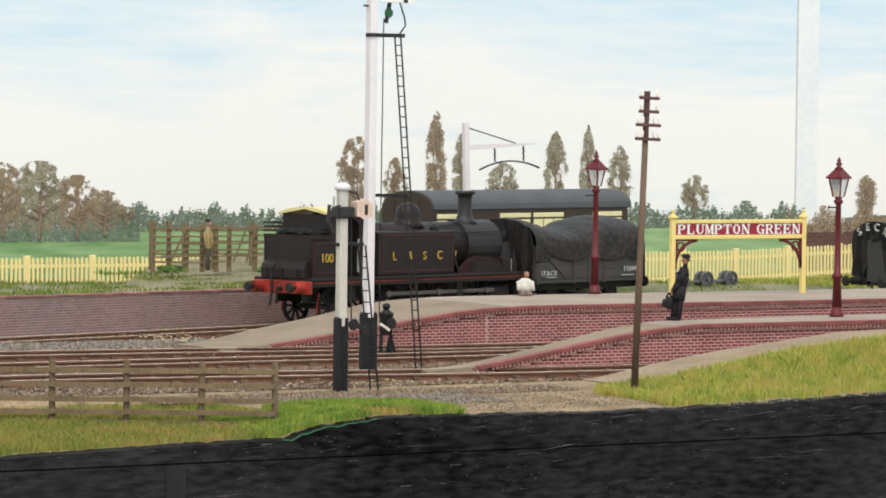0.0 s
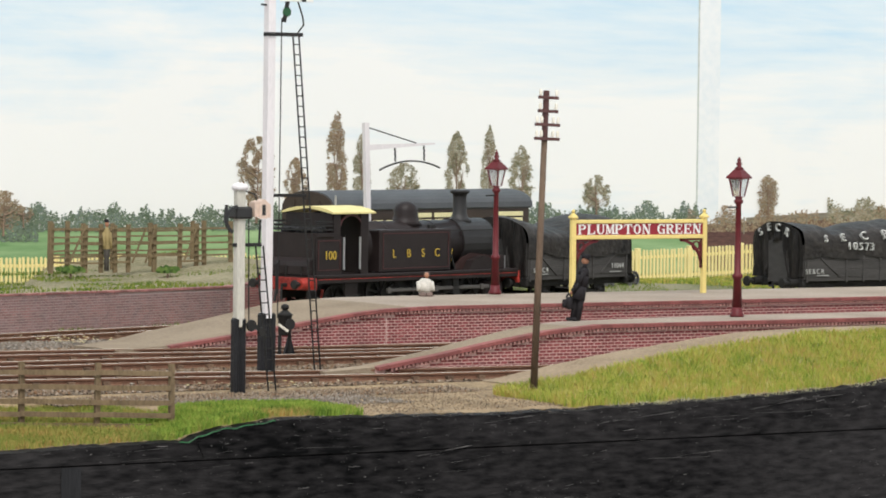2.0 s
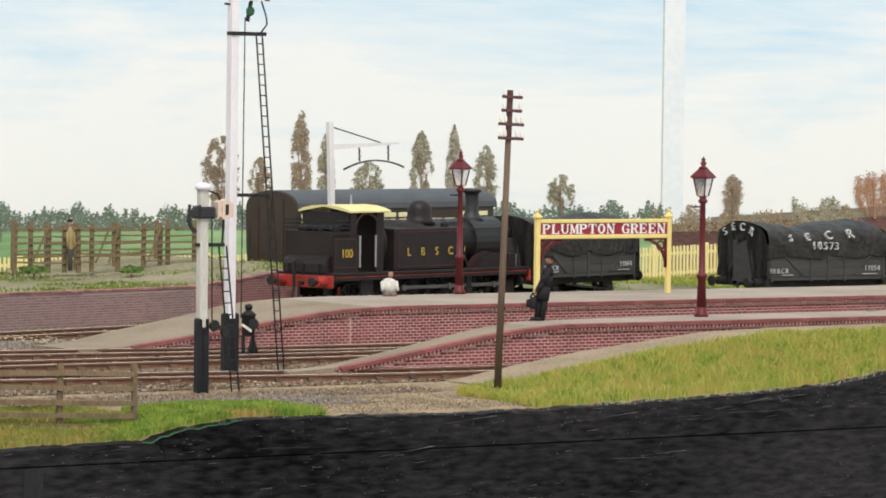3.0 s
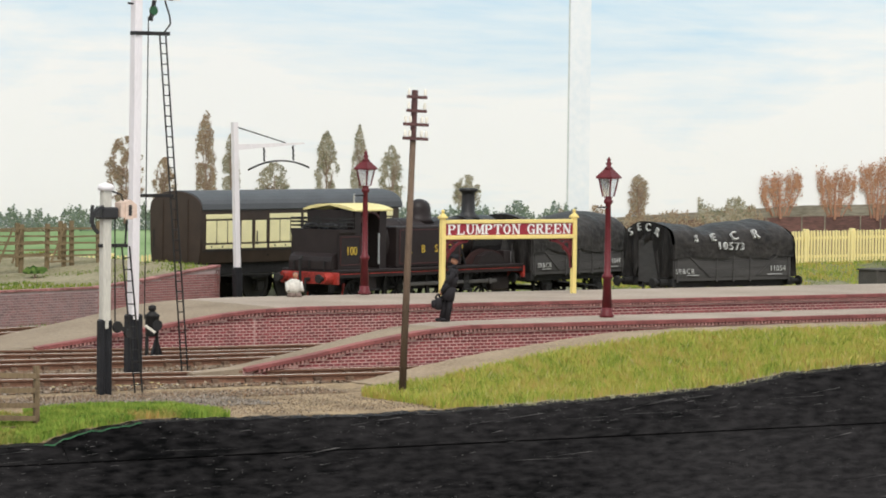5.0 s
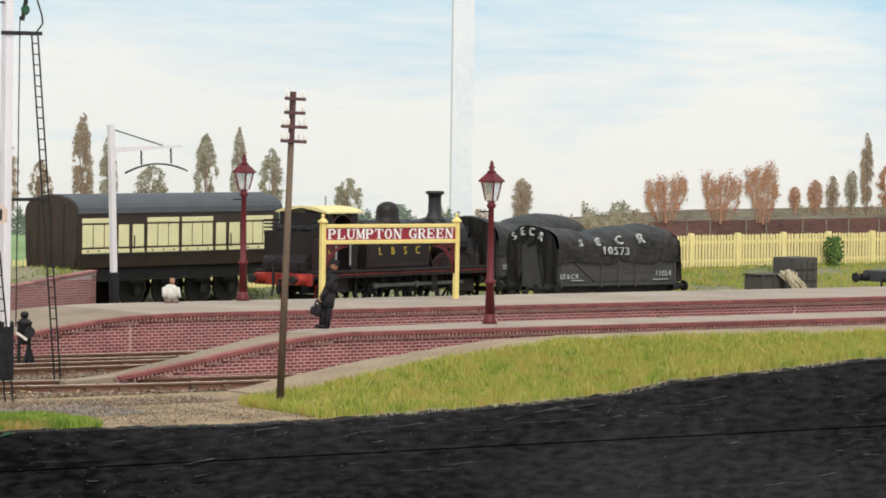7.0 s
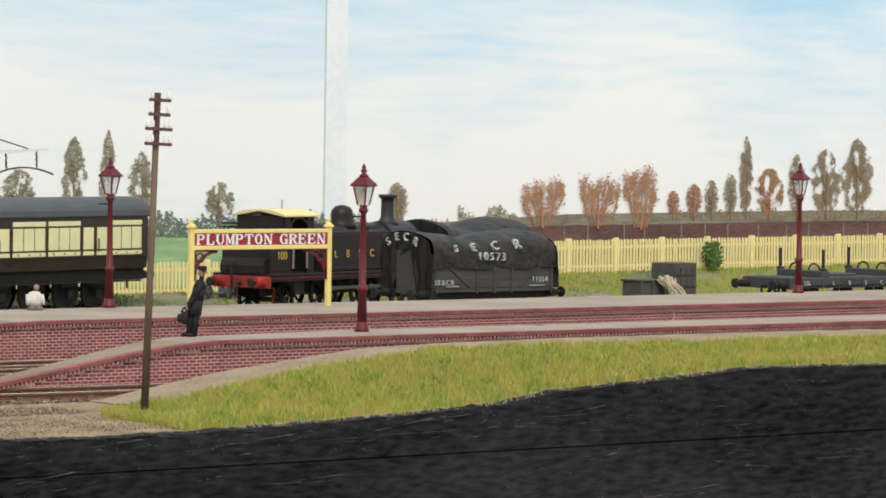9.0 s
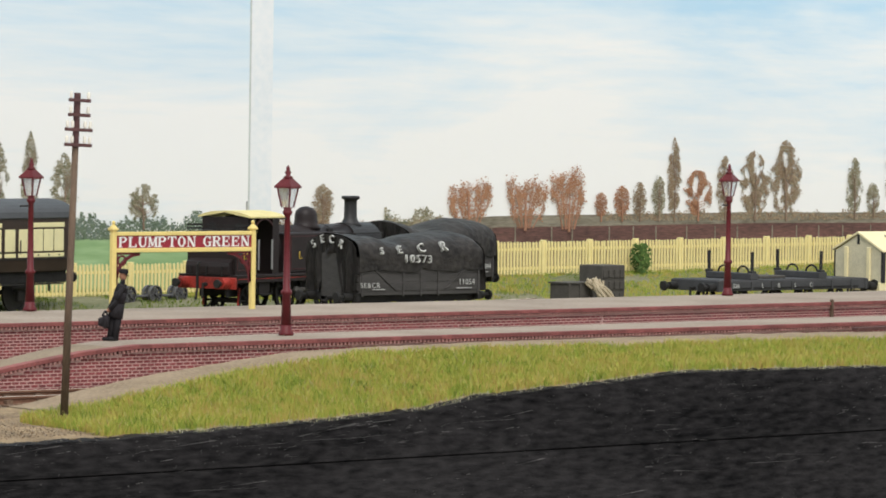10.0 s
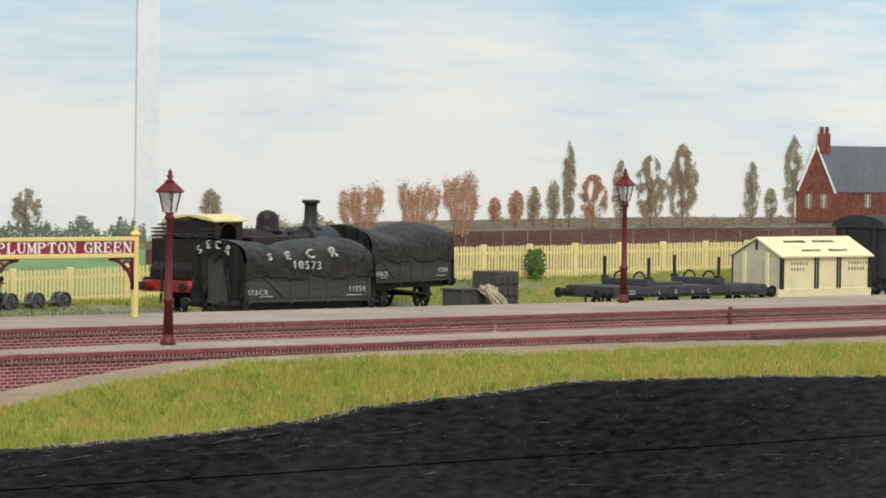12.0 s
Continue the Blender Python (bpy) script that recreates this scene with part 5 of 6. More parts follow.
def loading_gauge():
    g = thing("loading_gauge", "white timber loading gauge with hanging iron bow", "gauge", place(7.79, 30, -0.08, 0, -2.0, 0))
    part("post", PR([(-0.085, -0.09), (0.085, -0.09), (0.085, 0.09), (-0.085, 0.09)], 0.3, 5.02, "Z"), M["postwhite"], g, "white painted post")
    part("post_foot", B((-0.12, -0.14, -1.45), (0.12, 0.14, 0.32), 0.02), M["postblack"], g, "black painted foot")
    part("arm", PR([(0.1, 4.12), (2.68, 4.24), (2.64, 4.29), (0.1, 4.3)], -0.06, 0.06, "Y"), M["postwhite"], g, "white cantilever arm")
    part("stay", bar(bmesh.new(), (0.12, 0, 4.85), (1.95, 0, 4.3), 0.03, 0.035), M["iron"], g, "thin iron stay")
    bm = bmesh.new()
    for i in range(14):
        a, b = -1 + 2 * i / 14, -1 + 2 * (i + 1) / 14
        bar(bm, (1.68 + 1.18 * a, 0, 3.72 - 0.26 * a * a), (1.68 + 1.18 * b, 0, 3.72 - 0.26 * b * b), 0.05, 0.05)
    part("bow", bm, M["iron"], g, "curved iron bow")
    for x in (1.12, 2.25):
        bm = bmesh.new()
        for i in range(6):
            z = 4.2 - i * 0.08
            rod(bm, (x + 0.02 * (-1) ** i, 0, z), (x - 0.02 * (-1) ** i, 0, z - 0.08), 0.032, None, 6)
        part("chain", bm, M["iron"], g)


loading_gauge()


# ---- fences ----
def rail_fence():
    fc = thing("field_fence", "weathered brown post and rail fence in the front grass", "fence")
    pts = [(-19.2 - 1.33 * i, -4.83 + 0.83 * i) for i in range(8)]
    for i, (x, y) in enumerate(pts):
        lean = random.uniform(-0.03, 0.03)
        part("post", bar(bmesh.new(), (x, y, -1.75), (x + lean, y, -0.06 + random.uniform(-0.04, 0.02)), 0.09, 0.11), M["timber"], fc)
    d = Vector((-1.33, 0.83, 0)).normalized()
    n = Vector((-d.y, d.x, 0))
    if n.y > 0:
        n = -n
    for z in (-0.28, -0.58, -0.89, -1.16, -1.38):
        for i in range(0, 7):
            a, b = Vector((*pts[i], z)), Vector((*pts[i + 1], z + random.uniform(-0.015, 0.015)))
            part("fence_rail", bar(bmesh.new(), a + n * 0.09, b + n * 0.09, 0.045, 0.105), M["timber"], fc)


rail_fence()

PEN_POSTS = (-0.7, -0.1, 0.55, 1.15, 1.68, 2.17, 3.15, 4.12, 4.76, 5.07, 6.1)


def cattle_pen():
    cp = thing("cattle_pen", "timber cattle pens with posts, rails and braced gates", "pen", place(0, 36, 0.0))
    for y in (0, 2.2):
        for x in PEN_POSTS if y == 0 else [p + 1.1 for p in PEN_POSTS[:-1:2]]:
            h = 1.52 + random.uniform(-0.08, 0.08)
            part("post", bar(bmesh.new(), (x, y, -0.12), (x + random.uniform(-0.03, 0.03), y, h), random.uniform(0.06, 0.085), 0.15), M["pen"], cp)
        xs = PEN_POSTS if y == 0 else [p + 1.1 for p in PEN_POSTS[:-1:2]]
        for x0, x1 in zip(xs, xs[1:]):
            for z in (0.22, 0.42, 0.62, 0.84, 1.07, 1.34) if y == 0 else (0.4, 0.8, 1.2):
                if x1 - x0 < 0.8 or z > 0.3:
                    part("pen_rail", bar(bmesh.new(), (x0, y - 0.09, z + random.uniform(-0.03, 0.03)), (x1, y - 0.09, z + random.uniform(-0.03, 0.03)), 0.025, 0.06), M["pen"], cp)
    for x0, x1 in ((-0.1, 0.45), (2.25, 2.75), (2.75, 3.1), (4.2, 4.7)):
        part("gate_brace", bar(bmesh.new(), (x0, -0.13, 0.2), (x1, -0.13, 1.32), 0.03, 0.06), M["pen"], cp)
    for x in (PEN_POSTS[0], 1.68, 4.12):
        for z in (0.4, 0.8, 1.2):
            part("cross_rail", bar(bmesh.new(), (x, 0, z), (x + 1.1, 2.2, z), 0.03, 0.06), M["pen"], cp)


cattle_pen()

FENCE_TOP = [(-24, 0.18), (27, 0.15), (32, 0.3), (42, 0.79), (62, 0.9), (86, 0.9)]
PICKET = finish(PR([(-0.044, 0), (0.044, 0), (0.044, 1.25), (0, 1.3), (-0.044, 1.25)], 0, 0.05, "Y"), "picket", M["fence"])
FPOST = finish(B((-0.095, 0.03, -0.3), (0.095, 0.25, 1.36), 0.02), "fence_post", M["fence"])


def picket_fence(x0, wide, y=42.0):
    z0, z1 = lerp(x0, FENCE_TOP) - 1.3, lerp(x0 + wide, FENCE_TOP) - 1.3
    pf = thing("picket_fence", "cream yellow picket fence along the yard boundary", "fence", place(x0, y, z0), "picket fence bays")
    ob = new("fence_post", FPOST)
    ob.parent = pf
    for z in (0.25, 1.0):
        part("fence_rail", bar(bmesh.new(), (0, 0.09, z), (wide, 0.09, z + z1 - z0), 0.07, 0.11), M["fence"], pf)
    n = round(wide / 0.17)
    for i in range(n):
        ob = new("picket", PICKET)
        ob.parent = pf
        x = 0.2 + i * wide / n
        ob.matrix_basis = place(x, 0, (z1 - z0) * x / wide + random.uniform(-0.015, 0.015), 0, random.uniform(-0.8, 0.8), 0)


for i in range(35):
    picket_fence(-17.3 + 2.5 * i, 2.5)

# ---- small things ----
def blob(bm, p, r, index=0, sub=2):
    g = bmesh.ops.create_icosphere(bm, subdivisions=sub, radius=1, matrix=Matrix.Translation(p) @ Matrix.Diagonal((*r, 1)))
    for f in {f for v in g["verts"] for f in v.link_faces}:
        f.material_index = index


def standing_figurine():
    bm = bmesh.new()
    for x, y in ((-0.06, 0.06), (0.06, -0.06)):
        rod(bm, (x, y, 0.04), (x + 0.1, y * 0.8, 0.75), 0.085, 0.1, 10)
        box(bm, (x - 0.2, y - 0.06, 0), (x + 0.08, y + 0.06, 0.09), 0.03)
    for p, q, r0, r1 in (((0.06, 0, 0.55), (0.14, 0, 0.9), 0.2, 0.17), ((0.14, 0, 0.9), (0.2, 0, 1.18), 0.17, 0.18), ((0.2, 0, 1.18), (0.24, 0, 1.38), 0.18, 0.12), ((0.24, 0, 1.36), (0.26, 0, 1.5), 0.07, 0.06)):
        rod(bm, p, q, r0, r1, 14)
    for s in (-1, 1):
        blob(bm, (0.2, s * 0.16, 1.27), (0.09, 0.09, 0.1))
        rod(bm, (0.2, s * 0.19, 1.28), (0.06, s * 0.19, 0.98), 0.075, 0.065, 8)
        rod(bm, (0.06, s * 0.19, 0.98), (-0.1, s * 0.1, 0.74), 0.065, 0.05, 8)
    box(bm, (-0.28, -0.16, 0.3), (-0.1, 0.12, 0.62), 0.05)
    box(bm, (-0.36, -0.04, 0.34), (-0.2, 0.2, 0.56), 0.04)
    rod(bm, (-0.28, 0, 0.6), (-0.2, 0, 0.72), 0.025, None, 6), rod(bm, (-0.2, 0, 0.72), (-0.12, 0, 0.6), 0.025, None, 6)
    blob(bm, (-0.12, 0.02, 0.73), (0.05, 0.07, 0.05), 1)
    blob(bm, (0.26, 0, 1.58), (0.1, 0.1, 0.13), 1)
    blob(bm, (0.17, 0, 1.56), (0.03, 0.025, 0.03), 1)
    rod(bm, (0.27, 0, 1.63), (0.28, 0, 1.74), 0.125, 0.115, 12)
    rod(bm, (0.26, 0, 1.625), (0.27, 0, 1.645), 0.16, 0.16, 12)
    ob = part("figurine", bm, (M["figdark"], M["figskin"]), None, "", True)
    ob.matrix_basis = place(-2.17, 4.5, 0, 0, 0, -22) @ Matrix.Diagonal((0.92, 0.7, 0.98, 1))
    tagged(ob, "painted model figure in a dark coat carrying bags on the platform", "figurine")


def seated_figurine():
    bm = bmesh.new()
    lathe(bm, [(0.25, 0.2), (0.3, 0.35), (0.29, 0.55), (0.22, 0.68), (0.1, 0.74)], 12)
    rod(bm, (-0.25, -0.02, 0.6), (-0.28, -0.2, 0.28), 0.09, 0.08, 8)
    rod(bm, (0.25, -0.02, 0.6), (0.28, -0.2, 0.28), 0.09, 0.08, 8)
    for f in bm.faces:
        f.material_index = 0
    blob(bm, (0.06, 0, 0.86), (0.1, 0.11, 0.12), 1)
    blob(bm, (0.07, 0.03, 0.91), (0.11, 0.11, 0.08), 2)
    blob(bm, (-0.1, -0.08, 0.12), (0.17, 0.25, 0.14), 2)
    blob(bm, (0.13, -0.08, 0.12), (0.17, 0.25, 0.14), 2)
    ob = part("figurine", bm, (M["figwhite"], M["figskin"], M["figgrey"]), None, "", True)
    ob.matrix_basis = place(1.45, 17.0, -0.06, 0, 0, -20) @ Matrix.Scale(0.76, 4)
    tagged(ob, "painted model figure in a white shirt sitting on the platform", "figurine")


def drover_figurine():
    bm = bmesh.new()
    lathe(bm, [(0.11, 0.0), (0.12, 0.4), (0.15, 0.7), (0.15, 1.0), (0.16, 1.25), (0.08, 1.36), (0.05, 1.42)], 12)
    rod(bm, (-0.17, 0, 1.24), (-0.18, -0.1, 0.72), 0.06, 0.05, 8)
    rod(bm, (0.17, 0, 1.24), (0.18, -0.1, 0.72), 0.06, 0.05, 8)
    for f in bm.faces:
        f.material_index = 0
    for f in bm.faces:
        f.material_index = 3 if f.calc_center_median().z < 0.72 else 0
    blob(bm, (0, 0, 1.5), (0.09, 0.1, 0.12), 1)
    blob(bm, (0, 0.02, 1.6), (0.12, 0.13, 0.07), 2)
    ob = part("figurine", bm, (M["figtan"], M["figskin"], M["figdark"], M["crate"]), None, "", True)
    ob.matrix_basis = place(1.2, 35.7, -0.05) @ Matrix.Diagonal((0.72, 0.8, 1.03, 1))
    tagged(ob, "painted model figure in a tan coat standing by the cattle pens", "figurine")


standing_figurine()
seated_figurine()
drover_figurine()


def barrow():
    b = thing("platform_barrow", "low grey flat barrow with spoked iron wheels", "barrow", place(22.4, 38.6, -1.08, 0, 0, 8))
    part("deck", B((-0.2, -0.11, 0.2), (2.9, 0.11, 0.28), 0.015), M["wheelgrey"], b)
    mesh = wheel_mesh(0.31, M["wheelgrey"])
    for x in (0.1, 1.35, 2.6):
        for y in (-0.16, 0.16):
            w = new("wheel", mesh)
            w.parent = b
            w.matrix_basis = place(x, y, 0.31)


barrow()


def crates():
    c = thing("slatted_crate", "tall dark grey slatted crate in the yard", "crate", place(37.35, 30.2, -1.42, 0, 0, 6))
    part("body", B((0, 0, 0), (1.25, 1.1, 1.8), 0.02), M["crate"], c)
    for i in range(4):
        for k in range(4):
            part("slat", B((0.05 + 0.3 * k, -0.05, 0.1 + i * 0.42), (0.27 + 0.3 * k, 0, 0.38 + i * 0.42), 0.01), M["crate"], c)
    d = thing("wooden_box", "low dark wooden box beside the coiled rope", "box", place(35.0, 29.4, -1.42, 0, 0, 4))
    part("body", B((0, 0, 0), (1.2, 0.9, 1.2), 0.02), M["crate"], d)
    for x in (0, 0.55, 1.1):
        part("batten", B((x, -0.05, 0), (x + 0.1, 0, 1.2)), M["crate"], d)
    part("lid", B((-0.05, -0.05, 1.2), (1.25, 0.95, 1.26), 0.01), M["crate"], d)
    r = thing("rope_heap", "heap of pale rope draped over the boxes", "rope", place(35.95, 29.1, -1.42))
    for i in range(26):
        bm = bmesh.new()
        u = random.random()
        head = Vector((random.uniform(-0.15, 0.35), random.uniform(-0.1, 0.3), 1.28 + random.uniform(-0.06, 0.1)))
        foot = Vector((0.05 + 1.35 * u, random.uniform(-0.35, 0.0), 0.06 + 0.25 * random.random() * (1 - u)))
        pts = []
        for k in range(8):
            q = k / 7
            pts.append(head.lerp(foot, q ** 0.8) + Vector((0.05 * math.sin(9 * q + 6 * u), -0.08 * math.sin(3.1 * q), 0.22 * math.sin(3.14 * q) * (1 - u) + 0.03 * math.sin(11 * q + i))))
        for p, q in zip(pts, pts[1:]):
            rod(bm, p, q, 0.05, None, 6)
        part("rope_strand", bm, M["rope"], r)


crates()


def lime_van():
    v = thing("lime_van", "cream lime van with pitched lid roof and black ironwork", "wagon", place(45.12, 25.0, YARD))
    L, W = 4.72, 1.15
    part("body", B((0, -W, 1.1), (L, W, 2.26)), M["van"], v)
    part("roof", PR([(-W - 0.1, 2.2), (0, 2.84), (W + 0.1, 2.2), (W + 0.1, 2.26), (0, 2.91), (-W - 0.1, 2.26)], -0.08, L + 0.08), M["van"], v, "cream pitched roof lid")
    part("gable", PR([(-W, 2.2), (0, 2.82), (W, 2.2)], -0.01, 0.05), M["vanend"], v, "cream gable end, coloured darker for shade")
    part("end_panel", B((-0.02, -W + 0.02, 1.1), (0.0, W - 0.02, 2.22)), M["vanend"], v)
    for y in (-0.55, 0.55):
        part("end_post", B((-0.1, y - 0.08, 0.85), (-0.02, y + 0.08, 2.35), 0.01), M["van"], v)
    part("vent_slot", B((-0.03, -0.05, 2.45), (-0.012, 0.05, 2.8)), M["black"], v)
    for x in (-0.02, L - 0.14):
        for y in (-W - 0.05, W - 0.03):
            part("corner_plate", B((x, y, 1.1), (x + 0.16, y + 0.08, 2.24)), M["black"], v, "black corner iron")
    for x in (1.78, 1.92, 2.95, 3.09):
        part("door_strap", B((x - 0.035, -W - 0.04, 1.1), (x + 0.035, -W, 2.22)), M["black"], v)
    part("sole_bar", B((-0.05, -W - 0.02, 0.8), (L + 0.05, W + 0.02, 1.1), 0.01), M["van"], v)
    part("headstock", B((-0.16, -W - 0.05, 0.8), (-0.05, W + 0.05, 1.1), 0.01), M["van"], v)
    for x0, n in ((0.55, 3), (3.55, 4)):
        for z, count in ((1.93, n + 3), (1.73, n + 2)):
            for i in range(count):
                part("letter_mark", B((x0 + 0.15 * i, -W - 0.006, z), (x0 + 0.15 * i + random.uniform(0.05, 0.09), -W - 0.001, z + 0.11)), M["timber"], v)
    for x, y, z, wide in ((1.0, -0.35, 2.732, 1.1), (2.5, -0.35, 2.732, 1.1), (1.35, -0.92, 2.434, 1.0), (2.75, -0.92, 2.434, 1.0)):
        for i in range(6):
            a = x + wide * i / 6
            part("roof_words", PR([(y - 0.06, z - 0.03), (y + 0.06, z + 0.033), (y + 0.06, z + 0.043), (y - 0.06, z - 0.02)], a, a + wide / 6 * random.uniform(0.5, 0.85)), M["iron"], v)
    mesh = wheel_mesh(0.55, M["iron"])
    for x in (1.1, L - 1.1):
        axle(v, x, 0.55, mesh), WHEELS.pop()
    buffers(v, -0.16, -1, 0.98), buffers(v, L + 0.05, 1, 0.98)


lime_van()


def bolster_wagon():
    b = thing("bolster_wagon", "long dark grey flat wagon with timber bolsters and stanchions", "wagon", place(37.0, 25.0, YARD))
    L = 7.3
    part("deck", B((0, -1.15, 1.2), (L, 1.15, 1.3), 0.01), M["flat"], b)
    for s in (-1, 1):
        part("sole_bar", B((0, s * 1.17, 0.92), (L, s * 1.05, 1.26), 0.015), M["flat"], b)
        part("truss_plate", B((0.5, s * 1.19, 0.98), (L - 0.4, s * 1.17, 1.04)), M["iron"], b)
        for i in range(7):
            part("rib", B((0.5 + i * 1.0, s * 1.2, 0.95), (0.58 + i * 1.0, s * 1.17, 1.24)), M["flat"], b)
    for x in (1.72, 5.14):
        bl = part("bolster", B((x - 0.2, -1.12, 1.3), (x + 0.2, 1.12, 1.52), 0.02), M["flat"], b, "raised grey timber bolster across the deck")
        for y in (-1.0, 1.14):
            part("stanchion", bar(bmesh.new(), (x, y, 1.5), (x, y, 2.26), 0.08, 0.08), M["black"], bl, "black upright stanchion")
            part("stanchion_foot", B((x - 0.12, y - 0.1, 1.5), (x + 0.12, y + 0.1, 1.6), 0.02), M["black"], bl)
        for y in (-0.45, 0.5):
            bm = bmesh.new()
            for i in range(8):
                p, q = math.pi * i / 8, math.pi * (i + 1) / 8
                rod(bm, (x + 0.1, y + 0.28 * math.cos(p), 1.5 + 0.25 * math.sin(p)), (x + 0.1, y + 0.28 * math.cos(q), 1.5 + 0.25 * math.sin(q)), 0.035, None, 6)
            part("chain_loop", bm, M["iron"], bl)
    part("deck_packing", B((2.6, -0.5, 1.3), (3.9, 0.5, 1.4), 0.02), M["crate"], b, "loose grey packing timber")
    for i in range(9):
        part("deck_joint", B((0.4 + 0.82 * i, -1.14, 1.3), (0.425 + 0.82 * i, 1.14, 1.304)), M["black"], b)
    for x in (0, L):
        part("headstock", B((x - 0.08, -1.2, 0.9), (x + 0.08, 1.2, 1.28), 0.015), M["flat"], b)
    mesh = wheel_mesh(0.5, M["iron"])
    for x in (1.2, 2.8, L - 2.8, L - 1.2):
        axle(b, x, 0.5, mesh), WHEELS.pop()
    buffers(b, -0.08, -1, 1.05), buffers(b, L + 0.08, 1, 1.05)
    for i, ch in enumerate("LBSC"):
        lettering("letter", ch, 0.16, M["chalk"], b, place(2.04 + 0.8 * i, -1.215, 1.09))
    lettering("wagon_number", "526", 0.16, M["chalk"], b, place(0.74, -1.215, 1.09))


bolster_wagon()


def dark_van():
    v = thing("covered_van", "black covered goods van with arched roof", "wagon", place(58.95, 32.5, YARD))
    part("body", B((0, -1.3, 1.0), (6, 1.3, 3.0), 0.02), M["hut"], v)
    arch = [(1.42 * math.cos(math.pi * i / 14), 2.95 + 0.5 * math.sin(math.pi * i / 14)) for i in range(15)]
    part("roof", PR(arch, -0.1, 6.1), M["hut"], v)
    for y in (-0.8, 0.8):
        part("end_post", B((-0.08, y - 0.1, 0.9), (0, y + 0.1, 3.1)), M["hut"], v)
    part("end_door", B((-0.05, -0.55, 1.1), (0.0, 0.55, 2.9), 0.02), M["black"], v, "black end door")
    part("underframe", B((0, -1.1, 0.6), (6, 1.1, 1.0)), M["iron"], v)
    mesh = wheel_mesh(0.55, M["iron"])
    for x in (1.2, 4.8):
        axle(v, x, 0.55, mesh), WHEELS.pop()
    track("back siding under the black van", [(50, 32.5, YARD), (64, 32.5, YARD)])


dark_van()

# letters on the parked wagon's sheet
for x, ch, turn in ((0.86, "S", 10), (1.6, "E", 4), (2.5, "C", -2), (3.43, "R", -3)):
    lettering("sheet_letter", ch, 0.23 + 0.035 * x, M["sheetwhite"], parked, place(x, -1.31, 2.39 + 0.05 * x, -30, turn, 0), 1, 0.06)
lettering("sheet_number", "10573", 0.27, M["sheetwhite"], parked, place(2.32, -1.40, 2.18, -3, 2, 0), 1.35, 0.04)
for ch, y, z, turn in (("S", 0.80, 2.62, -34), ("E", 0.36, 2.79, -14), ("C", -0.12, 2.80, 10), ("R", -0.60, 2.66, 28)):
    lettering("end_letter", ch, 0.27, M["sheetwhite"], parked, place(-0.22, y, z, 0, turn, -90), 1, 0.03)
part("notch_post", B((30.04, 11.84, -0.5), (30.13, 11.94, 0.09), 0.01), M["pole"], far_pf, "small brown timber stop on the edge")

plank = part("timber_plank", bar(bmesh.new(), (0, 0, 0), (5.2, 0, 0.03), 0.2, 0.09), M["polearm"], None, "", False, place(18.6, 0.05, 0.02, 0, 0, 1))
tagged(plank, "red brown timber plank lying beside the platform", "plank")

# ---- painted scenery on the backdrop ----
def leaves(n, cx, cz, shape, y, size, depth=0.25):
    """Small uneven flat leaves inside a crown shape, as corners and faces."""
    v, f = [], []
    while len(f) < n:
        u, w = random.uniform(-1, 1), random.uniform(-1, 1)
        if not shape(u, w):
            continue
        x, z = cx(u), cz(w)
        s = size * random.uniform(0.5, 1.3)
        yy = y - random.uniform(0.012, depth)
        a0 = random.uniform(0, 6.28)
        b = len(v)
        k = random.choice((4, 5))
        for i in range(k):
            a = a0 + 6.28 * i / k
            r = s * random.uniform(0.6, 1.1)
            v.append((x + r * math.cos(a), yy + random.uniform(-0.008, 0.008), z + 0.8 * r * math.sin(a)))
        f.append(tuple(range(b, b + k)))
    return v, f


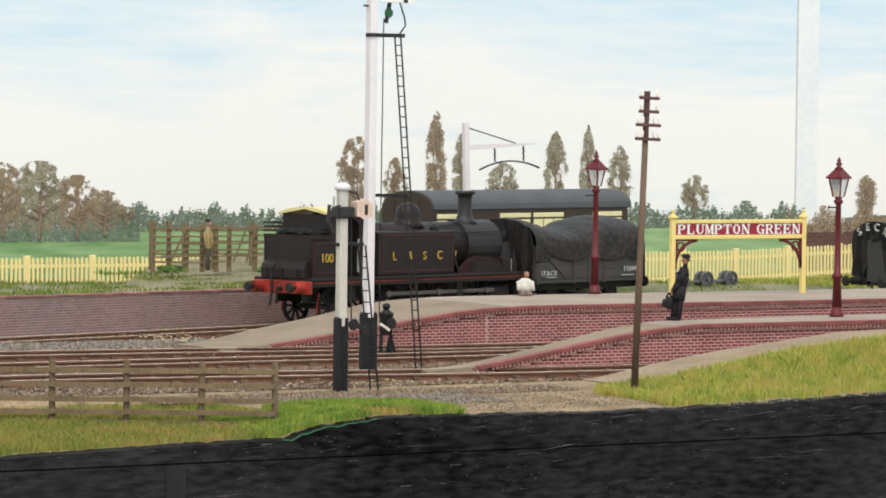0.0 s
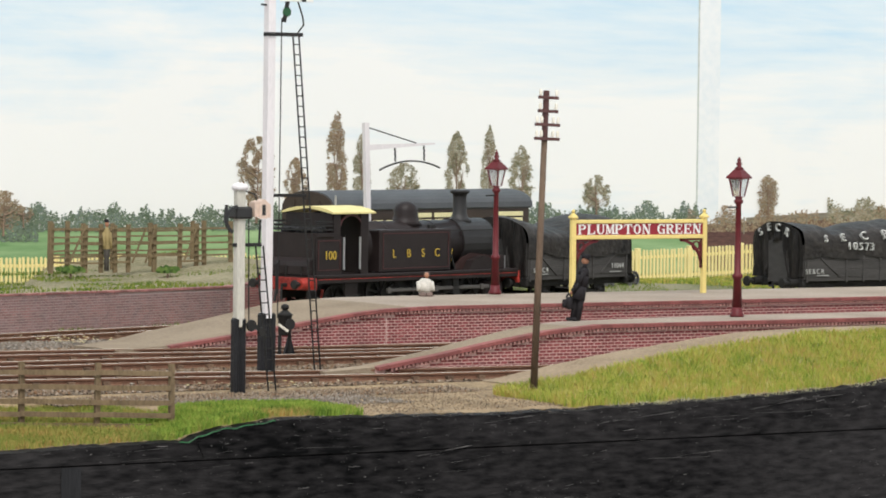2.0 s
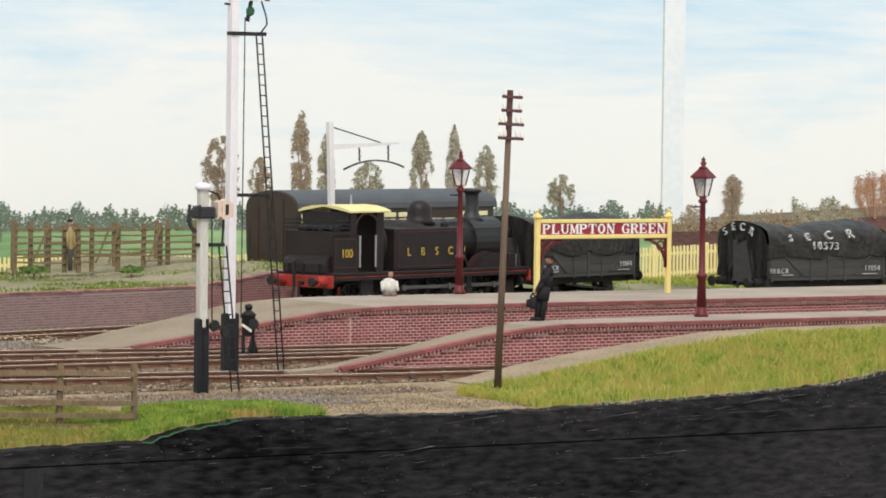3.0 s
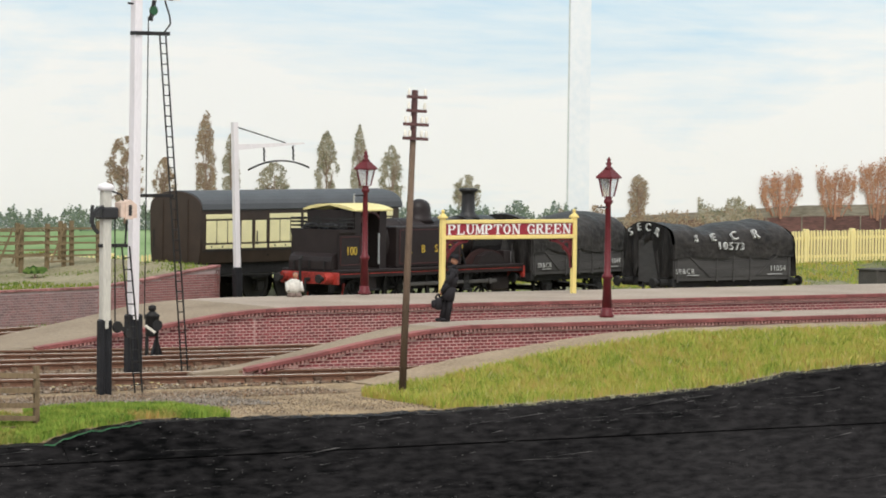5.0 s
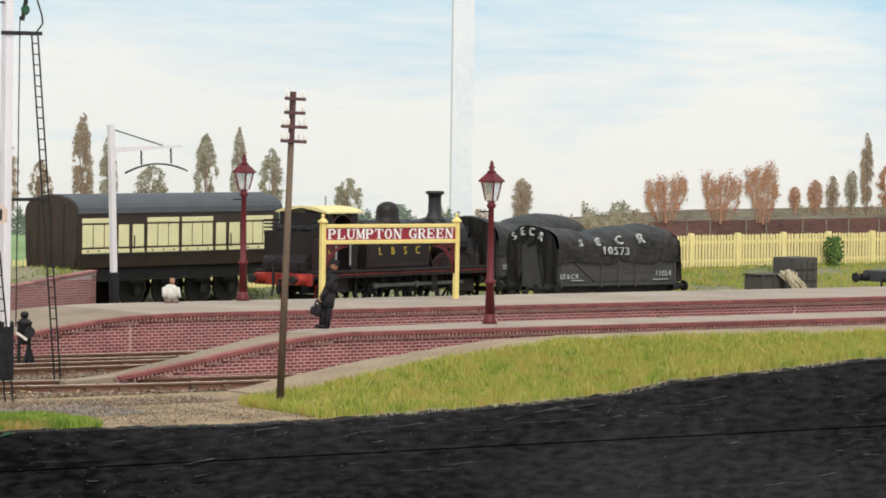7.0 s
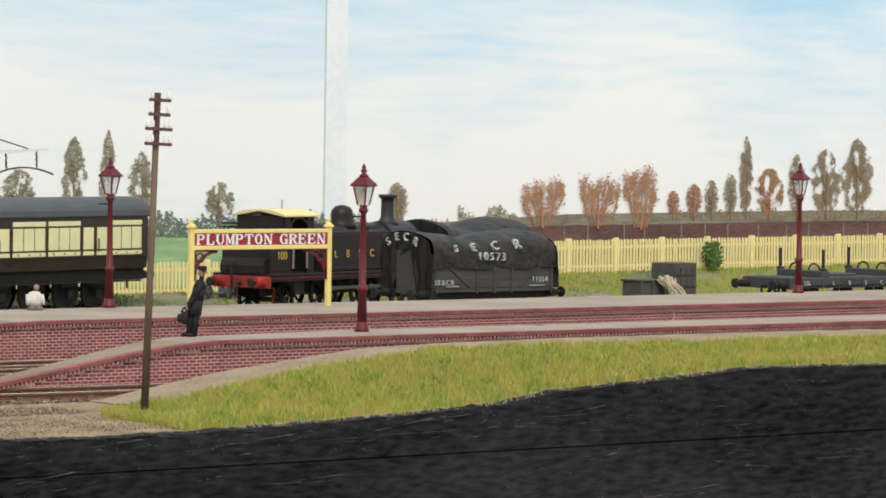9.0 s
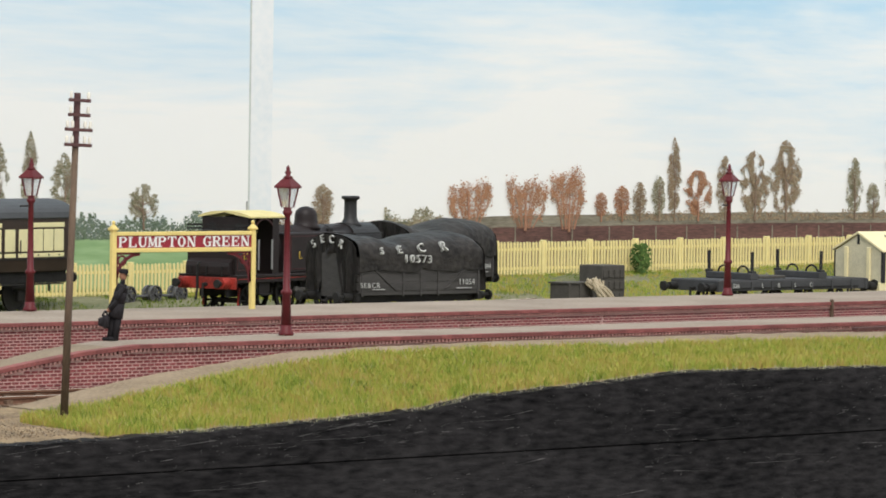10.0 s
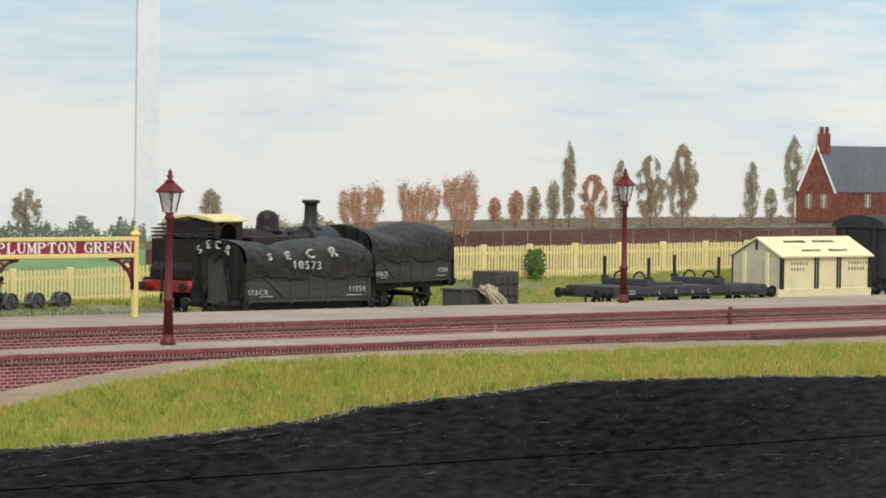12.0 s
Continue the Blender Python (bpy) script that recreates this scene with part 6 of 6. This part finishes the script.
def painted_tree(x, z0, z1, wide, mat, kind, dense=1.0, label="tree painted on the sky board"):
    t = thing("painted_tree", label, "tree", None, "trees on the backdrop")
    y = BACK
    h = z1 - z0
    bm = bmesh.new()
    lean = random.uniform(-0.06, 0.06) * wide
    rod(bm, (x, y - 0.06, z0 - 0.15), (x + lean, y - 0.06, z0 + 0.75 * h), 0.018 * wide + 0.018, 0.008, 7)
    nb = {"poplar": 9, "round": 12, "pollard": 0}[kind]
    for i in range(nb):
        at = z0 + h * random.uniform(0.12, 0.6)
        s = random.choice((-1, 1))
        reach = wide * random.uniform(0.22, 0.46) * (0.6 if kind == "poplar" else 1)
        rise = h * (0.16 if kind == "round" else 0.3)
        mid = (x + s * reach * 0.5, y - 0.07, at + rise * 0.35)
        rod(bm, (x, y - 0.06, at), mid, 0.008 * wide + 0.008, 0.008, 5)
        rod(bm, mid, (x + s * reach, y - 0.07, min(z1 - 0.05, at + rise)), 0.009, 0.004, 5)
    sprays = []
    if kind == "pollard":
        for i in range(9):
            side = -1 + 2 * (i + random.uniform(-0.4, 0.4)) / 8
            a = (x + 0.16 * side * wide, y - 0.03, z0 - 0.02 * h)
            m1 = (x + 0.34 * side * wide + random.uniform(-0.12, 0.12), y - 0.03, z0 + h * random.uniform(0.3, 0.5))
            tip = (x + 0.44 * side * wide + random.uniform(-0.22, 0.22), y - 0.03, z0 + h * random.uniform(0.5, 1.0) * (1 - 0.22 * side * side))
            rod(bm, a, m1, 0.026, 0.016, 5)
            rod(bm, m1, tip, 0.016, 0.006, 5)
            sprays.append((m1, tip))
            sprays.append((tuple(a[c] + (m1[c] - a[c]) * 0.45 for c in range(3)), m1))
            for k in range(2):
                p = [m1[c] + (tip[c] - m1[c]) * random.uniform(0.2, 0.6) for c in range(3)]
                q = (p[0] + random.uniform(-0.3, 0.3), y - 0.03, p[2] + random.uniform(0.15, 0.35) * h)
                rod(bm, p, q, 0.013, 0.004, 5)
                sprays.append((p, q))
    part("trunk", bm, M["rustbranch"] if mat is M["leafrust"] else M["treetrunk"], t)
    seed = random.uniform(0, 99)

    def inside(u, w):
        k = (w + 1) / 2
        if kind == "poplar":
            r = 0.95 * math.sin(math.pi * min(1, k * 0.9 + 0.1)) ** 0.6
        elif kind == "pollard":
            r = (0.35 + 0.65 * k ** 0.6) * (1 if k < 0.8 else 1 - 1.6 * (k - 0.8))
        else:
            r = 1.0 * math.sin(math.pi * min(1, k * 0.92 + 0.06)) ** 0.5
        gap = noise.noise(Vector((u * wide * 1.5 + seed, w * h * 1.1, seed))) + 0.4 * noise.noise(Vector((u * wide * 4 + seed, w * h * 3, 2)))
        return abs(u) < r * (0.8 + 0.35 * noise.noise(Vector((w * 5, seed, 3 if u > 0 else 8))) + random.uniform(-0.18, 0.2)) and gap > (-0.13 if wide > 1.3 else -0.28) + random.uniform(-0.2, 0.16)

    n = int((760 if kind != "pollard" else 420) * wide * h * dense)
    v, f = leaves(max(60, n), lambda u: x + u * wide / 2, lambda w: z0 + h * (0.06 + 0.94 * (w + 1) / 2), inside, y, 0.034, 0.035)
    if sprays:
        v, f = [], []
        for p, q in sprays:
            for i in range(46):
                k = random.uniform(0.0, 1.1)
                c = [p[c] + (q[c] - p[c]) * k for c in range(3)]
                cx, cz = c[0] + random.gauss(0, 0.095), c[2] + random.gauss(0, 0.085)
                b, s = len(v), random.uniform(0.015, 0.042)
                v += [(cx + s * math.cos(a), y - random.uniform(0.035, 0.05), cz + s * math.sin(a)) for a in (0.3, 1.7, 2.9, 4.1, 5.4)]
                f.append(tuple(range(b, b + 5)))
    me = bpy.data.meshes.new("crown")
    me.from_pydata([tuple(c * K for c in p) for p in v], [], f)
    me.materials.append(mat)
    ob = new("crown", me)
    ob.parent = t


G, BR, RU = M["leafgreen"], M["leafbrown"], M["leafrust"]
for row in ((-3.6, 1.1, 3.0, 1.6, BR, "round"), (-1.4, 0.9, 3.35, 1.9, BR, "round", 1.3), (0.0, 0.8, 3.4, 2.6, G, "round", 1.2), (1.5, 0.8, 2.9, 1.8, BR, "round", 1.4), (2.6, 0.9, 2.35, 1.5, BR, "round"), (3.4, 1.2, 1.8, 0.9, BR, "round"),
            (13.0, 1.3, 4.35, 1.7, BR, "round"), (14.7, 1.3, 3.6, 1.1, BR, "poplar"), (16.5, 1.4, 5.35, 1.0, BR, "poplar"), (17.6, 1.4, 4.5, 0.9, G, "poplar"), (19.5, 1.6, 3.4, 1.6, G, "round"),
            (21.9, 1.4, 4.65, 1.2, G, "poplar"), (23.4, 1.4, 4.9, 0.8, G, "poplar"), (24.9, 1.4, 4.1, 1.3, G, "poplar"), (28.5, 1.4, 2.95, 1.4, G, "round"), (37.1, 1.4, 3.0, 1.2, BR, "poplar"),
            (44.6, 1.3, 3.35, 2.7, RU, "pollard"), (47.6, 1.25, 3.35, 2.4, RU, "pollard"), (50.0, 1.2, 3.85, 2.2, RU, "pollard"), (51.8, 1.6, 2.65, 0.8, RU, "round"), (53.0, 1.6, 2.95, 1.0, RU, "round"),
            (54.0, 1.6, 3.1, 0.9, BR, "round"), (55.1, 1.6, 3.45, 0.9, G, "poplar"), (56.0, 1.6, 5.0, 0.9, BR, "poplar"), (57.4, 1.6, 3.6, 1.7, RU, "round"), (59.0, 1.6, 4.25, 1.1, BR, "poplar"),
            (60.8, 1.6, 4.5, 2.0, BR, "poplar"), (62.7, 1.6, 4.95, 2.0, BR, "poplar"), (67.0, 1.7, 4.25, 1.1, G, "poplar"), (68.2, 1.7, 3.1, 0.9, G, "round"), (69.6, 1.6, 5.45, 1.4, G, "poplar")):
    painted_tree(*row, label="grey green tree painted on the sky board" if row[4] is G else ("bare brown tree painted on the sky board" if row[4] is BR else "rust coloured pollard tree painted on the sky board"))


def hedge(x0, x1, low, high, mat, seed, n):
    v, f = leaves(n, lambda u: (x0 + x1) / 2 + u * (x1 - x0) / 2, lambda w: low + (high - low) * (w + 1) / 2,
                  lambda u, w: (w + 1) / 2 < 0.68 + 0.65 * noise.noise(Vector((u * (x1 - x0) * 0.5, seed, 0))) + 0.3 * noise.noise(Vector((u * (x1 - x0) * 2.4, seed, 4))) + random.uniform(-0.2, 0.1), BACK, 0.05, 0.03)
    sheet("painted_hedge", v, f, mat, None, "distant hedge painted along the horizon", "hedge", "stuff")


hedge(-16, 4, 0.55, 1.9, M["hedge"], 1.0, 13000)
hedge(-16, 3, 0.9, 2.3, M["leafbrown"], 6.0, 4500)
hedge(3, 34, 0.9, 1.95, M["hedge"], 2.0, 15000)
hedge(33, 44, 0.7, 1.75, M["leafbrown"], 3.0, 4200)
hedge(40.2, 43.2, 1.0, 2.1, M["leafgreen"], 5.0, 1300)
hedge(52, 70, 1.5, 1.98, M["leafbrown"], 4.0, 1800)
part("meadow", B((LEFT, BACK - 0.010, -1.6), (38, BACK - 0.002, 0.95)), M["meadow"], drop, "painted green meadow")
part("parapet", PR([(36, 0.9), (36, 1.25), (46, 1.7), (60, 1.82), (86, 1.75), (86, 0.9)], BACK - 0.008, BACK + 0.03, "Y"), M["paintbank"], drop, "painted grey parapet")
part("viaduct", PR([(34, -1.5), (34, 1.0), (46, 1.24), (62, 1.36), (86, 1.3), (86, -1.5)], BACK - 0.012, BACK + 0.02, "Y"), M["paintwall"], drop, "painted red brown brick band")
bm = bmesh.new()
for i in range(30):
    x = 36 + i * 1.6 + random.uniform(-0.3, 0.3)
    box(bm, (x, BACK - 0.03, 0.6), (x + 0.06, BACK - 0.016, 1.25))
part("viaduct_posts", bm, M["paintbank"], drop)


def painted_house():
    h = thing("painted_house", "red brick house with slate roof painted on the backdrop", "house")
    y = BACK
    part("wall", PR([(69.87, 1.6), (69.85, 3.03), (70.95, 4.9), (72.2, 2.95), (86, 2.9), (86, 1.6)], y - 0.09, y - 0.01, "Y"), M["housebrick"], h)
    part("roof", PR([(71.05, 4.95), (86, 4.94), (86, 2.88), (72.25, 2.9)], y - 0.12, y - 0.092, "Y"), M["slate"], h)
    bm = bar(bmesh.new(), (69.75, y - 0.13, 2.95), (70.95, y - 0.13, 5.0), 0.03, 0.12)
    bar(bm, (70.95, y - 0.13, 5.0), (72.25, y - 0.13, 2.85), 0.03, 0.12)
    part("barge_board", bm, M["white"], h, "white barge boards")
    for x in (71.15, 71.5):
        part("chimney_stack", B((x, y - 0.15, 4.6), (x + 0.35, y - 0.03, 5.5), 0.01), M["housebrick"], h)
        part("chimney_pot", R((x + 0.17, y - 0.1, 5.5), (x + 0.17, y - 0.1, 5.8), 0.08, None, 8), M["housebrick"], h)
    for x, z in ((70.3, 2.2), (71.3, 2.2), (74.2, 2.2)):
        w = part("window", B((x, y - 0.11, z), (x + 0.45, y - 0.091, z + 0.6)), M["paintbank"], h)
        part("window_frame", B((x + 0.2, y - 0.12, z), (x + 0.24, y - 0.111, z + 0.6)), M["white"], w)


painted_house()

# ---- grass ----
def grass(name, n, region, height, tall, wide, mat, label, keep=None):
    x = rng.uniform(region[0], region[1], n * 2)
    y = rng.uniform(region[2], region[3], n * 2)
    rows = []
    for a, b in zip(x, y):
        if keep is None or keep(a, b):
            rows.append((a, b, height(a, b)))
            if len(rows) == n:
                break
    c = np.array(rows)
    m = len(c)
    h = tall * rng.uniform(0.45, 1.15, m)
    az, tilt = rng.uniform(0, 6.28, m), rng.uniform(0.05, 0.75, m)
    w = wide * rng.uniform(0.6, 1.3, m)
    side = rng.uniform(-0.6, 0.6, m)
    d = np.stack([np.cos(side), np.sin(side), 0 * w], 1) * w[:, None]
    tip = c + np.stack([h * tilt * np.cos(az), h * tilt * np.sin(az), h], 1)
    mid = c + np.stack([0.35 * h * tilt * np.cos(az), 0.35 * h * tilt * np.sin(az), 0.55 * h], 1)
    c = c - np.array([0, 0, 0.03])
    v = np.stack([c - d, c + d, mid + 0.8 * d, tip, mid - 0.8 * d], 1).reshape(-1, 3)
    f = (np.array([[0, 1, 2, 3, 4]]) + 5 * np.arange(m)[:, None]).tolist()
    sheet(name, v.tolist(), f, mat, None, label, "grass", "stuff")


def bank_edge(x, y):
    """Inside the grassed bank, with a ragged upper and left edge."""
    r = 0.5 * noise.noise(Vector((x * 0.9, y * 0.9, 7)))
    return y < PATH_EDGE - 0.1 - 0.8 * min(1, max(0, (x - 1) / 7)) + 0.9 * r and x > -9.9 + 0.55 * (y + 6) * 0.35 + r


grass("bank_stalks", 5000, (-10.3, 38, EDGE + 0.02, -0.3), front_height, 0.29, 0.006, M["stalk"], "pale dry stalks standing among the bank grass", bank_edge)
grass("bank_grass", 122000, (-10.3, 38, EDGE + 0.02, -0.3), front_height, 0.23, 0.0085, M["grass"], "tall yellow green static grass on the bank", bank_edge)
grass("verge_grass", 62000, (-32, -16.2, EDGE + 0.02, 0.6), front_height, 0.18, 0.010, M["grassdry"], "dry yellow and green grass along the front verge",
      lambda x, y: (y < 0.35 + 0.4 * noise.noise(Vector((x * 0.6, y * 0.6, 2))) and x < -20.4 + 0.3 * y + noise.noise(Vector((x, y, 5)))) or (y < 0.0 + 0.8 * noise.noise(Vector((x * 0.6, y * 0.6, 2))) and (x < -18.6 or y < -3.0)))
grass("verge_tufts", 30000, (-20, -15.2, EDGE + 0.02, -2.2), front_height, 0.2, 0.012, M["tuft"], "short bright green tufts at the board edge",
      lambda x, y: noise.noise(Vector((x * 0.5, y * 0.7, 9))) > -0.25 and y < -3.0 + 0.35 * (-17 - x))
grass("yard_grass", 40000, (-6, 66, 18.8, 45.5), lambda x, y: yard_height(x, y), 0.13, 0.016, M["grassdark"], "thin green grass over the yard",
      lambda x, y: noise.noise(Vector((x * 0.35, y * 0.5, 3))) > -0.1 and abs(y - 25) > 1.4 and abs(y - 25 - 0.3 * x) > 1.5)
grass("dock_grass", 26000, (-30, 7.7, 20, 44), lambda x, y: lerp(x, DOCK) + 0.02, 0.1, 0.016, M["grassdark"], "patchy grass on the cattle dock",
      lambda x, y: dock_line(x) + 0.3 < y < dock_line(x) + lerp(x, [(-6, 2.8), (-2.5, 3.0), (-0.8, 12)]) and noise.noise(Vector((x * 0.5, y * 0.6, 5))) > (-0.3 if y < dock_line(x) + 1.6 else 0.08))


grass("edge_fibres", 3500, (-9, 38, EDGE - 0.3, EDGE + 0.15), lambda x, y: edge_line(x) - 0.05, 0.12, 0.007, M["fringe"], "pale loose fibres along the board edge",
      lambda x, y: noise.noise(Vector((x * 1.5, 2, 5))) > -0.15)


def bush(x, y, z, wide, high, n=260):
    b = thing("bush", "small leafy green bush by the fence", "bush", None, "bushes")
    v, f = leaves(n, lambda u: x + u * wide / 2, lambda w: z + high * (w + 1) / 2, lambda u, w: u * u + (0.9 * w) ** 2 < 0.95 - 0.3 * abs(w), y, 0.09, wide * 0.7)
    me = bpy.data.meshes.new("foliage")
    me.from_pydata([tuple(c * K for c in p) for p in v], [], f)
    me.materials.append(M["bush"])
    ob = new("foliage", me)
    ob.parent = b
    part("stem", R((x, y - 0.3, z - 0.3), (x, y - 0.3, z + high * 0.5), 0.05, 0.02, 6), M["treetrunk"], b)


bush(50.0, 41.9, -0.6, 0.85, 1.35, 330)
bush(-0.5, 35.3, -0.05, 0.9, 0.2, 130)
bush(2.6, 34.4, -0.05, 0.8, 0.18, 110)

grass("fence_side_grass", 34000, (26, 66, 34, 41.9), lambda x, y: yard_height(x, y), 0.13, 0.016, M["grass"], "bright grass in front of the picket fence",
      lambda x, y: y > 35.5 + max(0, 0.3 * (40 - x)) and (x > 42 or abs(y - 25 - 0.3 * x) > 1.7) and noise.noise(Vector((x * 0.4, y * 0.6, 8))) > -0.3)

litter = ramp_material("pale_yellow_flakes", [(0.55, 0.46, 0.16), (0.62, 0.58, 0.42), (0.45, 0.27, 0.08), (0.60, 0.60, 0.55)])
c = np.concatenate([rng.normal(m, d, (n, 3)) for n, m, d in ((46, (-10.1, 17.3, -0.98), (0.5, 0.4, 0.03)), (26, (-10.1, 16.2, -0.98), (0.35, 0.35, 0.03)), (36, (-11.4, 11.0, -1.05), (1.6, 0.5, 0.03)), (80, (-13.1, 1.6, -1.1), (0.9, 0.5, 0.03)), (50, (-22, 6.2, -1.08), (4, 1.2, 0.03)))])
n = len(c)
size = rng.uniform(0.012, 0.05, (n, 1, 3)) * np.array([1.5, 1, 0.4])
sheet("flaked_litter", (oct_v[None] * size + c[:, None]).reshape(-1, 3).tolist(), (oct_f[None] + 6 * np.arange(n)[:, None, None]).reshape(-1, 3).tolist(), litter, None, "pale yellow flakes lying among the rails", "litter", "stuff")
flake = part("paint_flake", PR([(0, 0), (0.5, 0.02), (0.62, 0.12), (0.3, 0.16), (0.05, 0.1)], 0.0, 0.018, "Z"), M["path"], None, "", False, place(9.15, 4.95, 0.008, 0, 0, 20))
tagged(flake, "thin pale flake lying on the near platform", "flake")

# green paint run over the board's edge
v, f = [], []
for i, x in enumerate(span(-19.9, -17.6, 0.08)):
    z = edge_line(x)
    w = 0.004 + 0.02 * noise.noise(Vector((x * 5, 1, 1)))
    v += [(x, EDGE - 0.36, z + 0.004), (x, EDGE - 0.375, z - 0.02 - w)]
    if i:
        b = 2 * i
        f.append((b - 2, b, b + 1, b - 1))
sheet("green_paint_run", v, f, material("spilt_green_paint", (0.006, 0.06, 0.016), 0.5, 0.8, 3, 12), fascia, "green paint run along the edge")

# scuffs on the black board
v, f = [], []
for i in range(16000):
    x, z = random.uniform(-30, 36), random.uniform(-5.5, -0.6)
    crest = edge_line(x)
    if z > crest - 0.05:
        continue
    worn = noise.noise(Vector((x * 0.45, z * 1.1, 2))) + 0.5 * noise.noise(Vector((x * 1.6, z * 3.0, 7))) + (0.35 if z > crest - 0.5 else 0)
    if worn < random.uniform(-0.1, 0.6):
        continue
    kind = random.random()
    if kind < 0.78:
        w, h = random.uniform(0.006, 0.05), random.uniform(0.004, 0.018)
    elif kind < 0.97:
        w, h = random.uniform(0.05, 0.35), random.uniform(0.004, 0.012)
    else:
        w, h = random.uniform(0.5, 2.2), random.uniform(0.003, 0.006)
    yy = EDGE - 0.35 - 0.01 * min(1, max(0, (crest - z) / (crest + 1.95))) - 0.012 if z > -1.95 else EDGE - 0.372
    b = len(v)
    sl = random.uniform(-0.06, 0.14) * w
    v += [(x, yy, z), (x + w, yy, z + sl), (x + w * 0.9, yy, z + sl + h), (x + 0.1 * w, yy, z + h)]
    f.append((b, b + 1, b + 2, b + 3))
sheet("paint_scuff", v, f, M["scuff"], fascia, "pale scuffs in the black paint", "", "stuff")

# a drip, a step and a vertical paint band on the board, and crumbs of earth along its top
part("paint_band", B((-22.6, EDGE - 0.376, -3.6), (-22.15, EDGE - 0.372, -1.99)), material("grey_black_paint_band", (0.0125, 0.012, 0.0125), 0.5, 0.5, 1.5, 12, 0.4, stretch=(2, 1, 0.3), spec=0.2), fascia, "duller black vertical paint band")
part("paint_drip", PR([(-19.46, -1.6), (-19.3, -1.52), (-19.27, -1.75), (-19.31, -1.93), (-19.36, -1.8)], EDGE - 0.378, EDGE - 0.355, "Y"), M["fascia"], fascia, "run of black paint at a step in the board")
crumbs = rng.uniform(-19, 36, 2600)
c = np.array([(x, EDGE - rng.uniform(-0.1, 0.3), edge_line(x) + rng.uniform(-0.015, 0.02)) for x in crumbs if x < -9.5 or noise.noise(Vector((x * 1.3, 4, 4))) > 0.05])
n = len(c)
size = rng.uniform(0.003, 0.022, (n, 1, 3)) * rng.uniform(0.3, 1.4, (n, 1, 1)) * np.array([1.6, 1, 0.6])
sheet("edge_crumbs", (oct_v[None] * size + c[:, None]).reshape(-1, 3).tolist(), (oct_f[None] + 6 * np.arange(n)[:, None, None]).reshape(-1, 3).tolist(),
      ramp_material("earth_crumbs", [(0.03, 0.022, 0.015), (0.12, 0.085, 0.05), (0.30, 0.25, 0.18), (0.02, 0.018, 0.016), (0.45, 0.41, 0.34)]), None, "crumbs of earth and paint along the board edge", "crumbs", "stuff")

# pale upright joints in the platform face
for x in (-3.1, 20.53):
    part("panel_joint", B((x, 11.975, -1.1), (x + 0.035, 11.99, -0.17)), M["mortar"], far_pf, "pale upright joint between wall panels")

# ---- brickwork, last ----
brick_wall(near_pf, lambda x: lerp(x, near_pts) - 0.09, -10.4, 34, 2.9, -1.16, (-8.5, -1.0), (M["brick"], M["brickpart"]), lambda x: lerp(x, CREST) - 0.6 if x > 3 else -9)
brick_wall(far_pf, lambda x: lerp(x, far_pts) - 0.09, -11, 46, 12.0, -1.16, (-7, -1.5), (M["brick"], M["brickpart"]))
brick_wall(wall, lambda x: lerp(x, top) + 0.02, -34, 2.2, -0.001, -1.45, (90, 91), (M["dockbrick"], M["dockbrick"]))
brick_wall(wall, lambda x: lerp(x, top) + 0.02, 2.2, 8.15, -0.001, -1.45, (2.3, 4.2), (M["rampbrick"], M["rampbrickpart"]))


# ---- what moves ----
TRAVEL = [(0.0, 5.5), (0.5, 6.62), (1.0, 7.72), (1.5, 8.86), (2.0, 10.0), (2.5, 11.17), (4.5, 15.95), (5.0, 17.09), (5.5, 18.26), (6.0, 19.41), (6.5, 20.58), (7.0, 21.72),
          (9.0, 26.23), (9.5, 27.36), (10.0, 28.43), (10.5, 29.5), (11.0, 30.56), (11.5, 31.68), (12.0, 32.73)]
HEADING = math.degrees(math.atan(0.3))


def motions():
    c, s = math.cos(math.radians(HEADING)), math.sin(math.radians(HEADING))
    walk(engine, [(t, place(x, 25 + 0.3 * x, YARD, 0, 0, HEADING)) for t, x in TRAVEL])
    walk(pushed, [(t, place(x + 1.98 * c, 25 + 0.3 * x + 1.98 * s, YARD, 0, 0, HEADING)) for t, x in TRAVEL])
    for ax, x0, r in WHEELS:
        rows = []
        for i in range(49):
            t = i * 0.25
            turn = math.degrees((lerp(t, TRAVEL) - TRAVEL[0][1]) / c / r)
            rows.append((t, place(x0, 0, r, 0, turn, 0)))
        walk(ax, rows)


motions()
